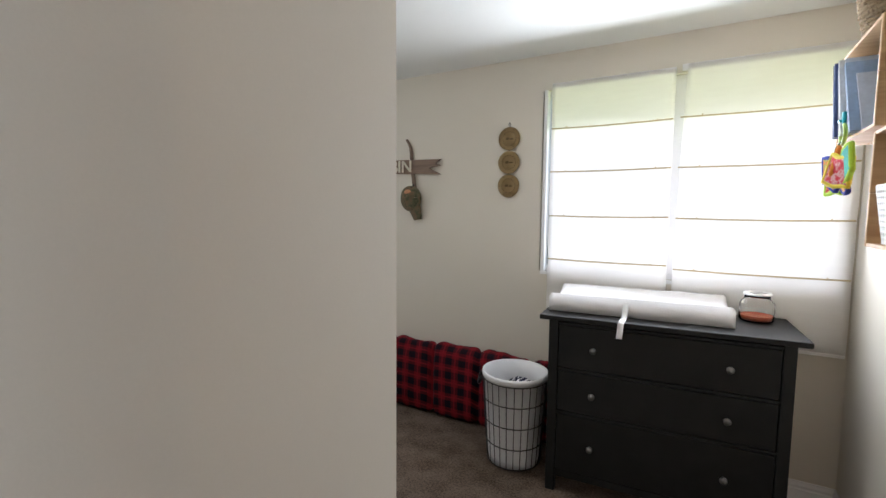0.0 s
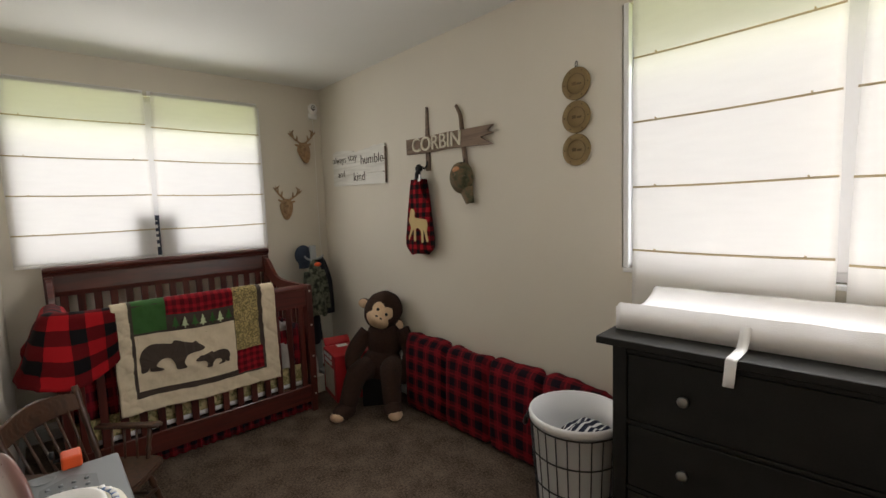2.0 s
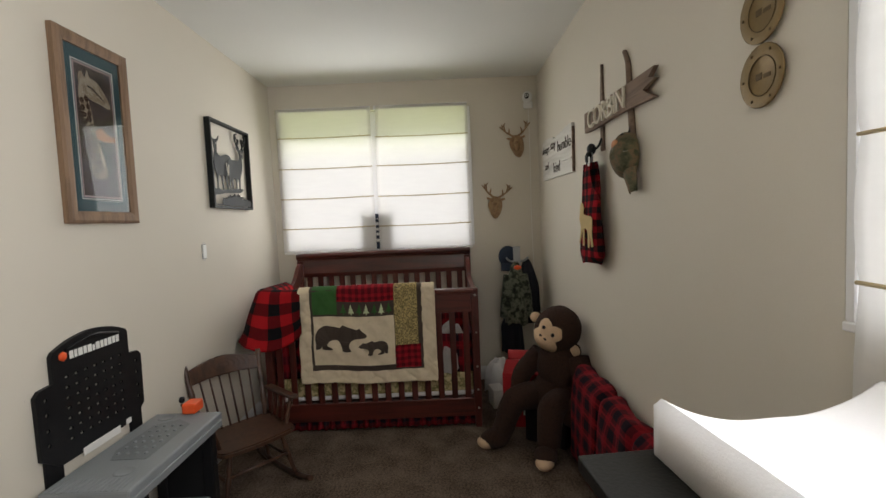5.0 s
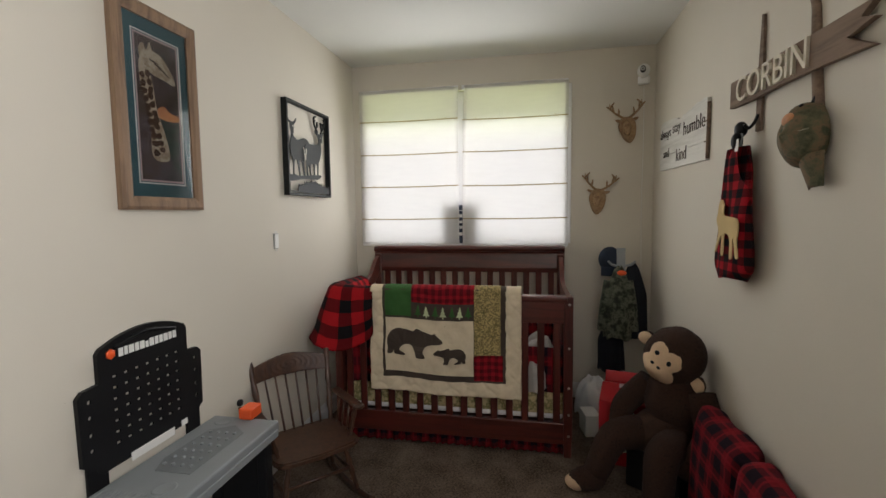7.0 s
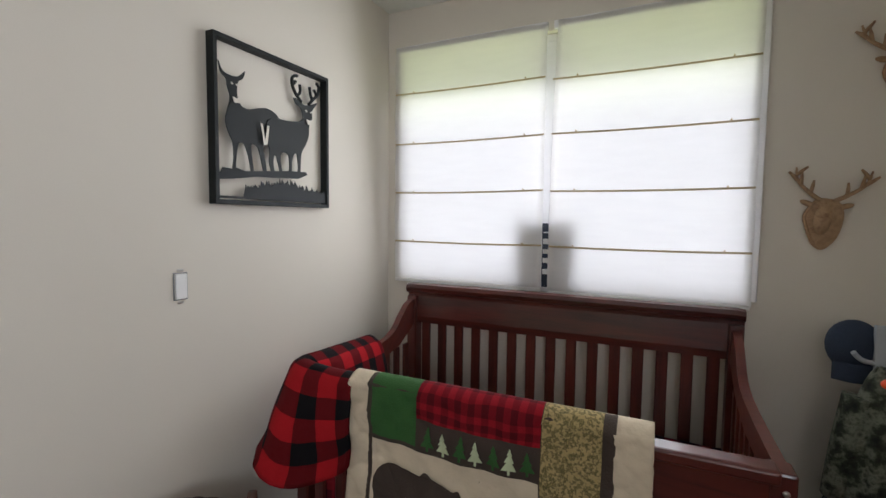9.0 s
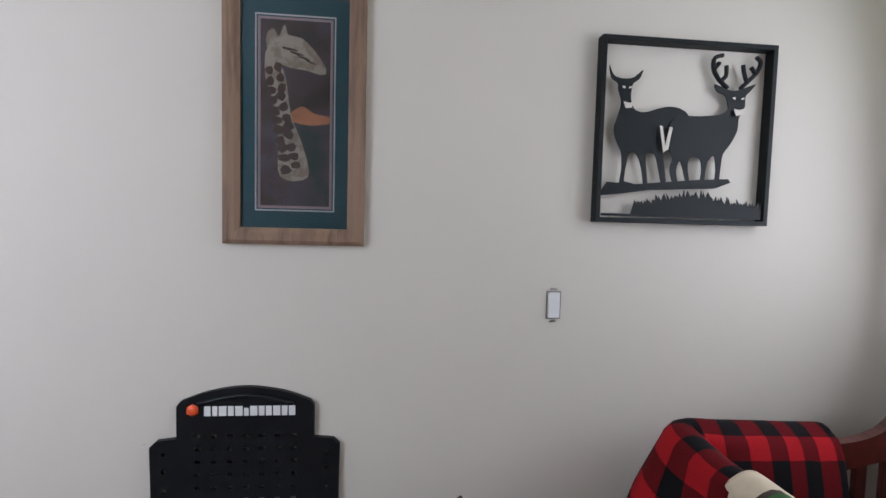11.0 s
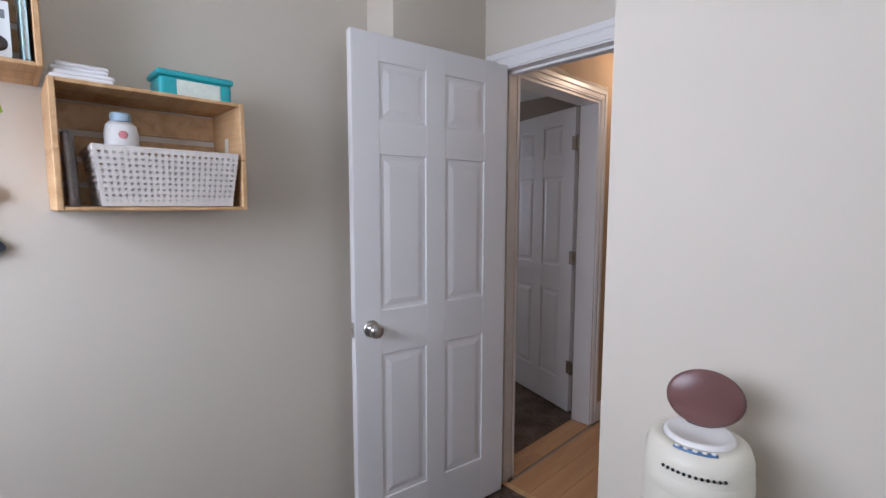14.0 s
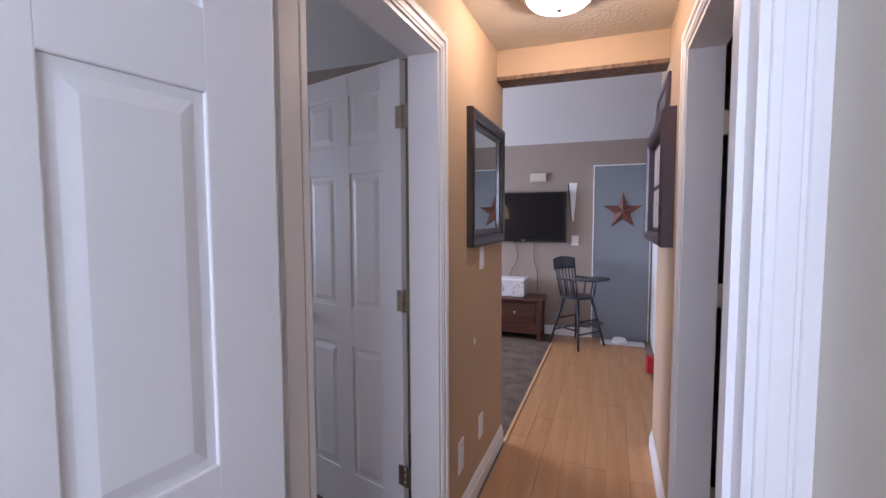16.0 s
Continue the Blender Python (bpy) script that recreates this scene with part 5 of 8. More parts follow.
def deer_art():
    """Cut-metal panel of two deer in a deep black frame."""
    root = thing("deer_wall_art", "black cut-metal wall art of two deer in a frame", "wall art", pose(-2.9875, 0.701, 1.735))
    W, H = 0.535, 0.53
    def fr(bm):
        t, d = 0.014, 0.034
        box(bm, -W / 2, W / 2, 0, d, H / 2 - t, H / 2, 0.001, 1)
        box(bm, -W / 2, W / 2, 0, d, -H / 2, -H / 2 + t, 0.001, 1)
        box(bm, -W / 2, -W / 2 + t, 0, d, -H / 2 + t, H / 2 - t, 0.001, 1)
        box(bm, W / 2 - t, W / 2, 0, d, -H / 2 + t, H / 2 - t, 0.001, 1)
    mat = surface("black_steel", (0.008, 0.010, 0.0095), 0.55, 0.1, 10, 160, 0.04)
    mat.node_tree.nodes["Principled BSDF"].inputs["Specular IOR Level"].default_value = 0.25
    simple("frame", fr, mat, root)
    q = XZ_S.copy()
    q.translation = Vector((0, 0.016, 0))

    def P(*pts):
        return [((x - 0.5) * W * 0.93, (0.5 - y) * H * 0.93) for x, y in pts]
    doe = P((0.085, 0.195), (0.045, 0.175), (0.02, 0.125), (0.035, 0.195), (0.075, 0.225), (0.080, 0.265), (0.098, 0.315), (0.10, 0.355), (0.085, 0.41), (0.065, 0.49), (0.085, 0.565), (0.115, 0.625), (0.122, 0.72), (0.112, 0.81), (0.135, 0.81), (0.145, 0.72), (0.165, 0.63), (0.21, 0.63), (0.245, 0.72), (0.262, 0.81), (0.285, 0.81), (0.272, 0.70), (0.268, 0.62),
            (0.32, 0.63), (0.345, 0.70), (0.375, 0.81), (0.40, 0.81), (0.385, 0.70), (0.375, 0.62), (0.45, 0.57), (0.52, 0.50), (0.53, 0.42), (0.49, 0.365), (0.41, 0.345), (0.33, 0.36), (0.25, 0.385), (0.19, 0.375), (0.165, 0.335), (0.158, 0.285), (0.168, 0.225), (0.205, 0.195), (0.225, 0.14), (0.18, 0.18), (0.145, 0.195))
    buck = P((0.735, 0.225), (0.70, 0.21), (0.665, 0.205), (0.685, 0.245), (0.735, 0.265), (0.755, 0.31), (0.755, 0.35), (0.70, 0.38), (0.58, 0.395), (0.46, 0.40), (0.40, 0.45), (0.40, 0.56), (0.425, 0.65), (0.415, 0.72), (0.445, 0.81), (0.47, 0.81), (0.455, 0.72), (0.475, 0.66), (0.50, 0.72), (0.525, 0.80), (0.545, 0.80), (0.525, 0.70), (0.54, 0.64), (0.60, 0.645), (0.615, 0.72), (0.61, 0.79), (0.635, 0.79), (0.64, 0.70), (0.66, 0.64), (0.69, 0.63), (0.705, 0.71), (0.70, 0.79), (0.725, 0.79), (0.735, 0.68), (0.745, 0.61),
             (0.79, 0.545), (0.825, 0.47), (0.83, 0.40), (0.845, 0.365), (0.865, 0.325), (0.865, 0.265), (0.89, 0.235), (0.925, 0.19), (0.88, 0.205), (0.83, 0.225), (0.78, 0.235))
    doe, buck = ([(p.x, p.y) for p in curve_pts([(a, b, 0) for a, b in o], 3, True)] for o in (doe, buck))
    log = P((0.0, 0.85), (0.03, 0.80), (0.10, 0.805), (0.12, 0.79), (0.20, 0.81), (0.40, 0.79), (0.60, 0.77), (0.78, 0.76), (0.80, 0.78), (0.70, 0.82), (0.50, 0.83), (0.30, 0.84), (0.10, 0.87), (0.0, 0.88))
    rnd = random.Random(31)
    tufts = [(0.18, 0.985)]
    for i in range(44):
        x = 0.20 + 0.79 * i / 43
        hump = 0.93 - 0.055 * math.exp(-((x - 0.55) / 0.22) ** 2)
        tufts += [(x, hump + rnd.uniform(-0.012, 0.012)), (x + rnd.uniform(-0.006, 0.016), hump - rnd.uniform(0.012, 0.045))]
    bush = P((0.0, 1.0), (0.0, 0.985), *tufts, (1.0, 0.95), (1.0, 1.0))
    for name, o in (("doe", doe), ("buck", buck), ("log", log), ("bush", bush)):
        simple(name, lambda bm: slab(bm, o, q, 0.003), mat, root)
        q = q.copy()
        q.translation.y += 0.0032

    def T(x, y):
        v = P((x, y))[0]
        return Vector((-v[0], 0.020, v[1]))
    beams = ((((0.75, 0.22), (0.69, 0.17), (0.655, 0.11), (0.66, 0.05), (0.71, 0.03)), ((0.66, 0.11), (0.69, 0.075)), ((0.70, 0.18), (0.735, 0.15), (0.735, 0.09))),
             (((0.83, 0.22), (0.88, 0.17), (0.93, 0.12), (0.95, 0.06), (0.92, 0.03)), ((0.87, 0.18), (0.85, 0.13), (0.84, 0.08)), ((0.925, 0.13), (0.89, 0.09))))
    for tines in beams:
        simple("antler", lambda bm: [pipe(bm, curve_pts([T(*p) for p in pts], 4), 0.0062, 6) for pts in tines], mat, root)
    for o in (P((0.33, 0.46), (0.35, 0.47), (0.37, 0.58), (0.39, 0.47), (0.41, 0.47), (0.39, 0.60), (0.36, 0.62)), P((0.105, 0.335), (0.14, 0.342), (0.162, 0.332), (0.155, 0.368), (0.118, 0.372)), P((0.785, 0.345), (0.82, 0.35), (0.85, 0.34), (0.838, 0.378), (0.80, 0.385)), P((0.095, 0.245), (0.112, 0.25), (0.11, 0.26), (0.094, 0.256)), P((0.132, 0.25), (0.149, 0.245), (0.150, 0.256), (0.133, 0.26)), P((0.775, 0.275), (0.792, 0.28), (0.79, 0.29), (0.774, 0.286)), P((0.828, 0.28), (0.846, 0.275), (0.846, 0.286), (0.83, 0.29))):
        simple("cut_out", lambda bm: slab(bm, o, q, 0.001), M["wall"], root, "pale gap cut in the steel")


deer_art()

sw = thing("light_switch", "white rocker light switch without a cover plate", "light switch", pose(-2.618, 0.7005, 1.220))
simple("box_edge", lambda bm: mitred_frame(bm, 0.044, 0.082, 0.0025, 0.002), M["grey_plastic"], sw)
simple("rocker", lambda bm: box(bm, -0.018, 0.018, 0, 0.008, -0.038, 0.038, 0.003), M["white_plastic"], sw)
simple("ear", lambda bm: (box(bm, -0.010, 0.010, 0, 0.002, 0.044, 0.052, 0.0008), box(bm, -0.010, 0.010, 0, 0.002, -0.052, -0.044, 0.0008)), M["nickel"], sw)


def workbench():
    """Toy workbench: moulded pegboard behind a grey worktop on black legs."""
    root = thing("toy_workbench", "black and grey plastic toy workbench with a pegboard", "toy workbench", pose(-1.742, 0.695, 0))
    def back(bm):
        loops = [[(x, z) for x, z in out]]
        loops += [[(x + a * 0.0075, z + b * 0.0042) for a, b in ((-1, -1), (1, -1), (1, 1), (-1, 1))] for x, z in slots]
        loops += [[(x + 0.0065 * math.cos(k * math.pi / 4), z + 0.0065 * math.sin(k * math.pi / 4)) for k in range(8)] for x, z in rounds]
        edges = []
        for lp in loops:
            vs = [bm.verts.new((x, 0.050, z)) for x, z in lp]
            edges += [bm.edges.new((vs[k], vs[(k + 1) % len(vs)])) for k in range(len(vs))]
        bmesh.ops.triangle_fill(bm, use_beauty=True, edges=edges)
        r = bmesh.ops.extrude_face_region(bm, geom=bm.faces[:])
        for v in r["geom"]:
            if isinstance(v, bmesh.types.BMVert):
                v.co.y -= 0.004

    def rim(bm):
        q = Vector((0, 0.76))
        inner = [Vector(p) + (q - Vector(p)).normalized() * 0.012 for p in out]
        for k in range(len(out)):
            a, b, c, d = out[k], out[(k + 1) % len(out)], inner[(k + 1) % len(out)], inner[k]
            lo = [bm.verts.new((p[0], 0.035, p[1])) for p in (a, b, c, d)]
            hi = [bm.verts.new((p[0], 0.0455, p[1])) for p in (a, b, c, d)]
            bm.faces.new(lo[::-1]), bm.faces.new(hi)
            for m in range(4):
                bm.faces.new((lo[m], lo[(m + 1) % 4], hi[(m + 1) % 4], hi[m]))
    prof = curve_pts([(-0.175, 0.945, 0), (-0.10, 0.972, 0), (0.0, 0.985, 0), (0.10, 0.972, 0), (0.175, 0.945, 0)], 4)
    out = [(-0.185, 0.55), (-0.255, 0.60), (-0.258, 0.815), (-0.240, 0.833), (-0.186, 0.838), (-0.186, 0.93)] + [(p.x, p.y) for p in prof] + [(0.186, 0.93), (0.186, 0.838), (0.240, 0.833), (0.258, 0.815), (0.255, 0.60), (0.185, 0.55)]
    slots = [(-0.130 + 0.0435 * c, 0.845 - 0.037 * r) for r in range(7) for c in range(7)]
    rounds = [(x, z) for x in (-0.222, 0.222) for z in (0.795, 0.745, 0.69, 0.64)]
    bb = simple("pegboard", back, M["ink"], root, "black plastic pegboard pierced with slots")
    simple("pegboard_rim", rim, M["ink"], bb)
    bb.location.y = -0.028
    simple("handle_slot", lambda bm: pipe(bm, curve_pts([(-0.13, 0.052, 0.938), (0, 0.054, 0.963), (0.13, 0.052, 0.938)], 8), 0.006, 8), M["ink"], bb)
    simple("badge", lambda bm: lathe(bm, ((0, 0), (0.017, 0), (0.018, 0.004), (0.013, 0.008), (0, 0.009)), 6, pose(0.142, 0.050, 0.921, -90, 30, 0)), M["orange"], bb, "orange hexagonal badge")
    q0 = 0.112
    widths = (0.018, 0.014, 0.021, 0.016, 0.020, 0.013, 0.020, 0.016, 0.016, 0.020, 0.016, 0.018)
    for i, wdt in enumerate(widths):
        simple("letter_bar", lambda bm: box(bm, q0 - wdt, q0, 0.0498, 0.0515, 0.903, 0.931 if i != 5 else 0.925, 0.001, 1), M["white_plastic"], bb, "white lettering bar")
        q0 -= wdt + 0.0035
    for z0, z1, x0, x1 in ((0.535, 0.565, -0.10, 0.09), (0.550, 0.572, -0.165, -0.135)):
        simple("ledge_gap", lambda bm: box(bm, x0, x1, 0.0499, 0.052, z0, z1, 0.002), M["white_plastic"], bb)
    for x in (-0.205, 0.205):
        simple("board_post", lambda bm: box(bm, x - 0.036, x + 0.036, 0.007, 0.0172, 0.0, 0.60, 0.003), M["ink"], root)
    simple("hook", lambda bm: pipe(bm, curve_pts([(0.256, 0.02, 0.812), (0.272, 0.025, 0.812), (0.280, 0.03, 0.818)], 4), 0.004, 6), M["ink"], bb)
    wt = simple("worktop", lambda bm: (box(bm, -0.285, 0.32, 0.052, 0.345, 0.488, 0.530, 0.008), box(bm, -0.27, 0.305, 0.33, 0.350, 0.47, 0.500, 0.004)), M["grey_plastic"], root, "grey moulded worktop")
    # Recess is a flat plate, its shade put into a darker worktop grey.
    simple("recess", lambda bm: slab(bm, [(-0.16, 0.12), (0.05, 0.11), (0.12, 0.14), (0.12, 0.27), (-0.16, 0.27), (-0.21, 0.20)], Matrix.Translation((0, 0, 0.5302)), 0.0015), surface("shaded_grey_plastic", (0.16, 0.172, 0.18), 0.5, 0.05, 10, 200, 0.03), wt)
    for r in range(4):
        for c in range(6):
            simple("stud", lambda bm: lathe(bm, ((0, 0), (0.007, 0), (0.006, 0.005), (0, 0.006)), 8, pose(-0.145 + 0.045 * c, 0.14 + 0.034 * r, 0.5315)), M["grey_plastic"], wt)
    for x in (-0.235, 0.20):
        simple("dimple", lambda bm: lathe(bm, ((0.036, 0.0), (0.033, 0.003), (0.026, -0.001), (0, -0.001)), 20, pose(x, 0.13 if x < 0 else 0.25, 0.5312)), M["grey_plastic"], wt)
    simple("groove", lambda bm: [box(bm, -0.285 + 0.52, 0.318, 0.07 + 0.018 * i, 0.078 + 0.018 * i, 0.530, 0.5335, 0.001, 1) for i in range(14)], M["grey_plastic"], wt)
    for x in (-0.24, 0.26):
        for y in (0.09, 0.30):
            simple("leg", lambda bm: box(bm, x - 0.022, x + 0.022, y - 0.022, y + 0.022, 0, 0.49, 0.006), M["ink"], root)
        simple("side_panel", lambda bm: box(bm, x - 0.012, x + 0.012, 0.105, 0.285, 0.10, 0.47, 0.006), M["ink"], root)
    simple("shelf", lambda bm: box(bm, -0.225, 0.245, 0.09, 0.30, 0.15, 0.175, 0.006), M["grey_plastic"], root)


workbench()
vs = thing("toy_vise", "orange plastic toy vise clamped to the workbench", "toy", pose(-2.035, 0.905, 0.531))
simple("jaw", lambda bm: box(bm, -0.038, 0.038, -0.03, 0.03, 0, 0.046, 0.008, 3), M["orange"], vs)
simple("screw", lambda bm: (rod(bm, (0.0, -0.05, 0.03), (0, -0.028, 0.03), 0.007), lathe(bm, ((0.006, -0.008), (0.014, -0.006), (0.014, 0.006), (0.006, 0.008)), 14, pose(-0.01, -0.052, 0.05, 90, 0, 0))), M["ink"], vs)


def rocking_chair():
    root = thing("rocking_chair", "small dark-stained wooden rocking chair with a carved crest", "rocking chair", pose(-2.345, 0.995, 0, 0, 0, -42) @ Matrix.Scale(0.96, 4))
    w = M["rocker"]

    def seat(bm):
        out = curve_pts([(-0.185, -0.15, 0), (0, -0.165, 0), (0.185, -0.15, 0), (0.205, 0.0, 0), (0.20, 0.15, 0), (0.08, 0.185, 0), (-0.08, 0.185, 0), (-0.20, 0.15, 0), (-0.205, 0.0, 0)], 5, True)
        slab(bm, [(p.x, p.y) for p in out], Matrix.Translation((0, 0, 0.272)), 0.028)
        bmesh.ops.bevel(bm, geom=[e for e in bm.edges if len(e.link_faces) == 2 and e.calc_face_angle(0) > 1.0], offset=0.008, segments=2, affect="EDGES")
    simple("seat", seat, w, root)

    def turned(bm, a, b, r, beads=(0.3, 0.7)):
        a, b = Vector(a), Vector(b)
        n = 14
        pts = [a.lerp(b, i / n) for i in range(n + 1)]
        rs = [r * (1 + 0.45 * sum(math.exp(-((i / n - q) / 0.05) ** 2) for q in beads)) for i in range(n + 1)]
        pipe(bm, pts, rs, 10)
    for s in (-1, 1):
        simple("back_post", lambda bm: turned(bm, (s * 0.175, -0.135, 0.295), (s * 0.205, -0.245, 0.665), 0.013, (0.25, 0.6, 0.9)), w, root)
        simple("arm", lambda bm: (box(bm, s * 0.218 - 0.024, s * 0.218 + 0.024, -0.17, 0.125, 0.440, 0.458, 0.007, 2), lathe(bm, ((0, 0), (0.026, 0.002), (0.028, 0.010), (0.024, 0.018), (0, 0.019)), 14, pose(s * 0.218, 0.125, 0.4395))), w, root)
        for y in (-0.08, -0.02, 0.04):
            simple("arm_spindle", lambda bm: rod(bm, (s * 0.185, y, 0.295), (s * 0.212, y - 0.01, 0.442), 0.0055, seg=8), w, root)
        simple("arm_post", lambda bm: turned(bm, (s * 0.178, 0.095, 0.295), (s * 0.216, 0.095, 0.442), 0.010), w, root)
        for y0, y1 in ((0.11, 0.15), (-0.10, -0.15)):
            simple("leg", lambda bm: turned(bm, (s * 0.135, y0, 0.275), (s * 0.185, y1, 0.04), 0.012, (0.35, 0.6)), w, root)
        simple("rocker_runner", lambda bm: pipe(bm, [(s * 0.188, -0.33 + 0.64 * i / 14, 0.016 + 0.40 * (-0.33 + 0.64 * i / 14 + 0.02) ** 2) for i in range(15)], 0.015, 8), w, root)
        simple("side_stretcher", lambda bm: rod(bm, (s * 0.165, 0.135, 0.13), (s * 0.165, -0.130, 0.13), 0.008, seg=8), w, root)
    simple("front_stretcher", lambda bm: rod(bm, (-0.16, 0.135, 0.155), (0.16, 0.135, 0.155), 0.009, seg=8), w, root)
    def crest(bm):
        def at(u, v):
            x = -0.205 + 0.41 * u
            z = 0.555 + (0.075 + 0.038 * math.sin(math.pi * u)) * v + 0.012 * math.sin(math.pi * u) * (1 - v)
            y = -0.215 - 0.035 * math.sin(math.pi * u) - 0.02 * v
            carve = 0.003 * math.cos(42 * math.hypot((u - 0.5) * 2.2, v - 0.5)) * max(0, 1 - 3 * (u - 0.5) ** 2)
            return Vector((x, y + carve, z))
        sheet(bm, 40, 14, at)
    simple("crest_rail", crest, w, root, "pressed carved crest rail", 0.016)
    for i in range(6):
        x = -0.125 + 0.05 * i
        simple("spindle", lambda bm: rod(bm, (x * 0.95, -0.14, 0.295), (x * 1.1, -0.225 - 0.025 * (1 - (x / 0.15) ** 2), 0.575), 0.0062, 0.005, 8), w, root)


rocking_chair()


def air_purifier():
    root = thing("air_purifier", "cream tower air purifier with a blue-grey grille and a flipped lid", "air purifier", pose(-0.790, 0.868, 0.004, 0, 0, 12) @ Matrix.Scale(0.978, 4, (0, 0, 1)))
    cream = surface("cream_plastic", (0.70, 0.67, 0.56), 0.4, 0.02, 6, 200, 0.01)
    blue = surface("blue_grey_plastic", (0.20, 0.25, 0.33), 0.45, 0.03, 8, 200, 0.02)
    simple("body", lambda bm: lathe(bm, ((0, 0), (0.122, 0), (0.126, 0.02), (0.114, 0.06), (0.100, 0.12), (0.096, 0.55), (0.090, 0.93), (0.088, 0.985), (0.081, 1.005), (0.060, 1.012), (0.056, 1.003), (0.02, 0.998), (0, 0.998)), 40), cream, root)
    simple("collar", lambda bm: lathe(bm, ((0.0895, 0.925), (0.0912, 0.93), (0.0902, 0.955), (0.088, 0.96)), 40), cream, root)

    def front(a, z, r):
        return Vector((r * math.sin(a), r * math.cos(a), z))

    def grille(bm):
        def at(u, v):
            z = 0.10 + 0.83 * v
            half = 0.60 * max(0.0, 1 - abs(2 * v - 1) ** 2.6) ** 0.5
            a = (u - 0.5) * 2 * half
            return front(a, z, 0.0985 - 0.007 * v)
        sheet(bm, 14, 40, at)
    gp = simple("front_panel", grille, blue, root, "blue-grey oval panel", 0.004)
    for i in range(34):
        z = 0.16 + 0.66 * i / 33
        v = (z - 0.10) / 0.80
        half = 0.60 * max(0.0, 1 - abs(2 * v - 1) ** 2.6) ** 0.5 - 0.14
        if half > 0.03:
            simple("slot", lambda bm: pipe(bm, [front(half * (k / 6 - 0.8), z - 0.012 * (k / 6 - 1), 0.1012 - 0.007 * v) for k in range(13)], 0.0036, 6), M["ink"], gp)
    bar = simple("button_bar", lambda bm: pipe(bm, [front(0.5 * (k / 8 - 1), 1.007, 0.068) for k in range(17)], 0.0055, 8), surface("blue_button", (0.08, 0.16, 0.30), 0.4, 0.05, 20, 200, 0.0), root)
    for k in range(5):
        simple("button", lambda bm: ball(bm, front(-0.42 + 0.21 * k, 1.0125, 0.069), (0.0045, 0.0045, 0.0022), u=10, v=6), M["white_plastic"], bar, "pale push button")
    for k in range(12):
        simple("indicator", lambda bm: ball(bm, front(-0.55 + 0.1 * k, 0.975, 0.0905), (0.003, 0.003, 0.003), u=8, v=6), M["ink"], root)
    simple("dish", lambda bm: lathe(bm, ((0.060, 1.008), (0.058, 1.018), (0.052, 1.020), (0.040, 1.010), (0, 1.006)), 30), M["white_plastic"], root)
    simple("lid", lambda bm: lathe(bm, ((0, 0), (0.050, 0.001), (0.064, 0.005), (0.066, 0.010), (0.060, 0.014), (0.03, 0.018), (0, 0.019)), 36, pose(-0.004, -0.046, 1.070, -84, 0, 4), 0, 0.84), surface("mauve_plastic", (0.165, 0.080, 0.072), 0.3, 0.05, 12, 200, 0.01), root, "round mauve lid standing open")
    simple("lid_hinge", lambda bm: rod(bm, (-0.03, -0.045, 1.014), (0.03, -0.045, 1.014), 0.006, seg=8), M["ink"], root)


air_purifier()

# ---- things on the north and west walls ----
ON_N = Matrix(((1, 0, 0, 0), (0, 0, -1, 0), (0, 1, 0, 0), (0, 0, 0, 1)))


def on_north(x, z, off=0.0, roll=0.0):
    return Matrix.Translation((x, NY - off, z)) @ ON_N @ Matrix.Rotation(radians(roll), 4, "Z")


def kind_sign():
    m = on_north(-3.160, 1.735, 0.001, -1.0)
    root = thing("wooden_sign", "whitewashed board sign with black stencilled words", "wall sign", m)
    for k, (z0, z1, seed) in enumerate(((0.048, 0.145, 1), (-0.047, 0.045, 2), (-0.135, -0.050, 3))):
        def board(bm):
            rnd = random.Random(seed)
            n = 18
            top = [(-0.385 + 0.77 * i / n, z1 + (rnd.uniform(-0.007, 0.006) + 0.012 * math.sin(i * 0.5) if k == 0 else rnd.uniform(-0.0015, 0.0015))) for i in range(n + 1)]
            bot = [(-0.385 + 0.77 * i / n, z0 + rnd.uniform(-0.0015, 0.0015)) for i in range(n + 1)]
            slab(bm, bot + top[::-1], Matrix(), 0.018)
        simple("board", board, M["whiteboards"], root)
    ink = M["brown_cloth"]
    for text, x, y, s in (("always", -0.272, 0.080, 0.083), ("stay", -0.065, 0.088, 0.088), ("humble", 0.215, 0.056, 0.108), ("and", -0.248, -0.040, 0.080), ("kind", 0.030, -0.072, 0.105)):
        words(text, s, 0.003, Matrix.Translation((x, y, 0.0195)), "lettering", ink, root, thin=0.0016)
    simple("dark_edge", lambda bm: (box(bm, 0.380, 0.390, -0.13, 0.135, 0.0, 0.017, 0.002), box(bm, 0.36, 0.392, -0.052, -0.045, 0.0, 0.0188, 0.001), box(bm, 0.355, 0.392, 0.043, 0.050, 0.0, 0.0188, 0.001)), M["driftwood"], root)


kind_sign()


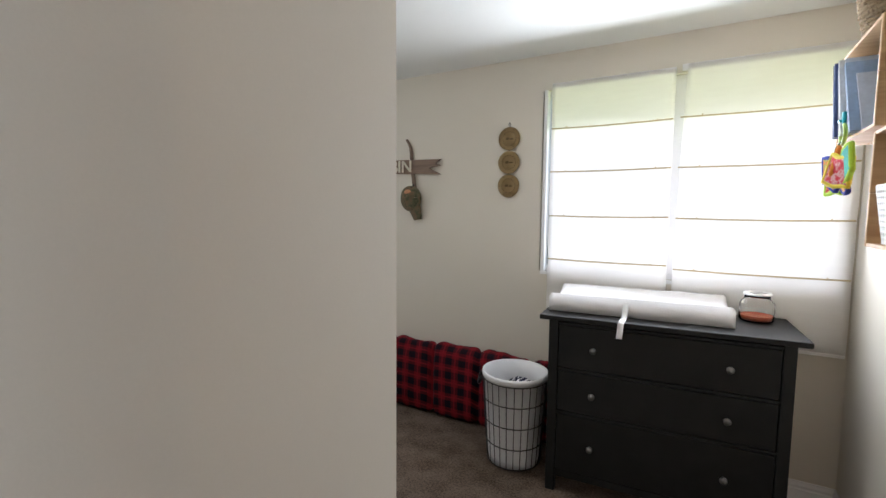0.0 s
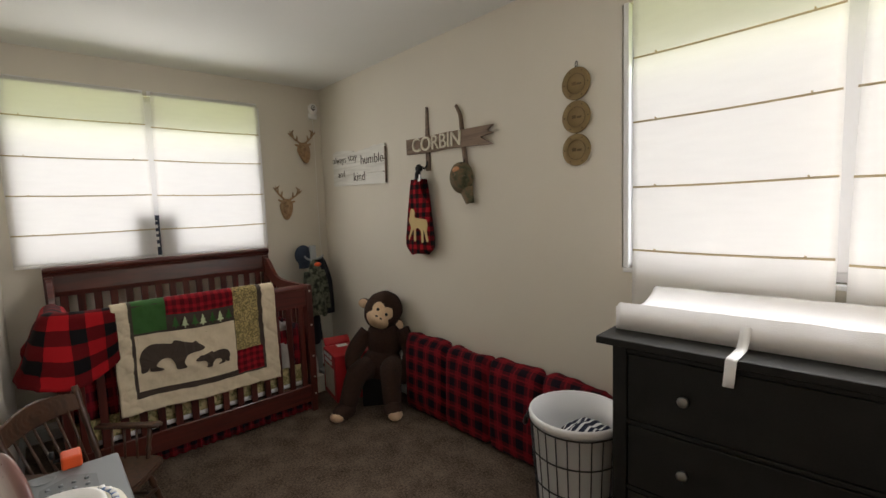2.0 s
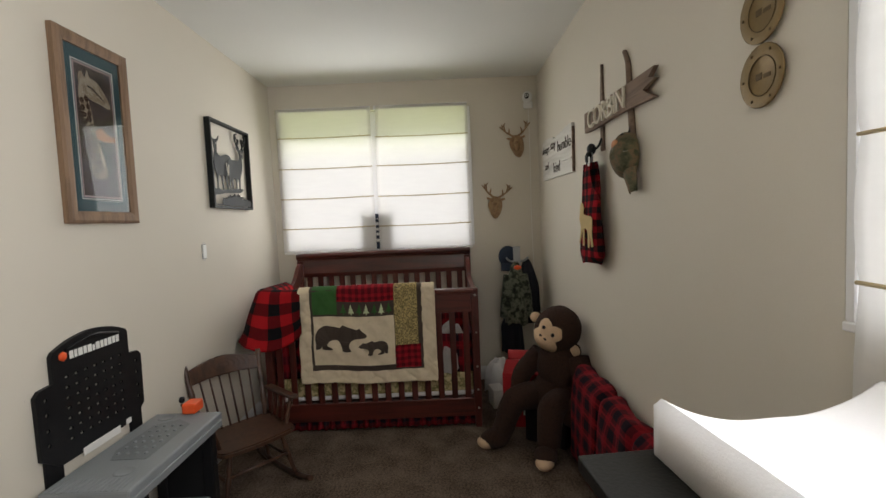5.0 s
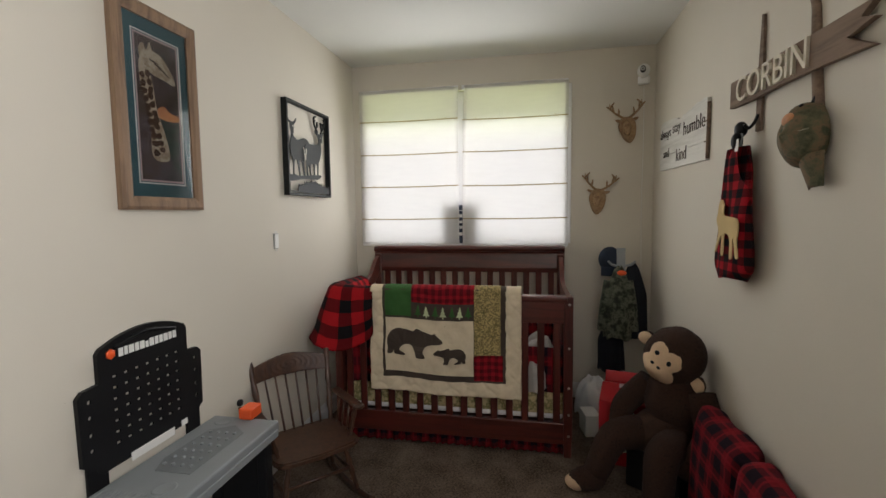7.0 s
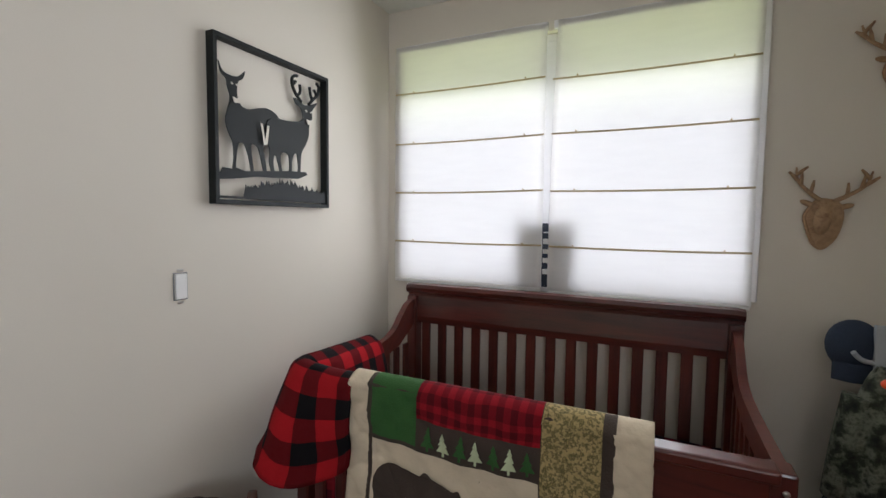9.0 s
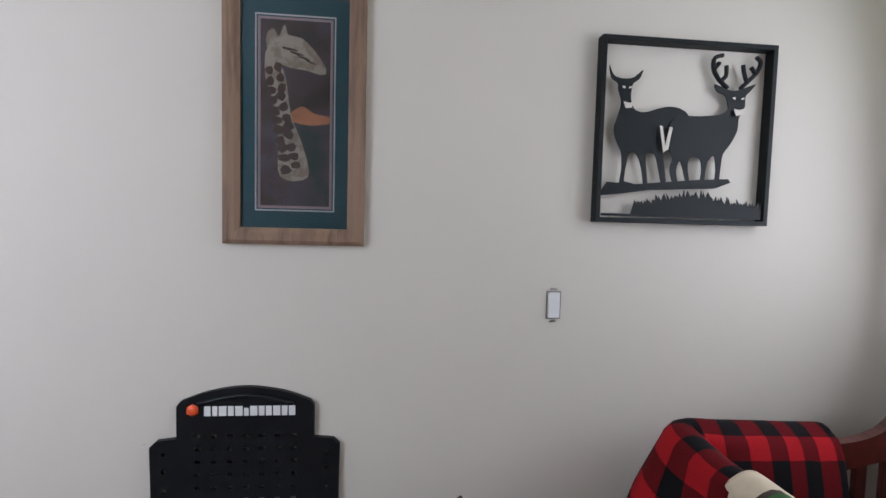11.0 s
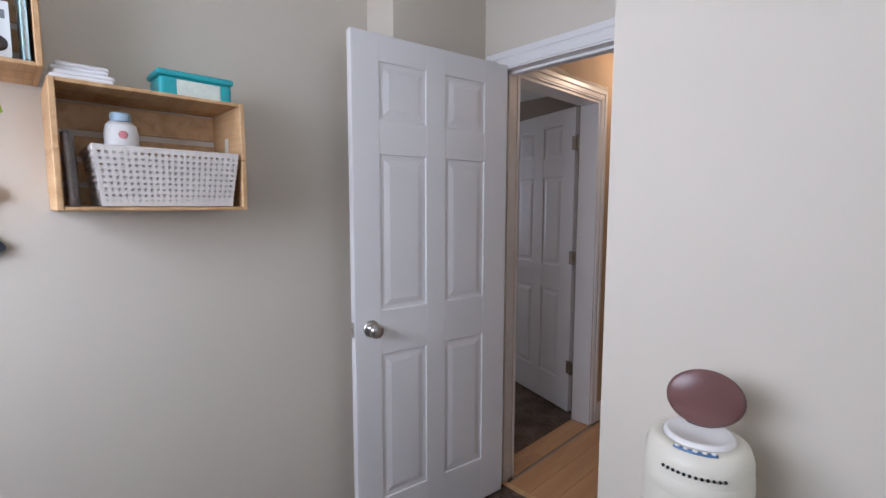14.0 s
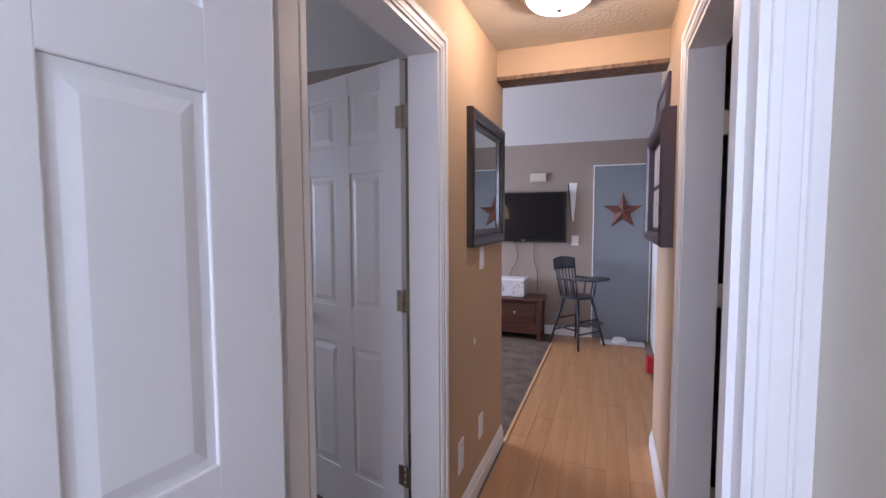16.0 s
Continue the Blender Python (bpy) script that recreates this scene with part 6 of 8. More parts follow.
def name_board():
    root = thing("name_board", "weathered plank with raised cream letters and two coat pegs", "wall sign", on_north(-2.095, 1.812, 0.012, -0.5))
    def plank(bm):
        out = [(-0.395, -0.050), (-0.2, -0.055), (0.0, -0.050), (0.2, -0.054), (0.398, -0.062), (0.330, -0.030), (0.300, -0.012), (0.398, 0.004), (0.350, 0.020), (0.398, 0.048), (0.2, 0.050), (0.0, 0.053), (-0.2, 0.049), (-0.395, 0.052)]
        slab(bm, out, Matrix(), 0.018)
    simple("plank", plank, M["driftwood"], root)
    words("CORBIN", 0.128, 0.010, Matrix.Translation((-0.085, -0.002, 0.024)), "lettering", surface("cream_letter_paint", (0.66, 0.60, 0.48), 0.6, 0.05, 12, 200, 0.05), root)
    simple("peg_stick", lambda bm: slab(bm, [(-0.215, -0.17), (-0.175, -0.17), (-0.178, 0.05), (-0.186, 0.24), (-0.200, 0.245), (-0.212, 0.05)], Matrix.Translation((0, 0, -0.011)), 0.010), M["driftwood"], root)
    def bent(bm):
        pts = curve_pts([(0.165, -0.18, -0.004), (0.145, -0.05, -0.004), (0.130, 0.08, -0.004), (0.122, 0.14, -0.004), (0.105, 0.175, -0.004), (0.085, 0.205, -0.004)], 5)
        pipe(bm, pts, [0.017 - 0.0003 * i for i in range(len(pts))], 8)
    simple("peg_stick", bent, M["driftwood"], root)
    for x, y in ((-0.195, -0.14), (0.16, -0.145)):
        simple("hook", lambda bm: pipe(bm, curve_pts([(x, y + 0.03, 0.0), (x, y, 0.012), (x, y - 0.018, 0.030), (x, y - 0.004, 0.044)], 5), 0.006, 8), M["ink"], root)


name_board()


def gift_sack():
    root = thing("drawstring_sack", "red check flannel sack with a cream moose, hung from a hook", "sack", on_north(-2.345, 1.345, 0.0))
    def cloth(bm):
        def at(u, v):
            a = 2 * math.pi * u
            half = (0.080 + 0.068 * min(1, (1 - v) * 1.3) ** 0.8) * (1 - 0.45 * max(0, 0.10 - v) / 0.10)
            z = -0.255 + 0.50 * v
            dz = 0.012 * noise.noise(Vector((math.cos(a) * 2, v * 3, 1)))
            return Vector((half * math.cos(a) + dz - 0.012 * (1 - v), z + 0.008 * math.sin(a * 2) * (1 - v), 0.050 + 0.040 * math.sin(a) * (0.5 + 0.5 * (1 - v)) + dz))
        sheet(bm, 40, 24, at)
        uv_planar(bm, 0, 1)
        bmesh.ops.holes_fill(bm, edges=[e for e in bm.edges if len(e.link_faces) == 1], sides=0)
    simple("sack_cloth", cloth, M["plaid_sack"], root)
    moose = ((-0.108, 0.02), (-0.095, 0.055), (-0.085, 0.095), (-0.06, 0.11), (-0.035, 0.085), (-0.04, 0.05), (-0.01, 0.04), (0.05, 0.035), (0.095, 0.025), (0.10, -0.02), (0.09, -0.06), (0.105, -0.12), (0.085, -0.125), (0.07, -0.07), (0.055, -0.05), (0.05, -0.125), (0.03, -0.13), (0.03, -0.06), (0.005, -0.035), (-0.03, -0.04), (-0.035, -0.12), (-0.055, -0.12), (-0.055, -0.04), (-0.10, -0.10), (-0.12, -0.115), (-0.085, -0.03))
    def applique(bm):
        pts = curve_pts([(a, b, 0) for a, b in moose], 3, True)
        slab(bm, [(p.x * 0.92 + 0.026, p.y * 0.92 - 0.05) for p in pts], Matrix.Translation((0, 0, 0.088)), 0.004)
    simple("moose_patch", applique, surface("cream_felt", (0.62, 0.46, 0.22), 0.95, 0.05, 14, 200, 0.15), root, "cream felt moose")
    simple("drawstring", lambda bm: [pipe(bm, curve_pts([(s * 0.035, 0.235, 0.06), (s * 0.02, 0.29, 0.05), (0.0, 0.335, 0.035)], 5), 0.005, 6) for s in (-1, 1)], M["grey_plastic"], root)
    simple("knot", lambda bm: (ball(bm, (0, 0.315, 0.045), (0.028, 0.030, 0.022)), ball(bm, (0.006, 0.27, 0.06), (0.024, 0.035, 0.02))), M["ink"], root, "black tied ribbon")
    simple("tag", lambda bm: box(bm, 0.012, 0.040, 0.23, 0.275, 0.066, 0.070, 0.001), M["white_plastic"], root)


gift_sack()


def camo_hat():
    root = thing("baseball_cap", "green and brown camouflage baseball cap hung on a peg", "cap", on_north(-1.945, 1.555, 0.0, 8))
    camo = blotches("camouflage_cloth", [(0.035, 0.04, 0.018), (0.10, 0.095, 0.05), (0.17, 0.11, 0.06), (0.05, 0.06, 0.03)], 24, 0.85, 0.2)
    def crown(bm):
        def at(u, v):
            a = 2 * math.pi * u
            r = 0.085 * max(0.0, math.sin(math.pi * 0.5 * v)) ** 0.7
            return Vector((r * math.cos(a) * 1.0 - 0.01, 0.02 + r * math.sin(a) * 1.15, 0.010 + 0.085 * (1 - v) ** 0.6 * (1 + 0.1 * noise.noise(Vector((u * 5, v * 3, 0))))))
        sheet(bm, 28, 10, at)
    simple("crown", crown, camo, root)
    simple("brim", lambda bm: sheet(bm, 12, 8, lambda u, v: Vector((0.015 + (u - 0.5) * 0.12 * (1 - 0.45 * v) + 0.02 * v, -0.045 - 0.100 * v, 0.028 + 0.03 * math.sin(math.pi * u) * (1 - 0.5 * v)))), camo, root, "", 0.004)
    simple("patch", lambda bm: ball(bm, (0.0, 0.068, 0.078), (0.030, 0.018, 0.010)), M["sunset"], root, "small orange front patch")


camo_hat()


def brass_plates():
    root = thing("brass_plates", "three round brass plates hung in a chain on the wall", "wall decoration", on_north(-1.178, 1.81, 0.004))
    brass = surface("aged_brass", (0.22, 0.15, 0.065), 0.5, 0.12, 10, 120, 0.05, metal=0.5)
    dark = surface("brass_patina", (0.10, 0.065, 0.022), 0.6, 0.1, 12, 100, 0.02, metal=0.5)
    for i, y in enumerate((0.155, 0.0, -0.155)):
        p = simple("plate", lambda bm: lathe(bm, ((0, 0.004), (0.042, 0.004), (0.048, 0.008), (0.052, 0.008), (0.074, 0.012), (0.0765, 0.010), (0.0765, 0.007), (0.050, 0.002), (0, 0.0)), 40, Matrix.Translation((0, y, 0))), brass, root)
        simple("rim_line", lambda bm: pipe(bm, [(0.047 * math.cos(k * math.pi / 16), y + 0.047 * math.sin(k * math.pi / 16), 0.0085) for k in range(32)], 0.0013, 5, 0, True), dark, p)
        for k in range(6):
            a = k * math.pi / 3
            simple("stud", lambda bm: ball(bm, (0.064 * math.cos(a), y + 0.064 * math.sin(a), 0.0108), (0.004, 0.004, 0.002), u=8, v=6), dark, p)
        for k, (x0, x1) in enumerate(((-0.026, -0.004), (0.0, 0.026))):
            simple("engraved_bar", lambda bm: box(bm, x0, x1, y - 0.006, y + (0.010 if k == 0 else 0.004), 0.0041, 0.0052, 0.0005, 1), dark, p)
    simple("chain", lambda bm: (pipe(bm, [(0.006 * math.cos(k * math.pi / 6), 0.245 + 0.015 * math.sin(k * math.pi / 6), 0.004) for k in range(12)], 0.0018, 6, 0, True), rod(bm, (0, 0.228, 0.004), (0, 0.234, 0.004), 0.003)), M["wire"], root)
    for y in (0.078, -0.078):
        simple("link", lambda bm: rod(bm, (0, y - 0.010, 0.006), (0, y + 0.010, 0.006), 0.003), M["wire"], root)


brass_plates()


ON_W = Matrix(((0, 0, 1, 0), (1, 0, 0, 0), (0, 1, 0, 0), (0, 0, 0, 1)))


def on_west(y, z, off=0.0, roll=0.0):
    return Matrix.Translation((WX + off, y, z)) @ ON_W @ Matrix.Rotation(radians(roll), 4, "Z")


def deer_head(m):
    root = thing("deer_trophy", "small carved wooden deer head with antlers on the wall", "wall decoration", m, "wooden deer heads")
    bark = blotches("burl_wood", [(0.20, 0.11, 0.055), (0.40, 0.26, 0.14), (0.28, 0.17, 0.085)], 30, 0.75, 0.4)
    def head(bm):
        out = curve_pts([(-0.060, -0.02, 0), (-0.035, 0.035, 0), (0.0, 0.045, 0), (0.040, 0.030, 0), (0.055, -0.02, 0), (0.045, -0.09, 0), (0.012, -0.135, 0), (-0.020, -0.12, 0), (-0.045, -0.07, 0)], 3, True)
        slab(bm, [(p.x, p.y) for p in out], Matrix(), 0.022)
        bmesh.ops.bevel(bm, geom=[e for e in bm.edges if len(e.link_faces) == 2 and e.calc_face_angle(0) > 1.0], offset=0.007, segments=2, affect="EDGES")
        ball(bm, (-0.005, -0.03, 0.02), (0.026, 0.055, 0.022))
    simple("head", head, bark, root)
    for s in (-1, 1):
        def antler(bm):
            main = curve_pts([(s * 0.018, 0.035, 0.012), (s * 0.060, 0.065, 0.016), (s * 0.095, 0.10, 0.020), (s * 0.105, 0.145, 0.018)], 5)
            pipe(bm, main, [0.009 - 0.0004 * i for i in range(len(main))], 7)
            for i, (dx, dy) in ((4, (-0.004, 0.045)), (8, (0.004, 0.045)), (10, (0.030, 0.028)), (12, (-0.028, 0.030))):
                p = main[i]
                pipe(bm, [p, p + Vector((s * dx * 0.6, dy * 0.6, 0.004)), p + Vector((s * dx, dy, 0.002))], [0.0075, 0.006, 0.0035], 6)
        simple("antler", antler, bark, root)
        simple("ear", lambda bm: ball(bm, (0, 0, 0), (0.026, 0.010, 0.006), Matrix.Translation((s * 0.052, 0.022, 0.010)) @ Matrix.Rotation(radians(s * 20), 4, "Z")), bark, root)


deer_head(on_west(2.690, 1.955, 0.001, 6))
deer_head(on_west(2.505, 1.470, 0.001, -6))

mon = thing("baby_monitor", "white wall-mounted baby monitor camera with a dark lens", "camera", pose(WX + 0.002, 2.795, 2.262, 0, 0, -18))
simple("base", lambda bm: box(bm, 0.0, 0.03, -0.038, 0.038, -0.055, 0.0, 0.012, 3), M["white_plastic"], mon)
simple("camera_head", lambda bm: ball(bm, (0.042, 0, 0.028), (0.042, 0.040, 0.046), u=20, v=14), M["white_plastic"], mon)
simple("lens_face", lambda bm: lathe(bm, ((0, 0.006), (0.014, 0.006), (0.022, 0.002), (0.024, -0.004), (0, -0.004)), 20, pose(0.084, 0, 0.030, 0, 88, 0), 0, 0.75), M["ink"], mon, "black lens")
simple("lens_ring", lambda bm: lathe(bm, ((0.007, 0.0065), (0.011, 0.009), (0.013, 0.0065)), 16, pose(0.084, 0, 0.030, 0, 88, 0)), M["white_plastic"], mon)
simple("cable", lambda bm: pipe(bm, curve_pts([(0.004, 0.0, -0.055), (0.004, 0.004, -0.4), (0.004, 0.0, -0.9), (0.004, 0.01, -1.5)], 8), 0.0022, 6), M["white_plastic"], mon)

# small sign standing in the gap between the blinds
st = thing("letter_sign", "narrow navy sign with white letters on the window sill", "sign", pose(WX + 0.005, 1.530, WW[2]))
simple("sign_board", lambda bm: box(bm, -0.008, 0.008, -0.125, 0.125, 0.0, 0.285, 0.003), surface("navy_board", (0.025, 0.035, 0.06), 0.7, 0.1, 12, 150, 0.05), st)
for z, hh in ((0.245, 0.006), (0.205, 0.024), (0.160, 0.020), (0.120, 0.022), (0.070, 0.024)):
    simple("letter_bar", lambda bm: box(bm, 0.008, 0.0105, -0.012, 0.012, z - hh / 2, z + hh / 2, 0.001, 1), M["white_plastic"], st, "white letter stroke")

# ---- corner by the crib ----
def coat_rack():
    root = thing("coat_rack", "low grey child coat stand hung with clothes", "coat rack", pose(-3.60, 2.635, 0.004))
    grey = surface("grey_painted_wood", (0.36, 0.38, 0.40), 0.6, 0.05, 8, 150, 0.05)
    simple("pole", lambda bm: box(bm, -0.011, 0.011, -0.027, 0.027, 0.02, 1.105, 0.003), grey, root)
    simple("foot", lambda bm: (box(bm, -0.14, 0.14, -0.02, 0.02, 0, 0.022, 0.004), box(bm, -0.02, 0.02, -0.14, 0.14, 0.0, 0.0215, 0.004)), grey, root)
    for s in (-1, 1):
        simple("peg", lambda bm: pipe(bm, curve_pts([(0.0, s * 0.02, 0.985), (0.02, s * 0.06, 0.995), (0.03, s * 0.085, 1.02)], 4), 0.008, 8), grey, root)


coat_rack()


def garment(name, label, m, w, h, depth, mat, seed, flare=1.0):
    """Hanging coat: gathered at the top, fuller below, with folds."""
    root = thing(name, label, "clothes", m)
    def cloth(bm):
        def at(u, v):
            a = 2 * math.pi * u
            k = (0.22 + 0.78 * min(1.0, v * 2.4) ** 0.6) * (1 + (flare - 1) * v)
            f = 1 + 0.22 * noise.noise(Vector((math.cos(a) * 2.2, math.sin(a) * 2.2, v * 1.5 + seed))) + 0.07 * math.sin(a * 7 + seed)
            return Vector((depth * k * f * math.sin(a), w * k * f * math.cos(a), -h * v + 0.03 * noise.noise(Vector((math.cos(a) * 1.5, math.sin(a) * 1.5, seed)))))
        sheet(bm, 48, 30, at)
    simple("cloth", cloth, mat, root, "", 0.004)
    return root


M["army"] = blotches("army_camouflage", [(0.008, 0.009, 0.007), (0.026, 0.034, 0.020), (0.15, 0.16, 0.115), (0.012, 0.015, 0.010)], 20, 0.9, 0.25)
M["navy"] = surface("navy_cloth", (0.012, 0.014, 0.022), 0.95, 0.2, 12, 200, 0.2)
M["denim"] = surface("denim_blue", (0.022, 0.034, 0.058), 0.95, 0.12, 14, 220, 0.2)
g = garment("camo_jacket", "dark camouflage jacket hanging on the coat stand", pose(-3.535, 2.61, 0.985), 0.066, 0.47, 0.05, M["army"], 2.0, 1.35)
for s in (-1, 1):
    simple("sleeve", lambda bm: pipe(bm, curve_pts([(0.0, s * 0.05, -0.09), (0.01, s * 0.080, -0.25), (0.0, s * 0.098, -0.42)], 6), [0.042 - 0.0008 * i for i in range(13)], 10), M["army"], g)
simple("collar_tag", lambda bm: ball(bm, (0.045, 0.012, -0.030), (0.017, 0.030, 0.018)), M["orange"], g, "red hood lining")
garment("dark_coat", "black coat hanging behind the camouflage jacket", pose(-3.615, 2.715, 1.00), 0.075, 0.50, 0.05, M["navy"], 5.0, 1.15)
garment("dark_trousers", "dark cloth hanging low on the coat stand", pose(-3.585, 2.575, 0.62), 0.075, 0.34, 0.04, M["navy"], 7.0, 1.1)
cp = thing("denim_cap", "blue denim cap hung at the top of the stand", "cap", pose(-3.645, 2.572, 1.03))
simple("crown", lambda bm: ball(bm, (0, 0, 0), (0.055, 0.075, 0.085), u=20, v=12), M["denim"], cp)
simple("brim", lambda bm: sheet(bm, 10, 6, lambda u, v: Vector((0.03 + 0.03 * math.sin(math.pi * u), (u - 0.5) * 0.12, -0.05 - 0.06 * v))), M["denim"], cp, "", 0.004)

red = surface("red_carton", (0.42, 0.012, 0.018), 0.5, 0.06, 8, 150, 0.03)
bx = thing("diaper_box", "red and white printed carton beside the crib", "box", pose(-3.04, 2.585, 0.004, 0, 0, -12))
simple("carton", lambda bm: box(bm, -0.10, 0.20, -0.145, 0.15, 0, 0.345, 0.004), red, bx)
simple("flap", lambda bm: sheet(bm, 4, 6, lambda u, v: Vector((-0.10 - 0.06 * v, -0.13 + 0.2 * u, 0.345 + 0.10 * v - 0.05 * v * v))), red, bx, "", 0.003)
simple("front_panel", lambda bm: box(bm, -0.07, 0.16, -0.1475, -0.1453, 0.04, 0.24), surface("carton_print", (0.52, 0.47, 0.38), 0.6, 0.25, 14, 90, 0.02), bx)
for z, x0, x1 in ((0.315, -0.07, -0.02), (0.315, 0.0, 0.05), (0.315, 0.07, 0.12), (0.272, -0.06, 0.12)):
    simple("print_bar", lambda bm: box(bm, x0, x1, -0.1478, -0.1453, z - 0.014, z + 0.014), M["white_plastic"], bx, "white lettering bar")
simple("print_bar", lambda bm: box(bm, 0.2003, 0.203, -0.02, 0.03, 0.08, 0.30), M["white_plastic"], bx, "white lettering bar")
simple("print_bar", lambda bm: box(bm, -0.08, -0.02, -0.05, 0.03, 0.3452, 0.348), M["white_plastic"], bx, "white label")
sb = thing("small_box", "small dark carton with a white label under the monkey", "box", pose(-2.69, 2.67, 0.004, 0, 0, -37))
simple("carton", lambda bm: box(bm, -0.10, 0.10, -0.13, 0.12, 0, 0.20, 0.004), M["ink"], sb)
simple("label", lambda bm: box(bm, -0.05, 0.04, -0.1325, -0.1302, 0.14, 0.19), M["white_plastic"], sb)
ob = crumple("plastic_bag", "crumpled white plastic bag on the floor behind the crib", "bag", pose(-3.50, 2.46, 0.004), 0.11, 0.24, M["vinyl"], 12)
wb = thing("white_carton", "small white carton beside the crib leg", "box", pose(-3.22, 2.40, 0.004, 0, 0, 10))
simple("carton", lambda bm: box(bm, -0.07, 0.07, -0.045, 0.045, 0, 0.13, 0.004), M["white_plastic"], wb)

# ---- crates and things on the east wall ----
def crate(label, m, H=0.31):
    """Slatted pine crate on its side: local x along the wall, y out of the wall, z up; the open side faces out."""
    root = thing("wooden_crate", label, "crate shelf", m, "pine crates on the wall")
    W, D, t = 0.46, 0.25, 0.014
    p = M["pine"]
    for x in (0, W - t):
        for z0, z1 in ((0.0, 0.1505), (0.1515, H)):
            simple("end_board", lambda bm: box(bm, x, x + t, 0.0, D, z0, z1, 0.002, 1), p, root)
        if x == 0:
            simple("hand_hole", lambda bm: box(bm, x - 0.0006, x + t + 0.0006, D * 0.5 - 0.014, D * 0.5 + 0.014, 0.14, 0.23, 0.0004, 1), M["wall"], root, "hand hold cut through the board")
    for z in (0.0, H - 0.010):
        for y0, y1 in ((0.004, 0.080), (0.086, 0.162), (0.168, D - 0.001)):
            simple("long_slat", lambda bm: box(bm, t + 0.0005, W - t - 0.0005, y0, y1, z, z + 0.010, 0.0015, 1), p, root)
    for z0, z1 in ((0.014, 0.066), (0.082, 0.140), (0.158, 0.214), (0.232, H - 0.015)):
        simple("back_slat", lambda bm: box(bm, t + 0.0005, W - t - 0.0005, 0.001, 0.009, z0, z1, 0.0015, 1), p, root)
    return root


CRATE = 0.965
FACE = Matrix(((0, -1, 0, EX), (1, 0, 0, 0), (0, 0, 1, 0), (0, 0, 0, 1)))


def on_east(y, z, off=0.0):
    """Local x runs along +y, local y out of the wall into the room; heights and places are given for crates of full size."""
    return Matrix.Translation((-off, 1.941 + (y - 1.941) * CRATE, 1.425 + (z - 1.425) * CRATE)) @ FACE @ Matrix.Scale(CRATE, 4)


crate("pine slat crate shelf holding a woven plastic basket", on_east(1.205, 1.398), 0.324)
crate("pine slat crate shelf full of picture books", on_east(1.668, 1.738))


def woven_basket():
    root = thing("plastic_basket", "pale beige plastic basket with a woven grid of holes", "basket", on_east(1.245, 1.410))
    mat = surface("pale_woven_plastic", (0.66, 0.62, 0.57), 0.55, 0.04, 12, 200, 0.03)
    W, H, y0, y1 = 0.328, 0.155, 0.05, 0.236
    def flare(z):
        return 0.018 * z / H
    simple("floor_panel", lambda bm: box(bm, 0.012, W - 0.012, y0 + 0.012, y1 - 0.012, 0.0, 0.006, 0.002), mat, root)
    simple("liner", lambda bm: box(bm, 0.012, W - 0.012, y1 - 0.016, y1 - 0.012, 0.006, H - 0.02, 0.001, 1), surface("pale_lining", (0.50, 0.48, 0.46), 0.9, 0.2, 12, 100, 0.05), root)
    rows, cols = 10, 23
    for r in range(rows):
        z = (H - 0.012) * r / (rows - 1)
        f, hh = flare(z), 0.016 if r in (0, rows - 1) else 0.0105
        def band(bm):
            box(bm, -f, W + f, y1 + f - 0.004, y1 + f, z, z + hh, 0.001, 1)
            box(bm, -f, W + f, y0 - f, y0 - f + 0.004, z, z + hh, 0.001, 1)
            for x in (-f, W + f - 0.004):
                box(bm, x, x + 0.004, y0 - f + 0.0042, y1 + f - 0.0042, z, z + hh, 0.001, 1)
        simple("weave_band", band, mat, root)

    def upright(x, y, dx, dy, across):
        def fill(bm):
            hw = 0.0041
            a, b = Vector((x, y, 0.003)), Vector((x + dx, y + dy, H))
            u = Vector((1, 0, 0)) if across else Vector((0, 1, 0))
            n = Vector((0, 1, 0)) if across else Vector((1, 0, 0))
            vs = [bm.verts.new(p + u * i * hw + n * k * 0.0016) for p in (a, b) for i, k in ((-1, -1), (1, -1), (1, 1), (-1, 1))]
            for k in range(4):
                bm.faces.new((vs[k], vs[(k + 1) % 4], vs[4 + (k + 1) % 4], vs[4 + k]))
            bm.faces.new(vs[3::-1]), bm.faces.new(vs[4:])
        return fill
    for c in range(cols):
        x = 0.006 + (W - 0.012) * c / (cols - 1)
        k = (x - W / 2) / (W / 2)
        simple("weave_upright", upright(x, y1 - 0.0017, k * flare(H), flare(H), True), mat, root)
    for s, x in ((-1, 0.0035), (1, W - 0.0035)):
        for c in range(12):
            y = y0 + 0.01 + (y1 - y0 - 0.02) * c / 11
            simple("weave_upright", upright(x, y, s * flare(H), 0, False), mat, root)


woven_basket()
bt = thing("lotion_bottle", "white plastic baby powder bottle with a pale blue cap", "bottle", on_east(1.512, 1.4175) @ Matrix.Translation((0, 0.175, 0)))
simple("bottle", lambda bm: lathe(bm, ((0, 0), (0.036, 0), (0.040, 0.006), (0.041, 0.19), (0.036, 0.212), (0.026, 0.222), (0, 0.223)), 28, Matrix(), 0, 0.7), M["white_plastic"], bt)
simple("cap", lambda bm: lathe(bm, ((0.024, 0.222), (0.025, 0.24), (0.022, 0.246), (0, 0.247)), 24), surface("pale_blue_plastic", (0.42, 0.58, 0.70), 0.4, 0.03, 12, 200, 0.0), bt)
simple("pink_mark", lambda bm: ball(bm, (0.0, 0.0282, 0.185), (0.011, 0.002, 0.011), u=12, v=8), surface("pink_ink", (0.60, 0.22, 0.24), 0.5, 0.05, 20, 100, 0.0), bt)
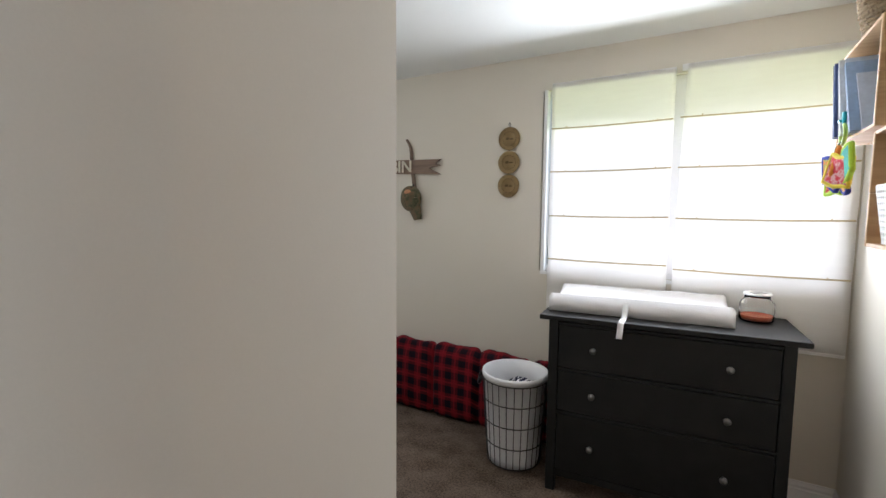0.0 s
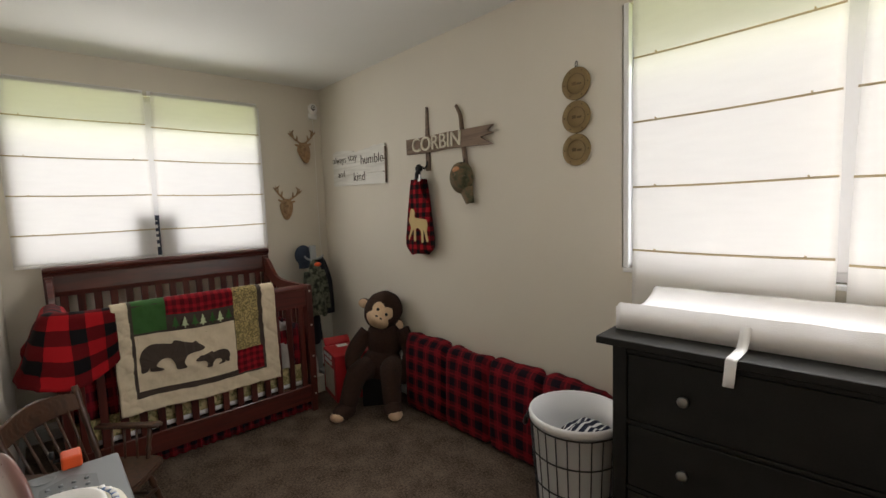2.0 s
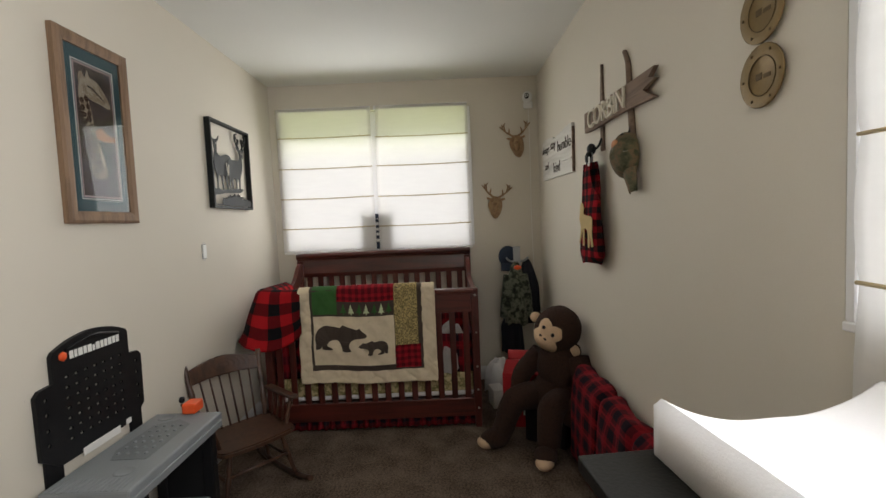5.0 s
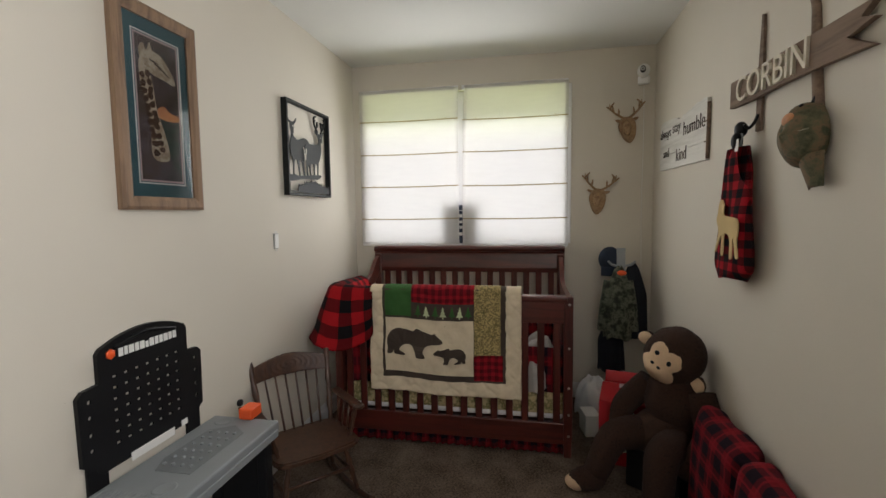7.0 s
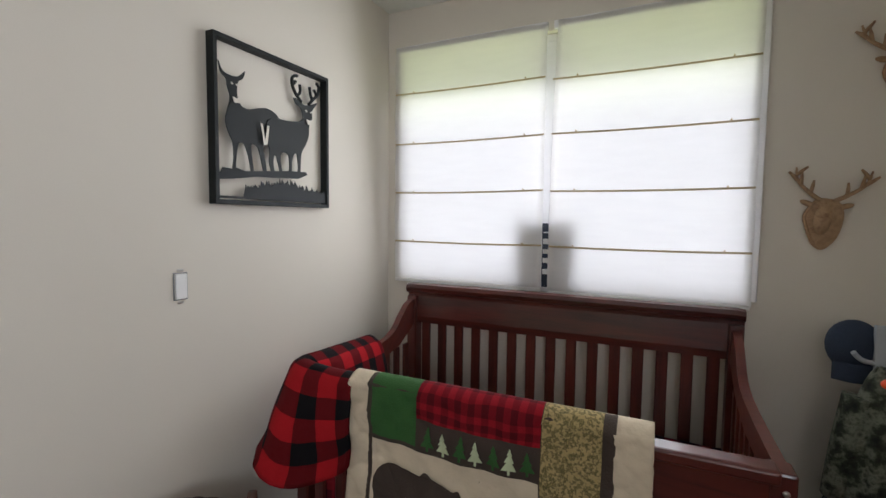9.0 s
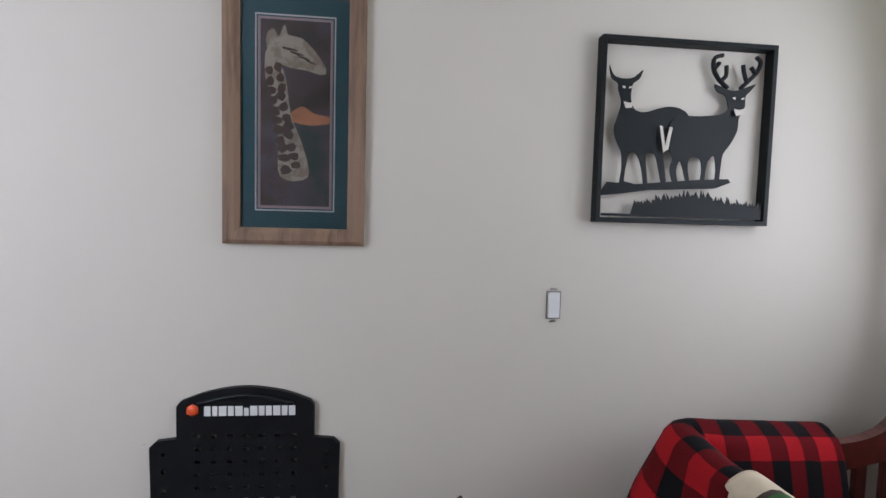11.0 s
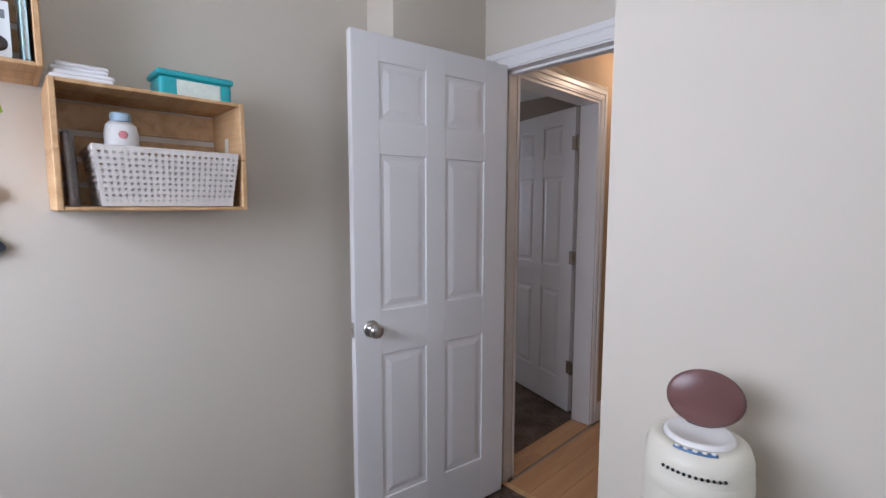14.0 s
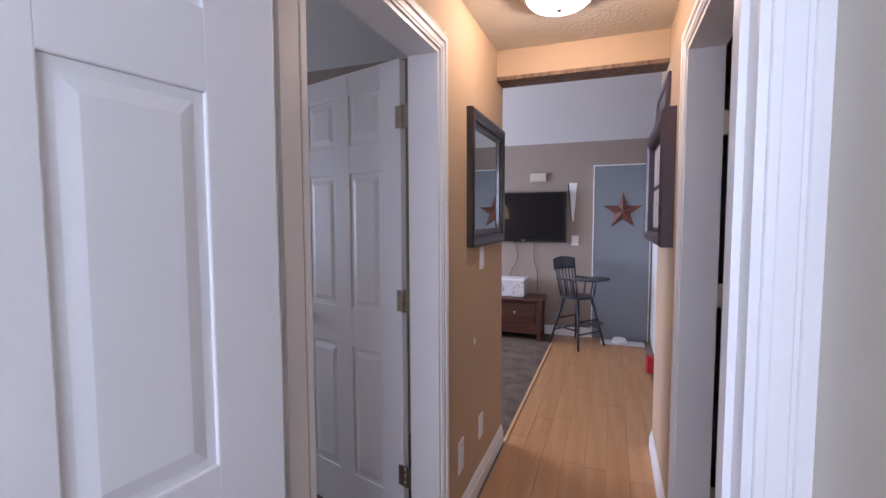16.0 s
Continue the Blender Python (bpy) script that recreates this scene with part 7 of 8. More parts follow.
bag = thing("clear_packet", "small clear packet of toiletries tucked beside the basket", "packet", on_east(1.632, 1.410) @ Matrix.Translation((0, 0.15, 0)))
simple("packet", lambda bm: sheet(bm, 8, 12, lambda u, v: Vector((0.02 * math.sin(u * 9) * 0.4 - 0.01 + 0.005 * v, 0.06 * (u - 0.5), 0.19 * v + 0.006 * math.sin(u * 7)))), surface("grey_packet", (0.36, 0.33, 0.32), 0.3, 0.35, 26, 120, 0.1), bag, "", 0.012)

wp = thing("wipes_tub", "turquoise plastic wipes tub with a white label on the crate", "tub", on_east(1.215, 1.7225) @ Matrix.Translation((0.0, 0.06, 0)))
teal = surface("turquoise_plastic", (0.03, 0.40, 0.44), 0.35, 0.03, 10, 200, 0.01)
simple("tub", lambda bm: box(bm, 0, 0.20, 0, 0.12, 0, 0.066, 0.012, 3), teal, wp)
simple("lid", lambda bm: box(bm, -0.006, 0.206, -0.006, 0.126, 0.064, 0.082, 0.007, 3), teal, wp)
simple("label", lambda bm: box(bm, 0.035, 0.155, 0.1195, 0.1212, 0.010, 0.058, 0.0006, 1), surface("white_green_label", (0.68, 0.76, 0.68), 0.5, 0.12, 30, 150, 0.0), wp)
for i in range(4):
    nap = simple("folded_diaper", lambda bm: box(bm, 0, 0.13 - 0.006 * i, 0, 0.18 - 0.01 * i, 0, 0.012, 0.005, 3), M["vinyl"])
    nap.matrix_basis = on_east(1.530, 1.7225 + 0.0125 * i) @ pose(0.004 * i, 0.05, 0, 0, 0, 3 * (i % 2))
    tagged(nap, "white folded diaper stacked on the pine crate", "diaper", "folded diapers")


def book(label, y, z, w, h, th, lean, colour, depth_off, spine=None):
    root = thing("picture_book", label, "book", on_east(y, z) @ pose(0, depth_off, 0, 0, lean, 0), "picture books in the crate")
    simple("cover", lambda bm: (box(bm, 0, 0.003, 0, w, 0, h, 0.0008, 1), box(bm, th - 0.003, th, 0, w, 0, h, 0.0008, 1), box(bm, 0.003, th - 0.003, 0.0, 0.003, 0, h)), surface("book_cover", colour, 0.35, 0.18, 9, 60, 0.01), root)
    simple("page_block", lambda bm: box(bm, 0.003, th - 0.003, 0.003, w - 0.004, 0.004, h - 0.004), M["whiteboards"], root)
    return root


rows = [(1.800, 0.235, 0.235, 0.008, 32, (0.60, 0.64, 0.74)), (1.822, 0.26, 0.28, 0.012, 29, (0.34, 0.46, 0.66)), (1.845, 0.24, 0.26, 0.010, 27, (0.30, 0.50, 0.16)), (1.866, 0.255, 0.29, 0.014, 24, (0.55, 0.62, 0.74)), (1.888, 0.27, 0.285, 0.010, 22, (0.66, 0.68, 0.70)), (1.908, 0.245, 0.28, 0.012, 20, (0.62, 0.60, 0.18)), (1.930, 0.265, 0.27, 0.016, 18, (0.66, 0.69, 0.72)), (1.956, 0.275, 0.275, 0.018, 16, (0.03, 0.06, 0.20))]
for y, w, h, th, lean, c in rows:
    book("thin picture book leaning in the pine crate", y, 1.7495, w, h, th, lean, c, 0.012)
book("pale blue picture book standing against the crate end", 1.690, 1.7495, 0.22, 0.245, 0.012, 0, (0.45, 0.66, 0.70), 0.02)
pl = thing("navy_plush", "small navy plush toy sitting among the books", "stuffed toy", on_east(1.782, 1.7495) @ Matrix.Translation((0, 0.16, 0)))
simple("plush_body", lambda bm: (ball(bm, (0, 0, 0.055), (0.062, 0.05, 0.056)), ball(bm, (-0.015, 0.01, 0.135), (0.040, 0.036, 0.048))), surface("navy_plush", (0.010, 0.014, 0.045), 1.0, 0.2, 30, 200, 0.3), pl)
cb = thing("lotion_box", "slim white carton with a dark round picture", "box", on_east(1.720, 1.7495) @ Matrix.Translation((0, 0.17, 0)))
simple("carton", lambda bm: box(bm, 0, 0.048, 0, 0.035, 0, 0.135, 0.002), M["white_plastic"], cb)
simple("picture", lambda bm: lathe(bm, ((0, 0), (0.018, 0), (0.018, 0.001), (0, 0.0012)), 18, pose(0.024, 0.035, 0.038, -90, 0, 0)), M["rocker"], cb)
simple("print_bar", lambda bm: box(bm, 0.008, 0.040, 0.0348, 0.0358, 0.095, 0.115, 0.0004, 1), M["grey_plastic"], cb)

wk = thing("wicker_basket", "natural woven seagrass basket on top of the crate", "basket", on_east(1.88, 2.0485) @ Matrix.Translation((0, 0.135, 0)))
straw = blotches("woven_seagrass", [(0.16, 0.10, 0.05), (0.42, 0.31, 0.18), (0.28, 0.19, 0.10)], 60, 0.95, 0.9)
for i in range(14):
    r = 0.105 + 0.020 * math.sin(i / 13 * math.pi * 0.7)
    simple("coil", lambda bm: pipe(bm, [((r + 0.003 * math.sin(k * 3 + i * 1.6)) * math.cos(2 * math.pi * k / 40), (r + 0.003 * math.sin(k * 3 + i * 1.6)) * math.sin(2 * math.pi * k / 40), 0.008 + 0.0135 * i) for k in range(40)], 0.0082, 6, 0, True), straw, wk)
simple("base", lambda bm: lathe(bm, ((0, 0), (0.105, 0.0), (0.106, 0.008), (0, 0.010)), 30), straw, wk)


def cloth_toy():
    root = thing("cloth_blocks", "bright soft cloth baby book hung by a clip", "baby toy", on_east(1.905, 1.675) @ Matrix.Translation((0, 0.272, 0)))
    lime, yellow, blue_c, orange_c = (0.42, 0.66, 0.05), (0.78, 0.62, 0.06), (0.03, 0.05, 0.34), (0.80, 0.26, 0.04)
    cols = [((0.04, 0.34, 0.26), lime, (0.05, 0.42, 0.30)), ((0.62, 0.03, 0.05), yellow, (0.72, 0.42, 0.40)), ((0.78, 0.60, 0.10), blue_c, (0.62, 0.10, 0.06)), ((0.10, 0.40, 0.62), orange_c, (0.75, 0.62, 0.12)), ((0.70, 0.22, 0.04), blue_c, (0.20, 0.45, 0.10)), ((0.58, 0.04, 0.04), lime, (0.70, 0.50, 0.10))]
    for i, (c, edge, spot) in enumerate(cols):
        q = pose(0.036 * (i - 2.5), 0.014 * math.sin(i * 2.1), -0.028 - 0.020 * (i % 3), 12 * math.sin(i * 3), 22 * math.cos(i * 2.2), 25 * math.sin(i * 1.7))
        def page(bm):
            sheet(bm, 10, 10, lambda u, v: Vector(((u - 0.5) * 0.098, 0.010 * math.sin(u * 3 + i) * (v - 0.3), (v - 0.5) * 0.088 + 0.004 * math.sin(u * 6 + i))))
        pg = simple("cloth_page", page, blotches("toy_print", [c, c, spot, c], 38 + 5 * i, 0.85, 0.15), root, "", 0.012)
        pg.matrix_basis = q
        def piping(bm):
            loop = [(k / 8, 0) for k in range(8)] + [(1, k / 8) for k in range(8)] + [(1 - k / 8, 1) for k in range(8)] + [(0, 1 - k / 8) for k in range(8)]
            pipe(bm, [((u - 0.5) * 0.100, 0.010 * math.sin(u * 3 + i) * (v - 0.3), (v - 0.5) * 0.090 + 0.004 * math.sin(u * 6 + i)) for u, v in loop], 0.0085, 6, 0, True)
        simple("edge_binding", piping, surface("toy_binding", edge, 0.85, 0.06, 30, 250, 0.15), pg)
    simple("ring", lambda bm: pipe(bm, [(0.032 * math.cos(k * math.pi / 10), 0.0, 0.075 + 0.032 * math.sin(k * math.pi / 10)) for k in range(20)], 0.006, 8, 0, True), surface("lime_plastic", (0.40, 0.58, 0.10), 0.4, 0.03, 12, 100, 0.0), root, "lime plastic ring")
    simple("clip", lambda bm: (box(bm, -0.010, 0.010, -0.006, 0.006, 0.098, 0.150, 0.005, 2), box(bm, -0.004, 0.014, -0.014, 0.014, 0.115, 0.124, 0.002, 1)), teal, root, "turquoise clip")
    simple("strap", lambda bm: pipe(bm, curve_pts([(0.0, 0, 0.05), (0.01, 0.01, 0.03), (0.0, 0.012, 0.005)], 4), 0.007, 6), M["green_cloth"], root)


cloth_toy()


def anchor():
    m = on_east(2.005, 1.40, 0.0) @ Matrix(((1, 0, 0, 0), (0, 0, 1, 0.002), (0, 1, 0, 0), (0, 0, 0, 1)))
    root = thing("wooden_anchor", "dark painted wooden anchor with rope and brown flukes", "wall decoration", m)
    dark = surface("slate_paint", (0.018, 0.021, 0.030), 0.3, 0.25, 9, 120, 0.1)
    brown = timber("reddish_carved_wood", (0.42, 0.19, 0.10), (0.22, 0.085, 0.045), 0, 0.5, 4.0, 0.1, 0.1)
    def smooth(pts, n=5):
        return [(p.x, p.y) for p in curve_pts([(a, b, 0) for a, b in pts], n, True)]
    simple("arm", lambda bm: slab(bm, smooth([(-0.242, -0.108), (-0.215, -0.065), (-0.195, -0.05), (-0.190, 0.03), (-0.160, 0.03), (-0.160, -0.04), (-0.120, -0.062), (-0.06, -0.085), (0.04, -0.09), (0.04, -0.118), (-0.06, -0.122), (-0.14, -0.128)]), Matrix(), 0.022), dark, root)
    simple("shank", lambda bm: slab(bm, smooth([(-0.115, -0.09), (-0.075, -0.055), (-0.03, 0.0), (0.02, 0.10), (0.03, 0.20), (0.06, 0.20), (0.055, 0.09), (0.0, -0.03), (-0.05, -0.10)]), Matrix.Translation((0, 0, 0.008)), 0.024), dark, root)
    simple("fluke", lambda bm: slab(bm, smooth([(-0.148, 0.12), (-0.185, 0.085), (-0.225, 0.06), (-0.235, 0.035), (-0.205, 0.022), (-0.160, 0.026), (-0.135, 0.03), (-0.125, 0.05), (-0.145, 0.075)], 4), Matrix(), 0.026), brown, root)
    simple("fluke", lambda bm: slab(bm, smooth([(0.03, -0.13), (0.045, -0.145), (0.10, -0.15), (0.14, -0.115), (0.11, -0.075), (0.05, -0.07), (0.03, -0.085)], 4), Matrix(), 0.026), brown, root)
    simple("stock", lambda bm: slab(bm, smooth([(-0.085, 0.105), (-0.09, 0.13), (-0.06, 0.138), (0.02, 0.128), (0.11, 0.135), (0.12, 0.11), (0.02, 0.104), (-0.05, 0.100)], 4), Matrix.Translation((0, 0, 0.006)), 0.022), brown, root)
    rope = blotches("jute_rope", [(0.38, 0.28, 0.15), (0.52, 0.40, 0.24), (0.30, 0.20, 0.10)], 60, 0.95, 0.8)
    simple("rope", lambda bm: pipe(bm, curve_pts([(-0.05, 0.14, 0.035), (-0.055, 0.10, 0.042), (-0.065, 0.04, 0.036), (-0.078, -0.03, 0.040), (-0.085, -0.07, 0.044), (-0.07, -0.10, 0.040), (-0.055, -0.125, 0.032)], 6), 0.006, 8), rope, root)
    for i in range(4):
        simple("rope_wrap", lambda bm: pipe(bm, [(0.012 + 0.020 * i + 0.004 * math.cos(k * math.pi / 6), 0.115 + 0.020 * math.cos(k * math.pi / 6), 0.018 + 0.020 * math.sin(k * math.pi / 6)) for k in range(12)], 0.0055, 6, 0, True), rope, root)
    simple("rope_knot", lambda bm: ball(bm, (-0.082, -0.055, 0.042), (0.014, 0.018, 0.012)), rope, root)


anchor()

# ---- hall ----
LIGHT_AT = (-0.072, -1.22, HCEIL)
cl = thing("ceiling_light", "frosted glass dome ceiling light with a brass rim", "ceiling light", pose(*LIGHT_AT))
simple("rim", lambda bm: lathe(bm, ((0.0, 0.0), (0.165, 0.0), (0.170, -0.010), (0.160, -0.026), (0.140, -0.032), (0.136, -0.028), (0.0, -0.022)), 40), surface("satin_brass", (0.60, 0.50, 0.38), 0.3, 0.06, 12, 200, 0.01, metal=0.9), cl)
dome = simple("dome", lambda bm: lathe(bm, ((0.138, -0.026), (0.134, -0.040), (0.115, -0.060), (0.080, -0.075), (0.040, -0.082), (0.0, -0.083)), 40), glow("frosted_glass", (1.0, 0.90, 0.76), 1.6), cl, "lit frosted glass bowl")
simple("finial", lambda bm: lathe(bm, ((0.010, -0.082), (0.009, -0.087), (0.005, -0.091), (0, -0.092)), 14), M["bronze"], cl)
dome.visible_shadow = False

def on_hall_left(y, z):
    """Local x along +y, local y out of the wall into the hall, local z up."""
    return Matrix(((0, -1, 0, HL), (1, 0, 0, y), (0, 0, 1, z), (0, 0, 0, 1)))


mir = thing("hall_mirror", "rectangular mirror in a stepped dark wooden frame", "mirror", on_hall_left(-1.565, 1.595))
espresso = surface("espresso_wood", (0.022, 0.014, 0.012), 0.3, 0.2, 10, 140, 0.03, coat=0.3)
simple("outer_frame", lambda bm: mitred_frame(bm, 0.655, 0.645, 0.052, 0.034), espresso, mir)
simple("inner_frame", lambda bm: mitred_frame(bm, 0.550, 0.540, 0.030, 0.022), espresso, mir)
mg = bpy.data.materials.new("mirror_silver")
mg.use_nodes = True
mg.node_tree.nodes["Principled BSDF"].inputs["Metallic"].default_value = 1.0
mg.node_tree.nodes["Principled BSDF"].inputs["Roughness"].default_value = 0.015
mg.node_tree.nodes["Principled BSDF"].inputs["Base Color"].default_value = (0.86, 0.88, 0.87, 1)
simple("mirror_glass", lambda bm: box(bm, -0.250, 0.250, 0.003, 0.008, -0.245, 0.245), mg, mir)


def wall_plate(name, label, m, w, h, parts=2):
    root = thing(name, label, name.replace("_", " "), m)
    simple("cover_plate", lambda bm: box(bm, -w / 2, w / 2, 0, 0.006, -h / 2, h / 2, 0.003, 2), M["white_plastic"], root)
    if parts == 2:
        for z in (-h * 0.2, h * 0.2):
            simple("socket_face", lambda bm: box(bm, -w * 0.24, w * 0.24, 0.006, 0.009, z - h * 0.13, z + h * 0.13, 0.002, 1), M["vinyl"], root)
    else:
        simple("rocker", lambda bm: box(bm, -w * 0.22, w * 0.22, 0.006, 0.011, -h * 0.30, h * 0.30, 0.002, 1), M["vinyl"], root)


wall_plate("wall_switch", "white wall switch below the hall mirror", on_hall_left(-1.490, 1.205), 0.072, 0.115, 1)
wall_plate("wall_outlet", "white wall outlet near the hall baseboard", on_hall_left(-1.145, 0.325), 0.075, 0.150)
wall_plate("wall_outlet", "white wall outlet low on the hall wall", on_hall_left(-1.478, 0.322), 0.075, 0.125)
patch_ob = simple("filler_patch", lambda bm: oval_patch(bm, ((-0.012, -0.02), (0.010, -0.016), (0.014, 0.012), (0.0, 0.022), (-0.013, 0.008)), Matrix(((0, 0, -1, HL), (1, 0, 0, -1.37), (0, 1, 0, 0.80), (0, 0, 0, 1))), 0.0012), M["trim"])
tagged(patch_ob, "white dab of wall filler on the hall wall", "wall patch")


def brushed_edge(bm):
    rnd = random.Random(4)
    side = [(LY0 - 0.060, LY0 - 0.072 - rnd.uniform(0.0, 0.018), 0.22 + 0.08 * i) for i in range(25)]
    for (a, b, z), (c, d, y) in zip(side, side[1:]):
        bm.faces.new([bm.verts.new((HL - 0.0015, p, q)) for p, q in ((a, z), (b, z), (d, y), (c, y))])
    over = [(LY0 - 0.075 + 0.07 * i, 2.125 + rnd.uniform(0.0, 0.022)) for i in range(11)]
    for (a, z), (b, y) in zip(over, over[1:]):
        bm.faces.new([bm.verts.new((HL - 0.0015, p, q)) for p, q in ((a, 2.10), (a, z), (b, y), (b, 2.10))])


tagged(simple("primer_edge", brushed_edge, M["popcorn"], None, "", 0.0008), "pale unpainted primer edge around the door casing", "wall patch")


def on_hall_right(y, z):
    return Matrix(((0, 1, 0, HR), (-1, 0, 0, y), (0, 0, 1, z), (0, 0, 0, 1)))


frame_dark = surface("plum_black_wood", (0.050, 0.030, 0.038), 0.45, 0.1, 10, 120, 0.03)
cf = thing("collage_frame", "deep dark wooden collage frame of small photos", "picture", on_hall_right(-1.95, 1.585))
simple("box_frame", lambda bm: mitred_frame(bm, 0.96, 0.62, 0.055, 0.062), frame_dark, cf)
simple("backing", lambda bm: box(bm, -0.43, 0.43, 0.004, 0.012, -0.26, 0.26), M["ink"], cf)
for i in range(4):
    for j in range(2):
        simple("photo", lambda bm: box(bm, -0.40 + 0.205 * i, -0.215 + 0.205 * i, 0.012, 0.015, -0.235 + 0.245 * j, -0.015 + 0.245 * j, 0.001, 1), blotches("faded_photo", [(0.10, 0.09, 0.08), (0.50, 0.42, 0.36), (0.25, 0.30, 0.34)], 9 + i + 3 * j, 0.4, 0.02), cf)
uf = thing("hanging_frame", "dark wooden picture frame tilted out from the hall wall", "picture", on_hall_right(-2.0, 2.01) @ pose(0, 0.002, 0, 4, 0, 0))
simple("frame", lambda bm: mitred_frame(bm, 0.56, 0.21, 0.035, 0.022), frame_dark, uf)
simple("picture", lambda bm: box(bm, -0.25, 0.25, 0.003, 0.010, -0.075, 0.075), M["print_dark"], uf)

laminate("board", HR - 0.10, 0.306, -4.8, 0.006, floor_hall, 3)
laminate("board", 0.325, 0.452, LY0 + 0.019, LY1 - 0.019, floor_hall, 5)

# ---- living room beyond the hall ----
FY = -4.80


def on_far(x, z):
    return pose(x, FY, z)


tv = thing("television", "black flat television mounted on the taupe wall", "television", on_far(0.705, 1.423))
simple("cabinet", lambda bm: box(bm, -0.492, 0.492, 0.02, 0.075, -0.296, 0.296, 0.008), M["ink"], tv)
simple("screen", lambda bm: box(bm, -0.468, 0.468, 0.0752, 0.077, -0.262, 0.275), surface("black_screen", (0.006, 0.006, 0.007), 0.07, 0.02, 6, 60, 0.0), tv, "glossy dark screen")
simple("badge", lambda bm: box(bm, -0.02, 0.02, 0.0752, 0.0775, -0.284, -0.276, 0.0006, 1), M["nickel"], tv)
simple("cord", lambda bm: [pipe(bm, curve_pts([(0.12 * s, 0.02, -0.29), (0.10 * s - 0.02, 0.016, -0.5), (0.16 * s, 0.016, -0.68), (0.17 * s, 0.02, -0.92)], 6), 0.004, 6) for s in (-1, 1)], M["wire"], tv)
simple("bracket", lambda bm: box(bm, -0.15, 0.15, 0.0, 0.02, -0.12, 0.12, 0.003), M["wire"], tv)
th = thing("thermostat", "beige wall-mounted door chime box", "chime box", on_far(0.543, 1.894))
simple("cover", lambda bm: box(bm, -0.092, 0.092, 0, 0.035, -0.05, 0.05, 0.006), surface("beige_plastic", (0.55, 0.49, 0.37), 0.5, 0.03, 8, 100, 0.02), th)
pn = thing("felt_pennant", "white and grey felt pennant hung on the wall", "pennant", on_far(0.140, 1.60))
simple("felt", lambda bm: slab(bm, [(0.046, 0.22), (0.004, -0.23), (-0.012, -0.23), (-0.046, 0.22)], Matrix(((1, 0, 0, 0), (0, 0, 1, 0.002), (0, 1, 0, 0), (0, 0, 0, 1))), 0.004), M["vinyl"], pn)
simple("dark_edge", lambda bm: slab(bm, [(0.062, 0.22), (0.048, 0.22), (0.006, -0.23), (0.012, -0.23)], Matrix(((1, 0, 0, 0), (0, 0, 1, 0.002), (0, 1, 0, 0), (0, 0, 0, 1))), 0.005), M["denim"], pn)
wall_plate("wall_switch", "white light switch on the living room wall", on_far(0.108, 1.143), 0.080, 0.115, 1)
pd = setting("door_4", boxes((-0.694, -0.100, FY + 0.001, FY + 0.03, 0.01, 2.0)), surface("blue_grey_paint", (0.205, 0.225, 0.245), 0.6, 0.03, 3, 120, 0.02), "blue-grey painted flush panel door", "door")
setting("trim_panel", boxes((-0.100, -0.088, FY + 0.001, FY + 0.034, 0, 2.012), (-0.706, -0.694, FY + 0.001, FY + 0.034, 0, 2.012), (-0.694, -0.100, FY + 0.001, FY + 0.034, 2.0, 2.012)), M["trim"], "thin white trim around the grey panel", "trim")
star = thing("barn_star", "rusty red metal barn star hung on the grey panel", "wall decoration", on_far(-0.408, 1.480))


def star_fill(bm):
    c = bm.verts.new((0, 0.075, 0))
    back = bm.verts.new((0, 0.034, 0))
    ring = []
    for k in range(10):
        r = 0.215 if k % 2 == 0 else 0.083
        a = math.pi / 2 + k * math.pi / 5
        ring.append(bm.verts.new((r * math.cos(a), 0.034, r * math.sin(a))))
    for k in range(10):
        bm.faces.new((c, ring[k], ring[(k + 1) % 10]))
        bm.faces.new((back, ring[(k + 1) % 10], ring[k]))


simple("star", star_fill, blotches("rusted_tin", [(0.10, 0.035, 0.022), (0.17, 0.055, 0.03), (0.07, 0.03, 0.022)], 14, 0.55, 0.3), star)

mc = thing("media_cabinet", "low reddish brown wooden cabinet under the television", "cabinet", pose(0.445, -4.755, 0.004))
cherry2 = timber("mahogany_wood", (0.085, 0.030, 0.016), (0.035, 0.012, 0.008), 0, 0.4, 3.0, 0.2, 0.05)
simple("top", lambda bm: box(bm, -0.02, 1.10, -0.005, 0.385, 0.455, 0.485, 0.006), cherry2, mc)
simple("body", lambda bm: box(bm, 0.012, 1.06, 0.01, 0.345, 0.075, 0.455, 0.003), cherry2, mc)
for x in (0.0, 1.03):
    for y in (0.005, 0.325):
        simple("leg", lambda bm: box(bm, x, x + 0.04, y, y + 0.04, 0, 0.455, 0.004), cherry2, mc)
for x in (0.06, 0.56):
    dd = simple("drawer", lambda bm: box(bm, x, x + 0.47, 0.345, 0.358, 0.20, 0.435, 0.004), cherry2, mc)
    simple("knob", lambda bm: ball(bm, (x + 0.235, 0.368, 0.32), (0.016, 0.012, 0.016)), M["nickel"], dd)
fb = thing("storage_box", "patterned grey and white fabric box on the cabinet", "box", pose(0.80, -4.58, 0.489))
simple("box_body", lambda bm: box(bm, -0.155, 0.155, -0.12, 0.12, 0, 0.205, 0.010), blotches("grey_medallion_print", [(0.18, 0.20, 0.24), (0.60, 0.60, 0.58), (0.62, 0.61, 0.58), (0.22, 0.25, 0.30)], 16, 0.85, 0.1), fb)
simple("band", lambda bm: box(bm, -0.158, 0.158, -0.123, 0.123, 0.192, 0.212, 0.004), M["vinyl"], fb)


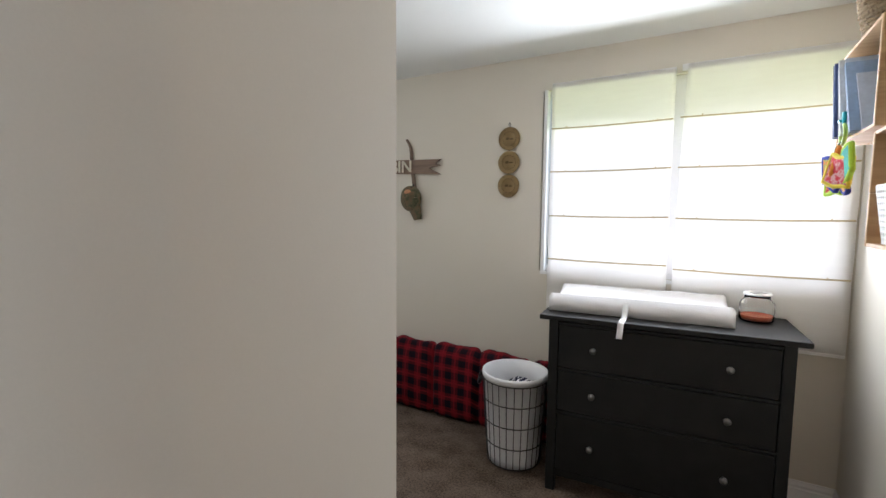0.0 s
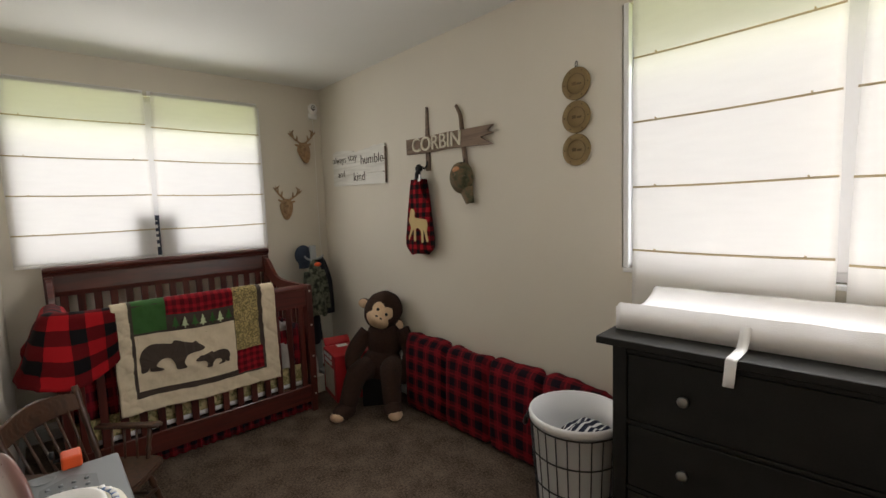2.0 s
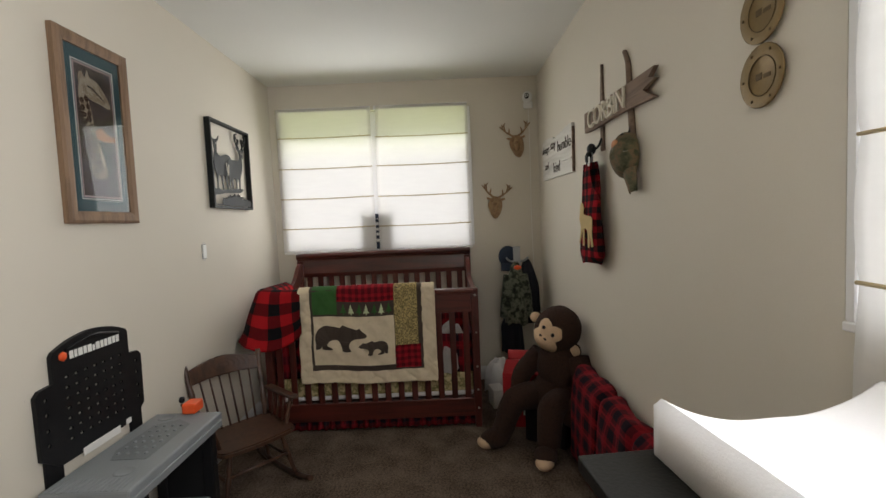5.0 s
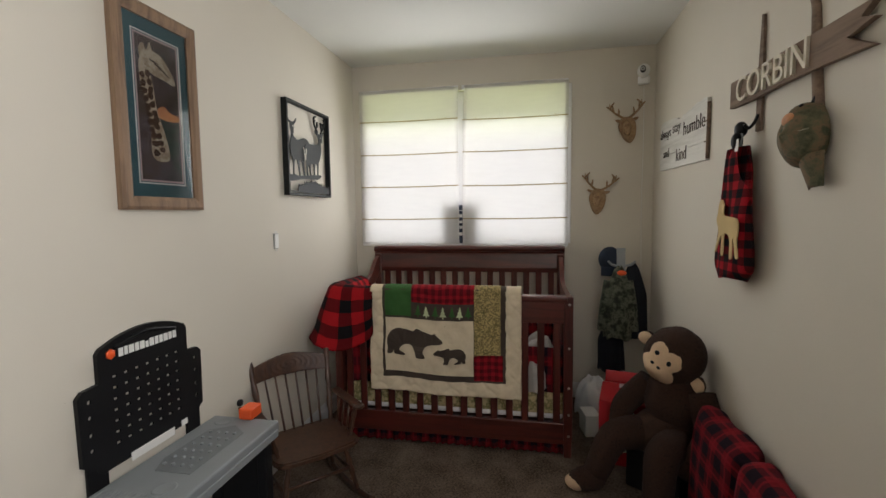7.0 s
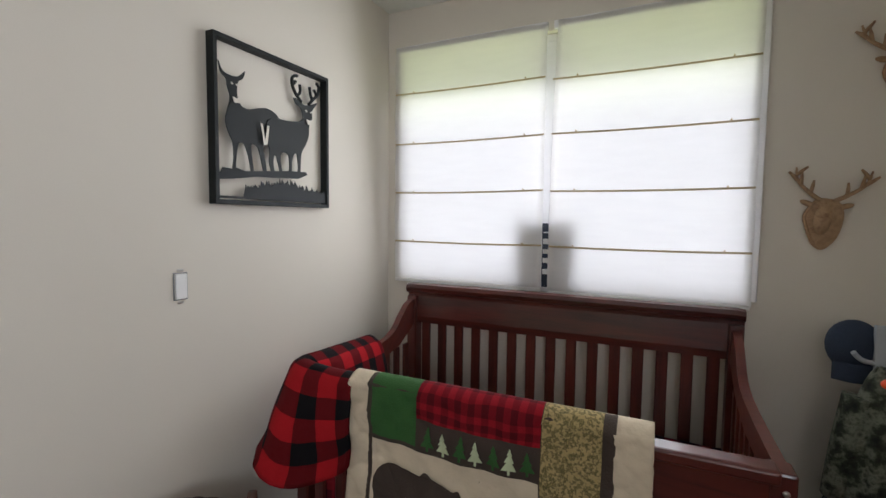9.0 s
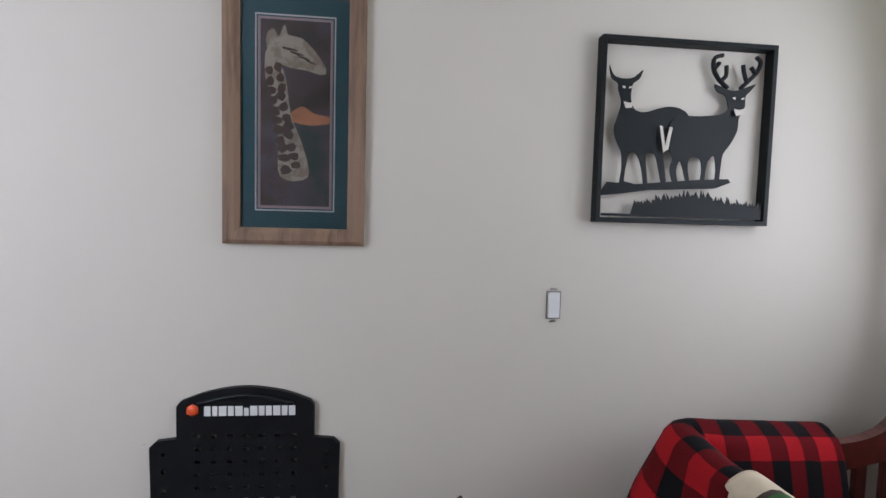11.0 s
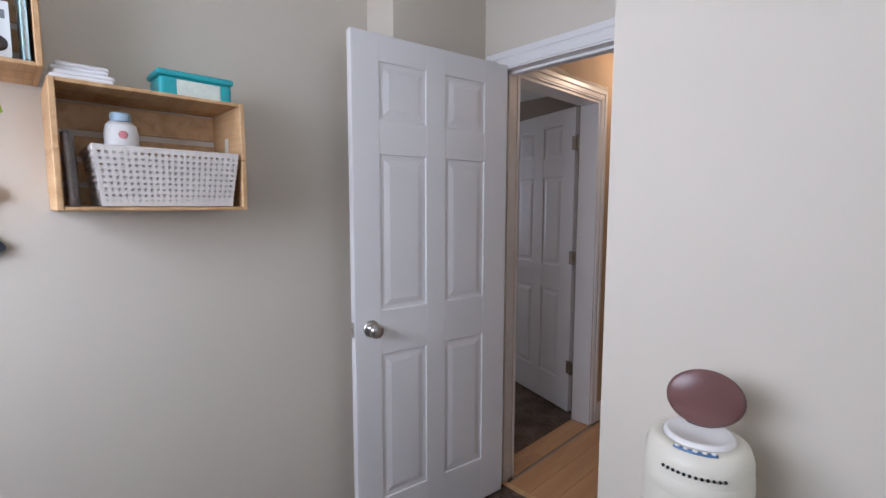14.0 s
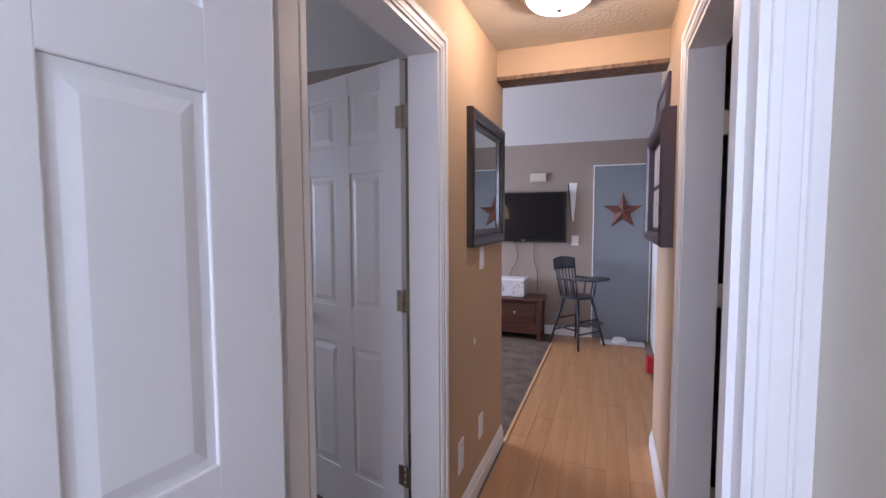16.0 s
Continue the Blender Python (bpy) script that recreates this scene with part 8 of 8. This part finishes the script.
def high_chair():
    root = thing("high_chair", "dark painted wooden high chair with a spindle back and tray", "high chair", pose(0.045, -4.42, 0.004, 0, 0, 52))
    w = surface("black_brown_enamel", (0.028, 0.030, 0.040), 0.35, 0.2, 10, 120, 0.03)
    seat = [(0.16 * math.cos(a * math.pi / 10), 0.155 * math.sin(a * math.pi / 10)) for a in range(20)]
    simple("seat", lambda bm: slab(bm, seat, Matrix.Translation((0, 0, 0.525)), 0.026), w, root)
    for sx in (-1, 1):
        for sy in (-1, 1):
            simple("leg", lambda bm: rod(bm, (sx * 0.105, sy * 0.10, 0.53), (sx * 0.205, sy * 0.205, 0.0), 0.015, 0.012, 10), w, root)
        simple("side_stretcher", lambda bm: (rod(bm, (sx * 0.165, -0.165, 0.20), (sx * 0.165, 0.165, 0.20), 0.009, seg=8)), w, root)
        simple("back_post", lambda bm: rod(bm, (sx * 0.125, -0.12, 0.54), (sx * 0.155, -0.205, 0.93), 0.011, 0.010, 8), w, root)
        simple("arm", lambda bm: rod(bm, (sx * 0.15, -0.17, 0.735), (sx * 0.17, 0.12, 0.735), 0.012, seg=8), w, root)
        for y in (-0.03, 0.07, 0.115):
            simple("arm_spindle", lambda bm: rod(bm, (sx * 0.135, y, 0.54), (sx * 0.165, y, 0.735), 0.008, seg=8), w, root)
    for z, r in ((0.16, 0.172), (0.29, 0.150)):
        simple("front_stretcher", lambda bm: rod(bm, (-r, r, z), (r, r, z), 0.009, seg=8), w, root)
        simple("rear_stretcher", lambda bm: rod(bm, (-r, -r, z), (r, -r, z), 0.009, seg=8), w, root)
    simple("foot_rest", lambda bm: box(bm, -0.15, 0.15, 0.145, 0.235, 0.255, 0.272, 0.004), w, root)
    for i in range(5):
        x = -0.09 + 0.045 * i
        simple("spindle", lambda bm: rod(bm, (x, -0.125, 0.54), (x * 1.15, -0.188, 0.84), 0.007, seg=8), w, root)
    simple("crest_rail", lambda bm: sheet(bm, 16, 6, lambda u, v: Vector((-0.168 + 0.336 * u, -0.19 - 0.03 * math.sin(math.pi * u) - 0.015 * v, 0.83 + (0.115 + 0.025 * math.sin(math.pi * u)) * v))), w, root, "", 0.018)
    tray = curve_pts([(-0.19, 0.10, 0), (-0.19, 0.25, 0), (-0.10, 0.33, 0), (0.10, 0.33, 0), (0.19, 0.25, 0), (0.19, 0.10, 0), (0.0, 0.12, 0)], 5, True)
    simple("tray", lambda bm: slab(bm, [(p.x, p.y) for p in tray], Matrix.Translation((0, 0, 0.742)), 0.018), w, root)


high_chair()
cw = thing("pet_bowl", "white bowl on a pale mat at the foot of the panel", "bowl", pose(-0.40, -4.62, 0.004))
simple("bowl", lambda bm: lathe(bm, ((0, 0.006), (0.075, 0.006), (0.085, 0.012), (0.070, 0.055), (0.062, 0.055), (0.052, 0.020), (0, 0.016)), 24), M["white_plastic"], cw)
mt2 = simple("floor_mat", lambda bm: sheet(bm, 18, 8, lambda u, v: Vector((-0.66 + 0.46 * u, -4.74 + 0.20 * v, 0.004 + 0.006 * abs(noise.noise(Vector((u * 5, v * 4, 1))))))), M["vinyl"], None, "", 0.003)
tagged(mt2, "crumpled white cloth mat on the laminate floor", "mat")
fr = thing("refrigerator", "white refrigerator standing past the grey panel", "refrigerator", pose(-1.02, -4.40, 0.004))
simple("cabinet", lambda bm: box(bm, -0.33, 0.300, -0.33, 0.33, 0.02, 1.72, 0.01), M["white_plastic"], fr)
simple("freezer_door", lambda bm: box(bm, -0.33, 0.300, 0.332, 0.39, 1.20, 1.72, 0.01), M["white_plastic"], fr)
simple("fridge_door", lambda bm: box(bm, -0.33, 0.300, 0.332, 0.39, 0.06, 1.185, 0.01), M["white_plastic"], fr)
for z0, z1 in ((1.24, 1.5), (0.80, 1.14)):
    simple("handle", lambda bm: rod(bm, (0.26, 0.42, z0), (0.26, 0.42, z1), 0.012, seg=10), M["vinyl"], fr)
rt = thing("red_toy", "small red toy lying at the edge of the hall", "toy", pose(-0.70, -3.74, 0.004, 0, 0, 20))
simple("toy_body", lambda bm: slab(bm, [(-0.10, 0.0), (0.08, -0.03), (0.10, 0.05), (-0.02, 0.12)], Matrix(), 0.14), red, rt)
fl = thing("floor_lamp", "lit floor lamp with a warm fabric shade", "floor lamp", pose(1.45, -2.75, 0.004))
simple("base", lambda bm: lathe(bm, ((0, 0), (0.14, 0), (0.14, 0.015), (0.03, 0.03), (0, 0.03)), 28), M["bronze"], fl)
simple("pole", lambda bm: rod(bm, (0, 0, 0.025), (0, 0, 1.62), 0.011, seg=12), M["bronze"], fl)
simple("shade", lambda bm: lathe(bm, ((0.15, 1.40), (0.09, 1.62), (0.088, 1.62), (0.148, 1.40)), 28), glow("lit_lamp_shade", (1.0, 0.62, 0.25), 2.2), fl, "glowing warm lamp shade")
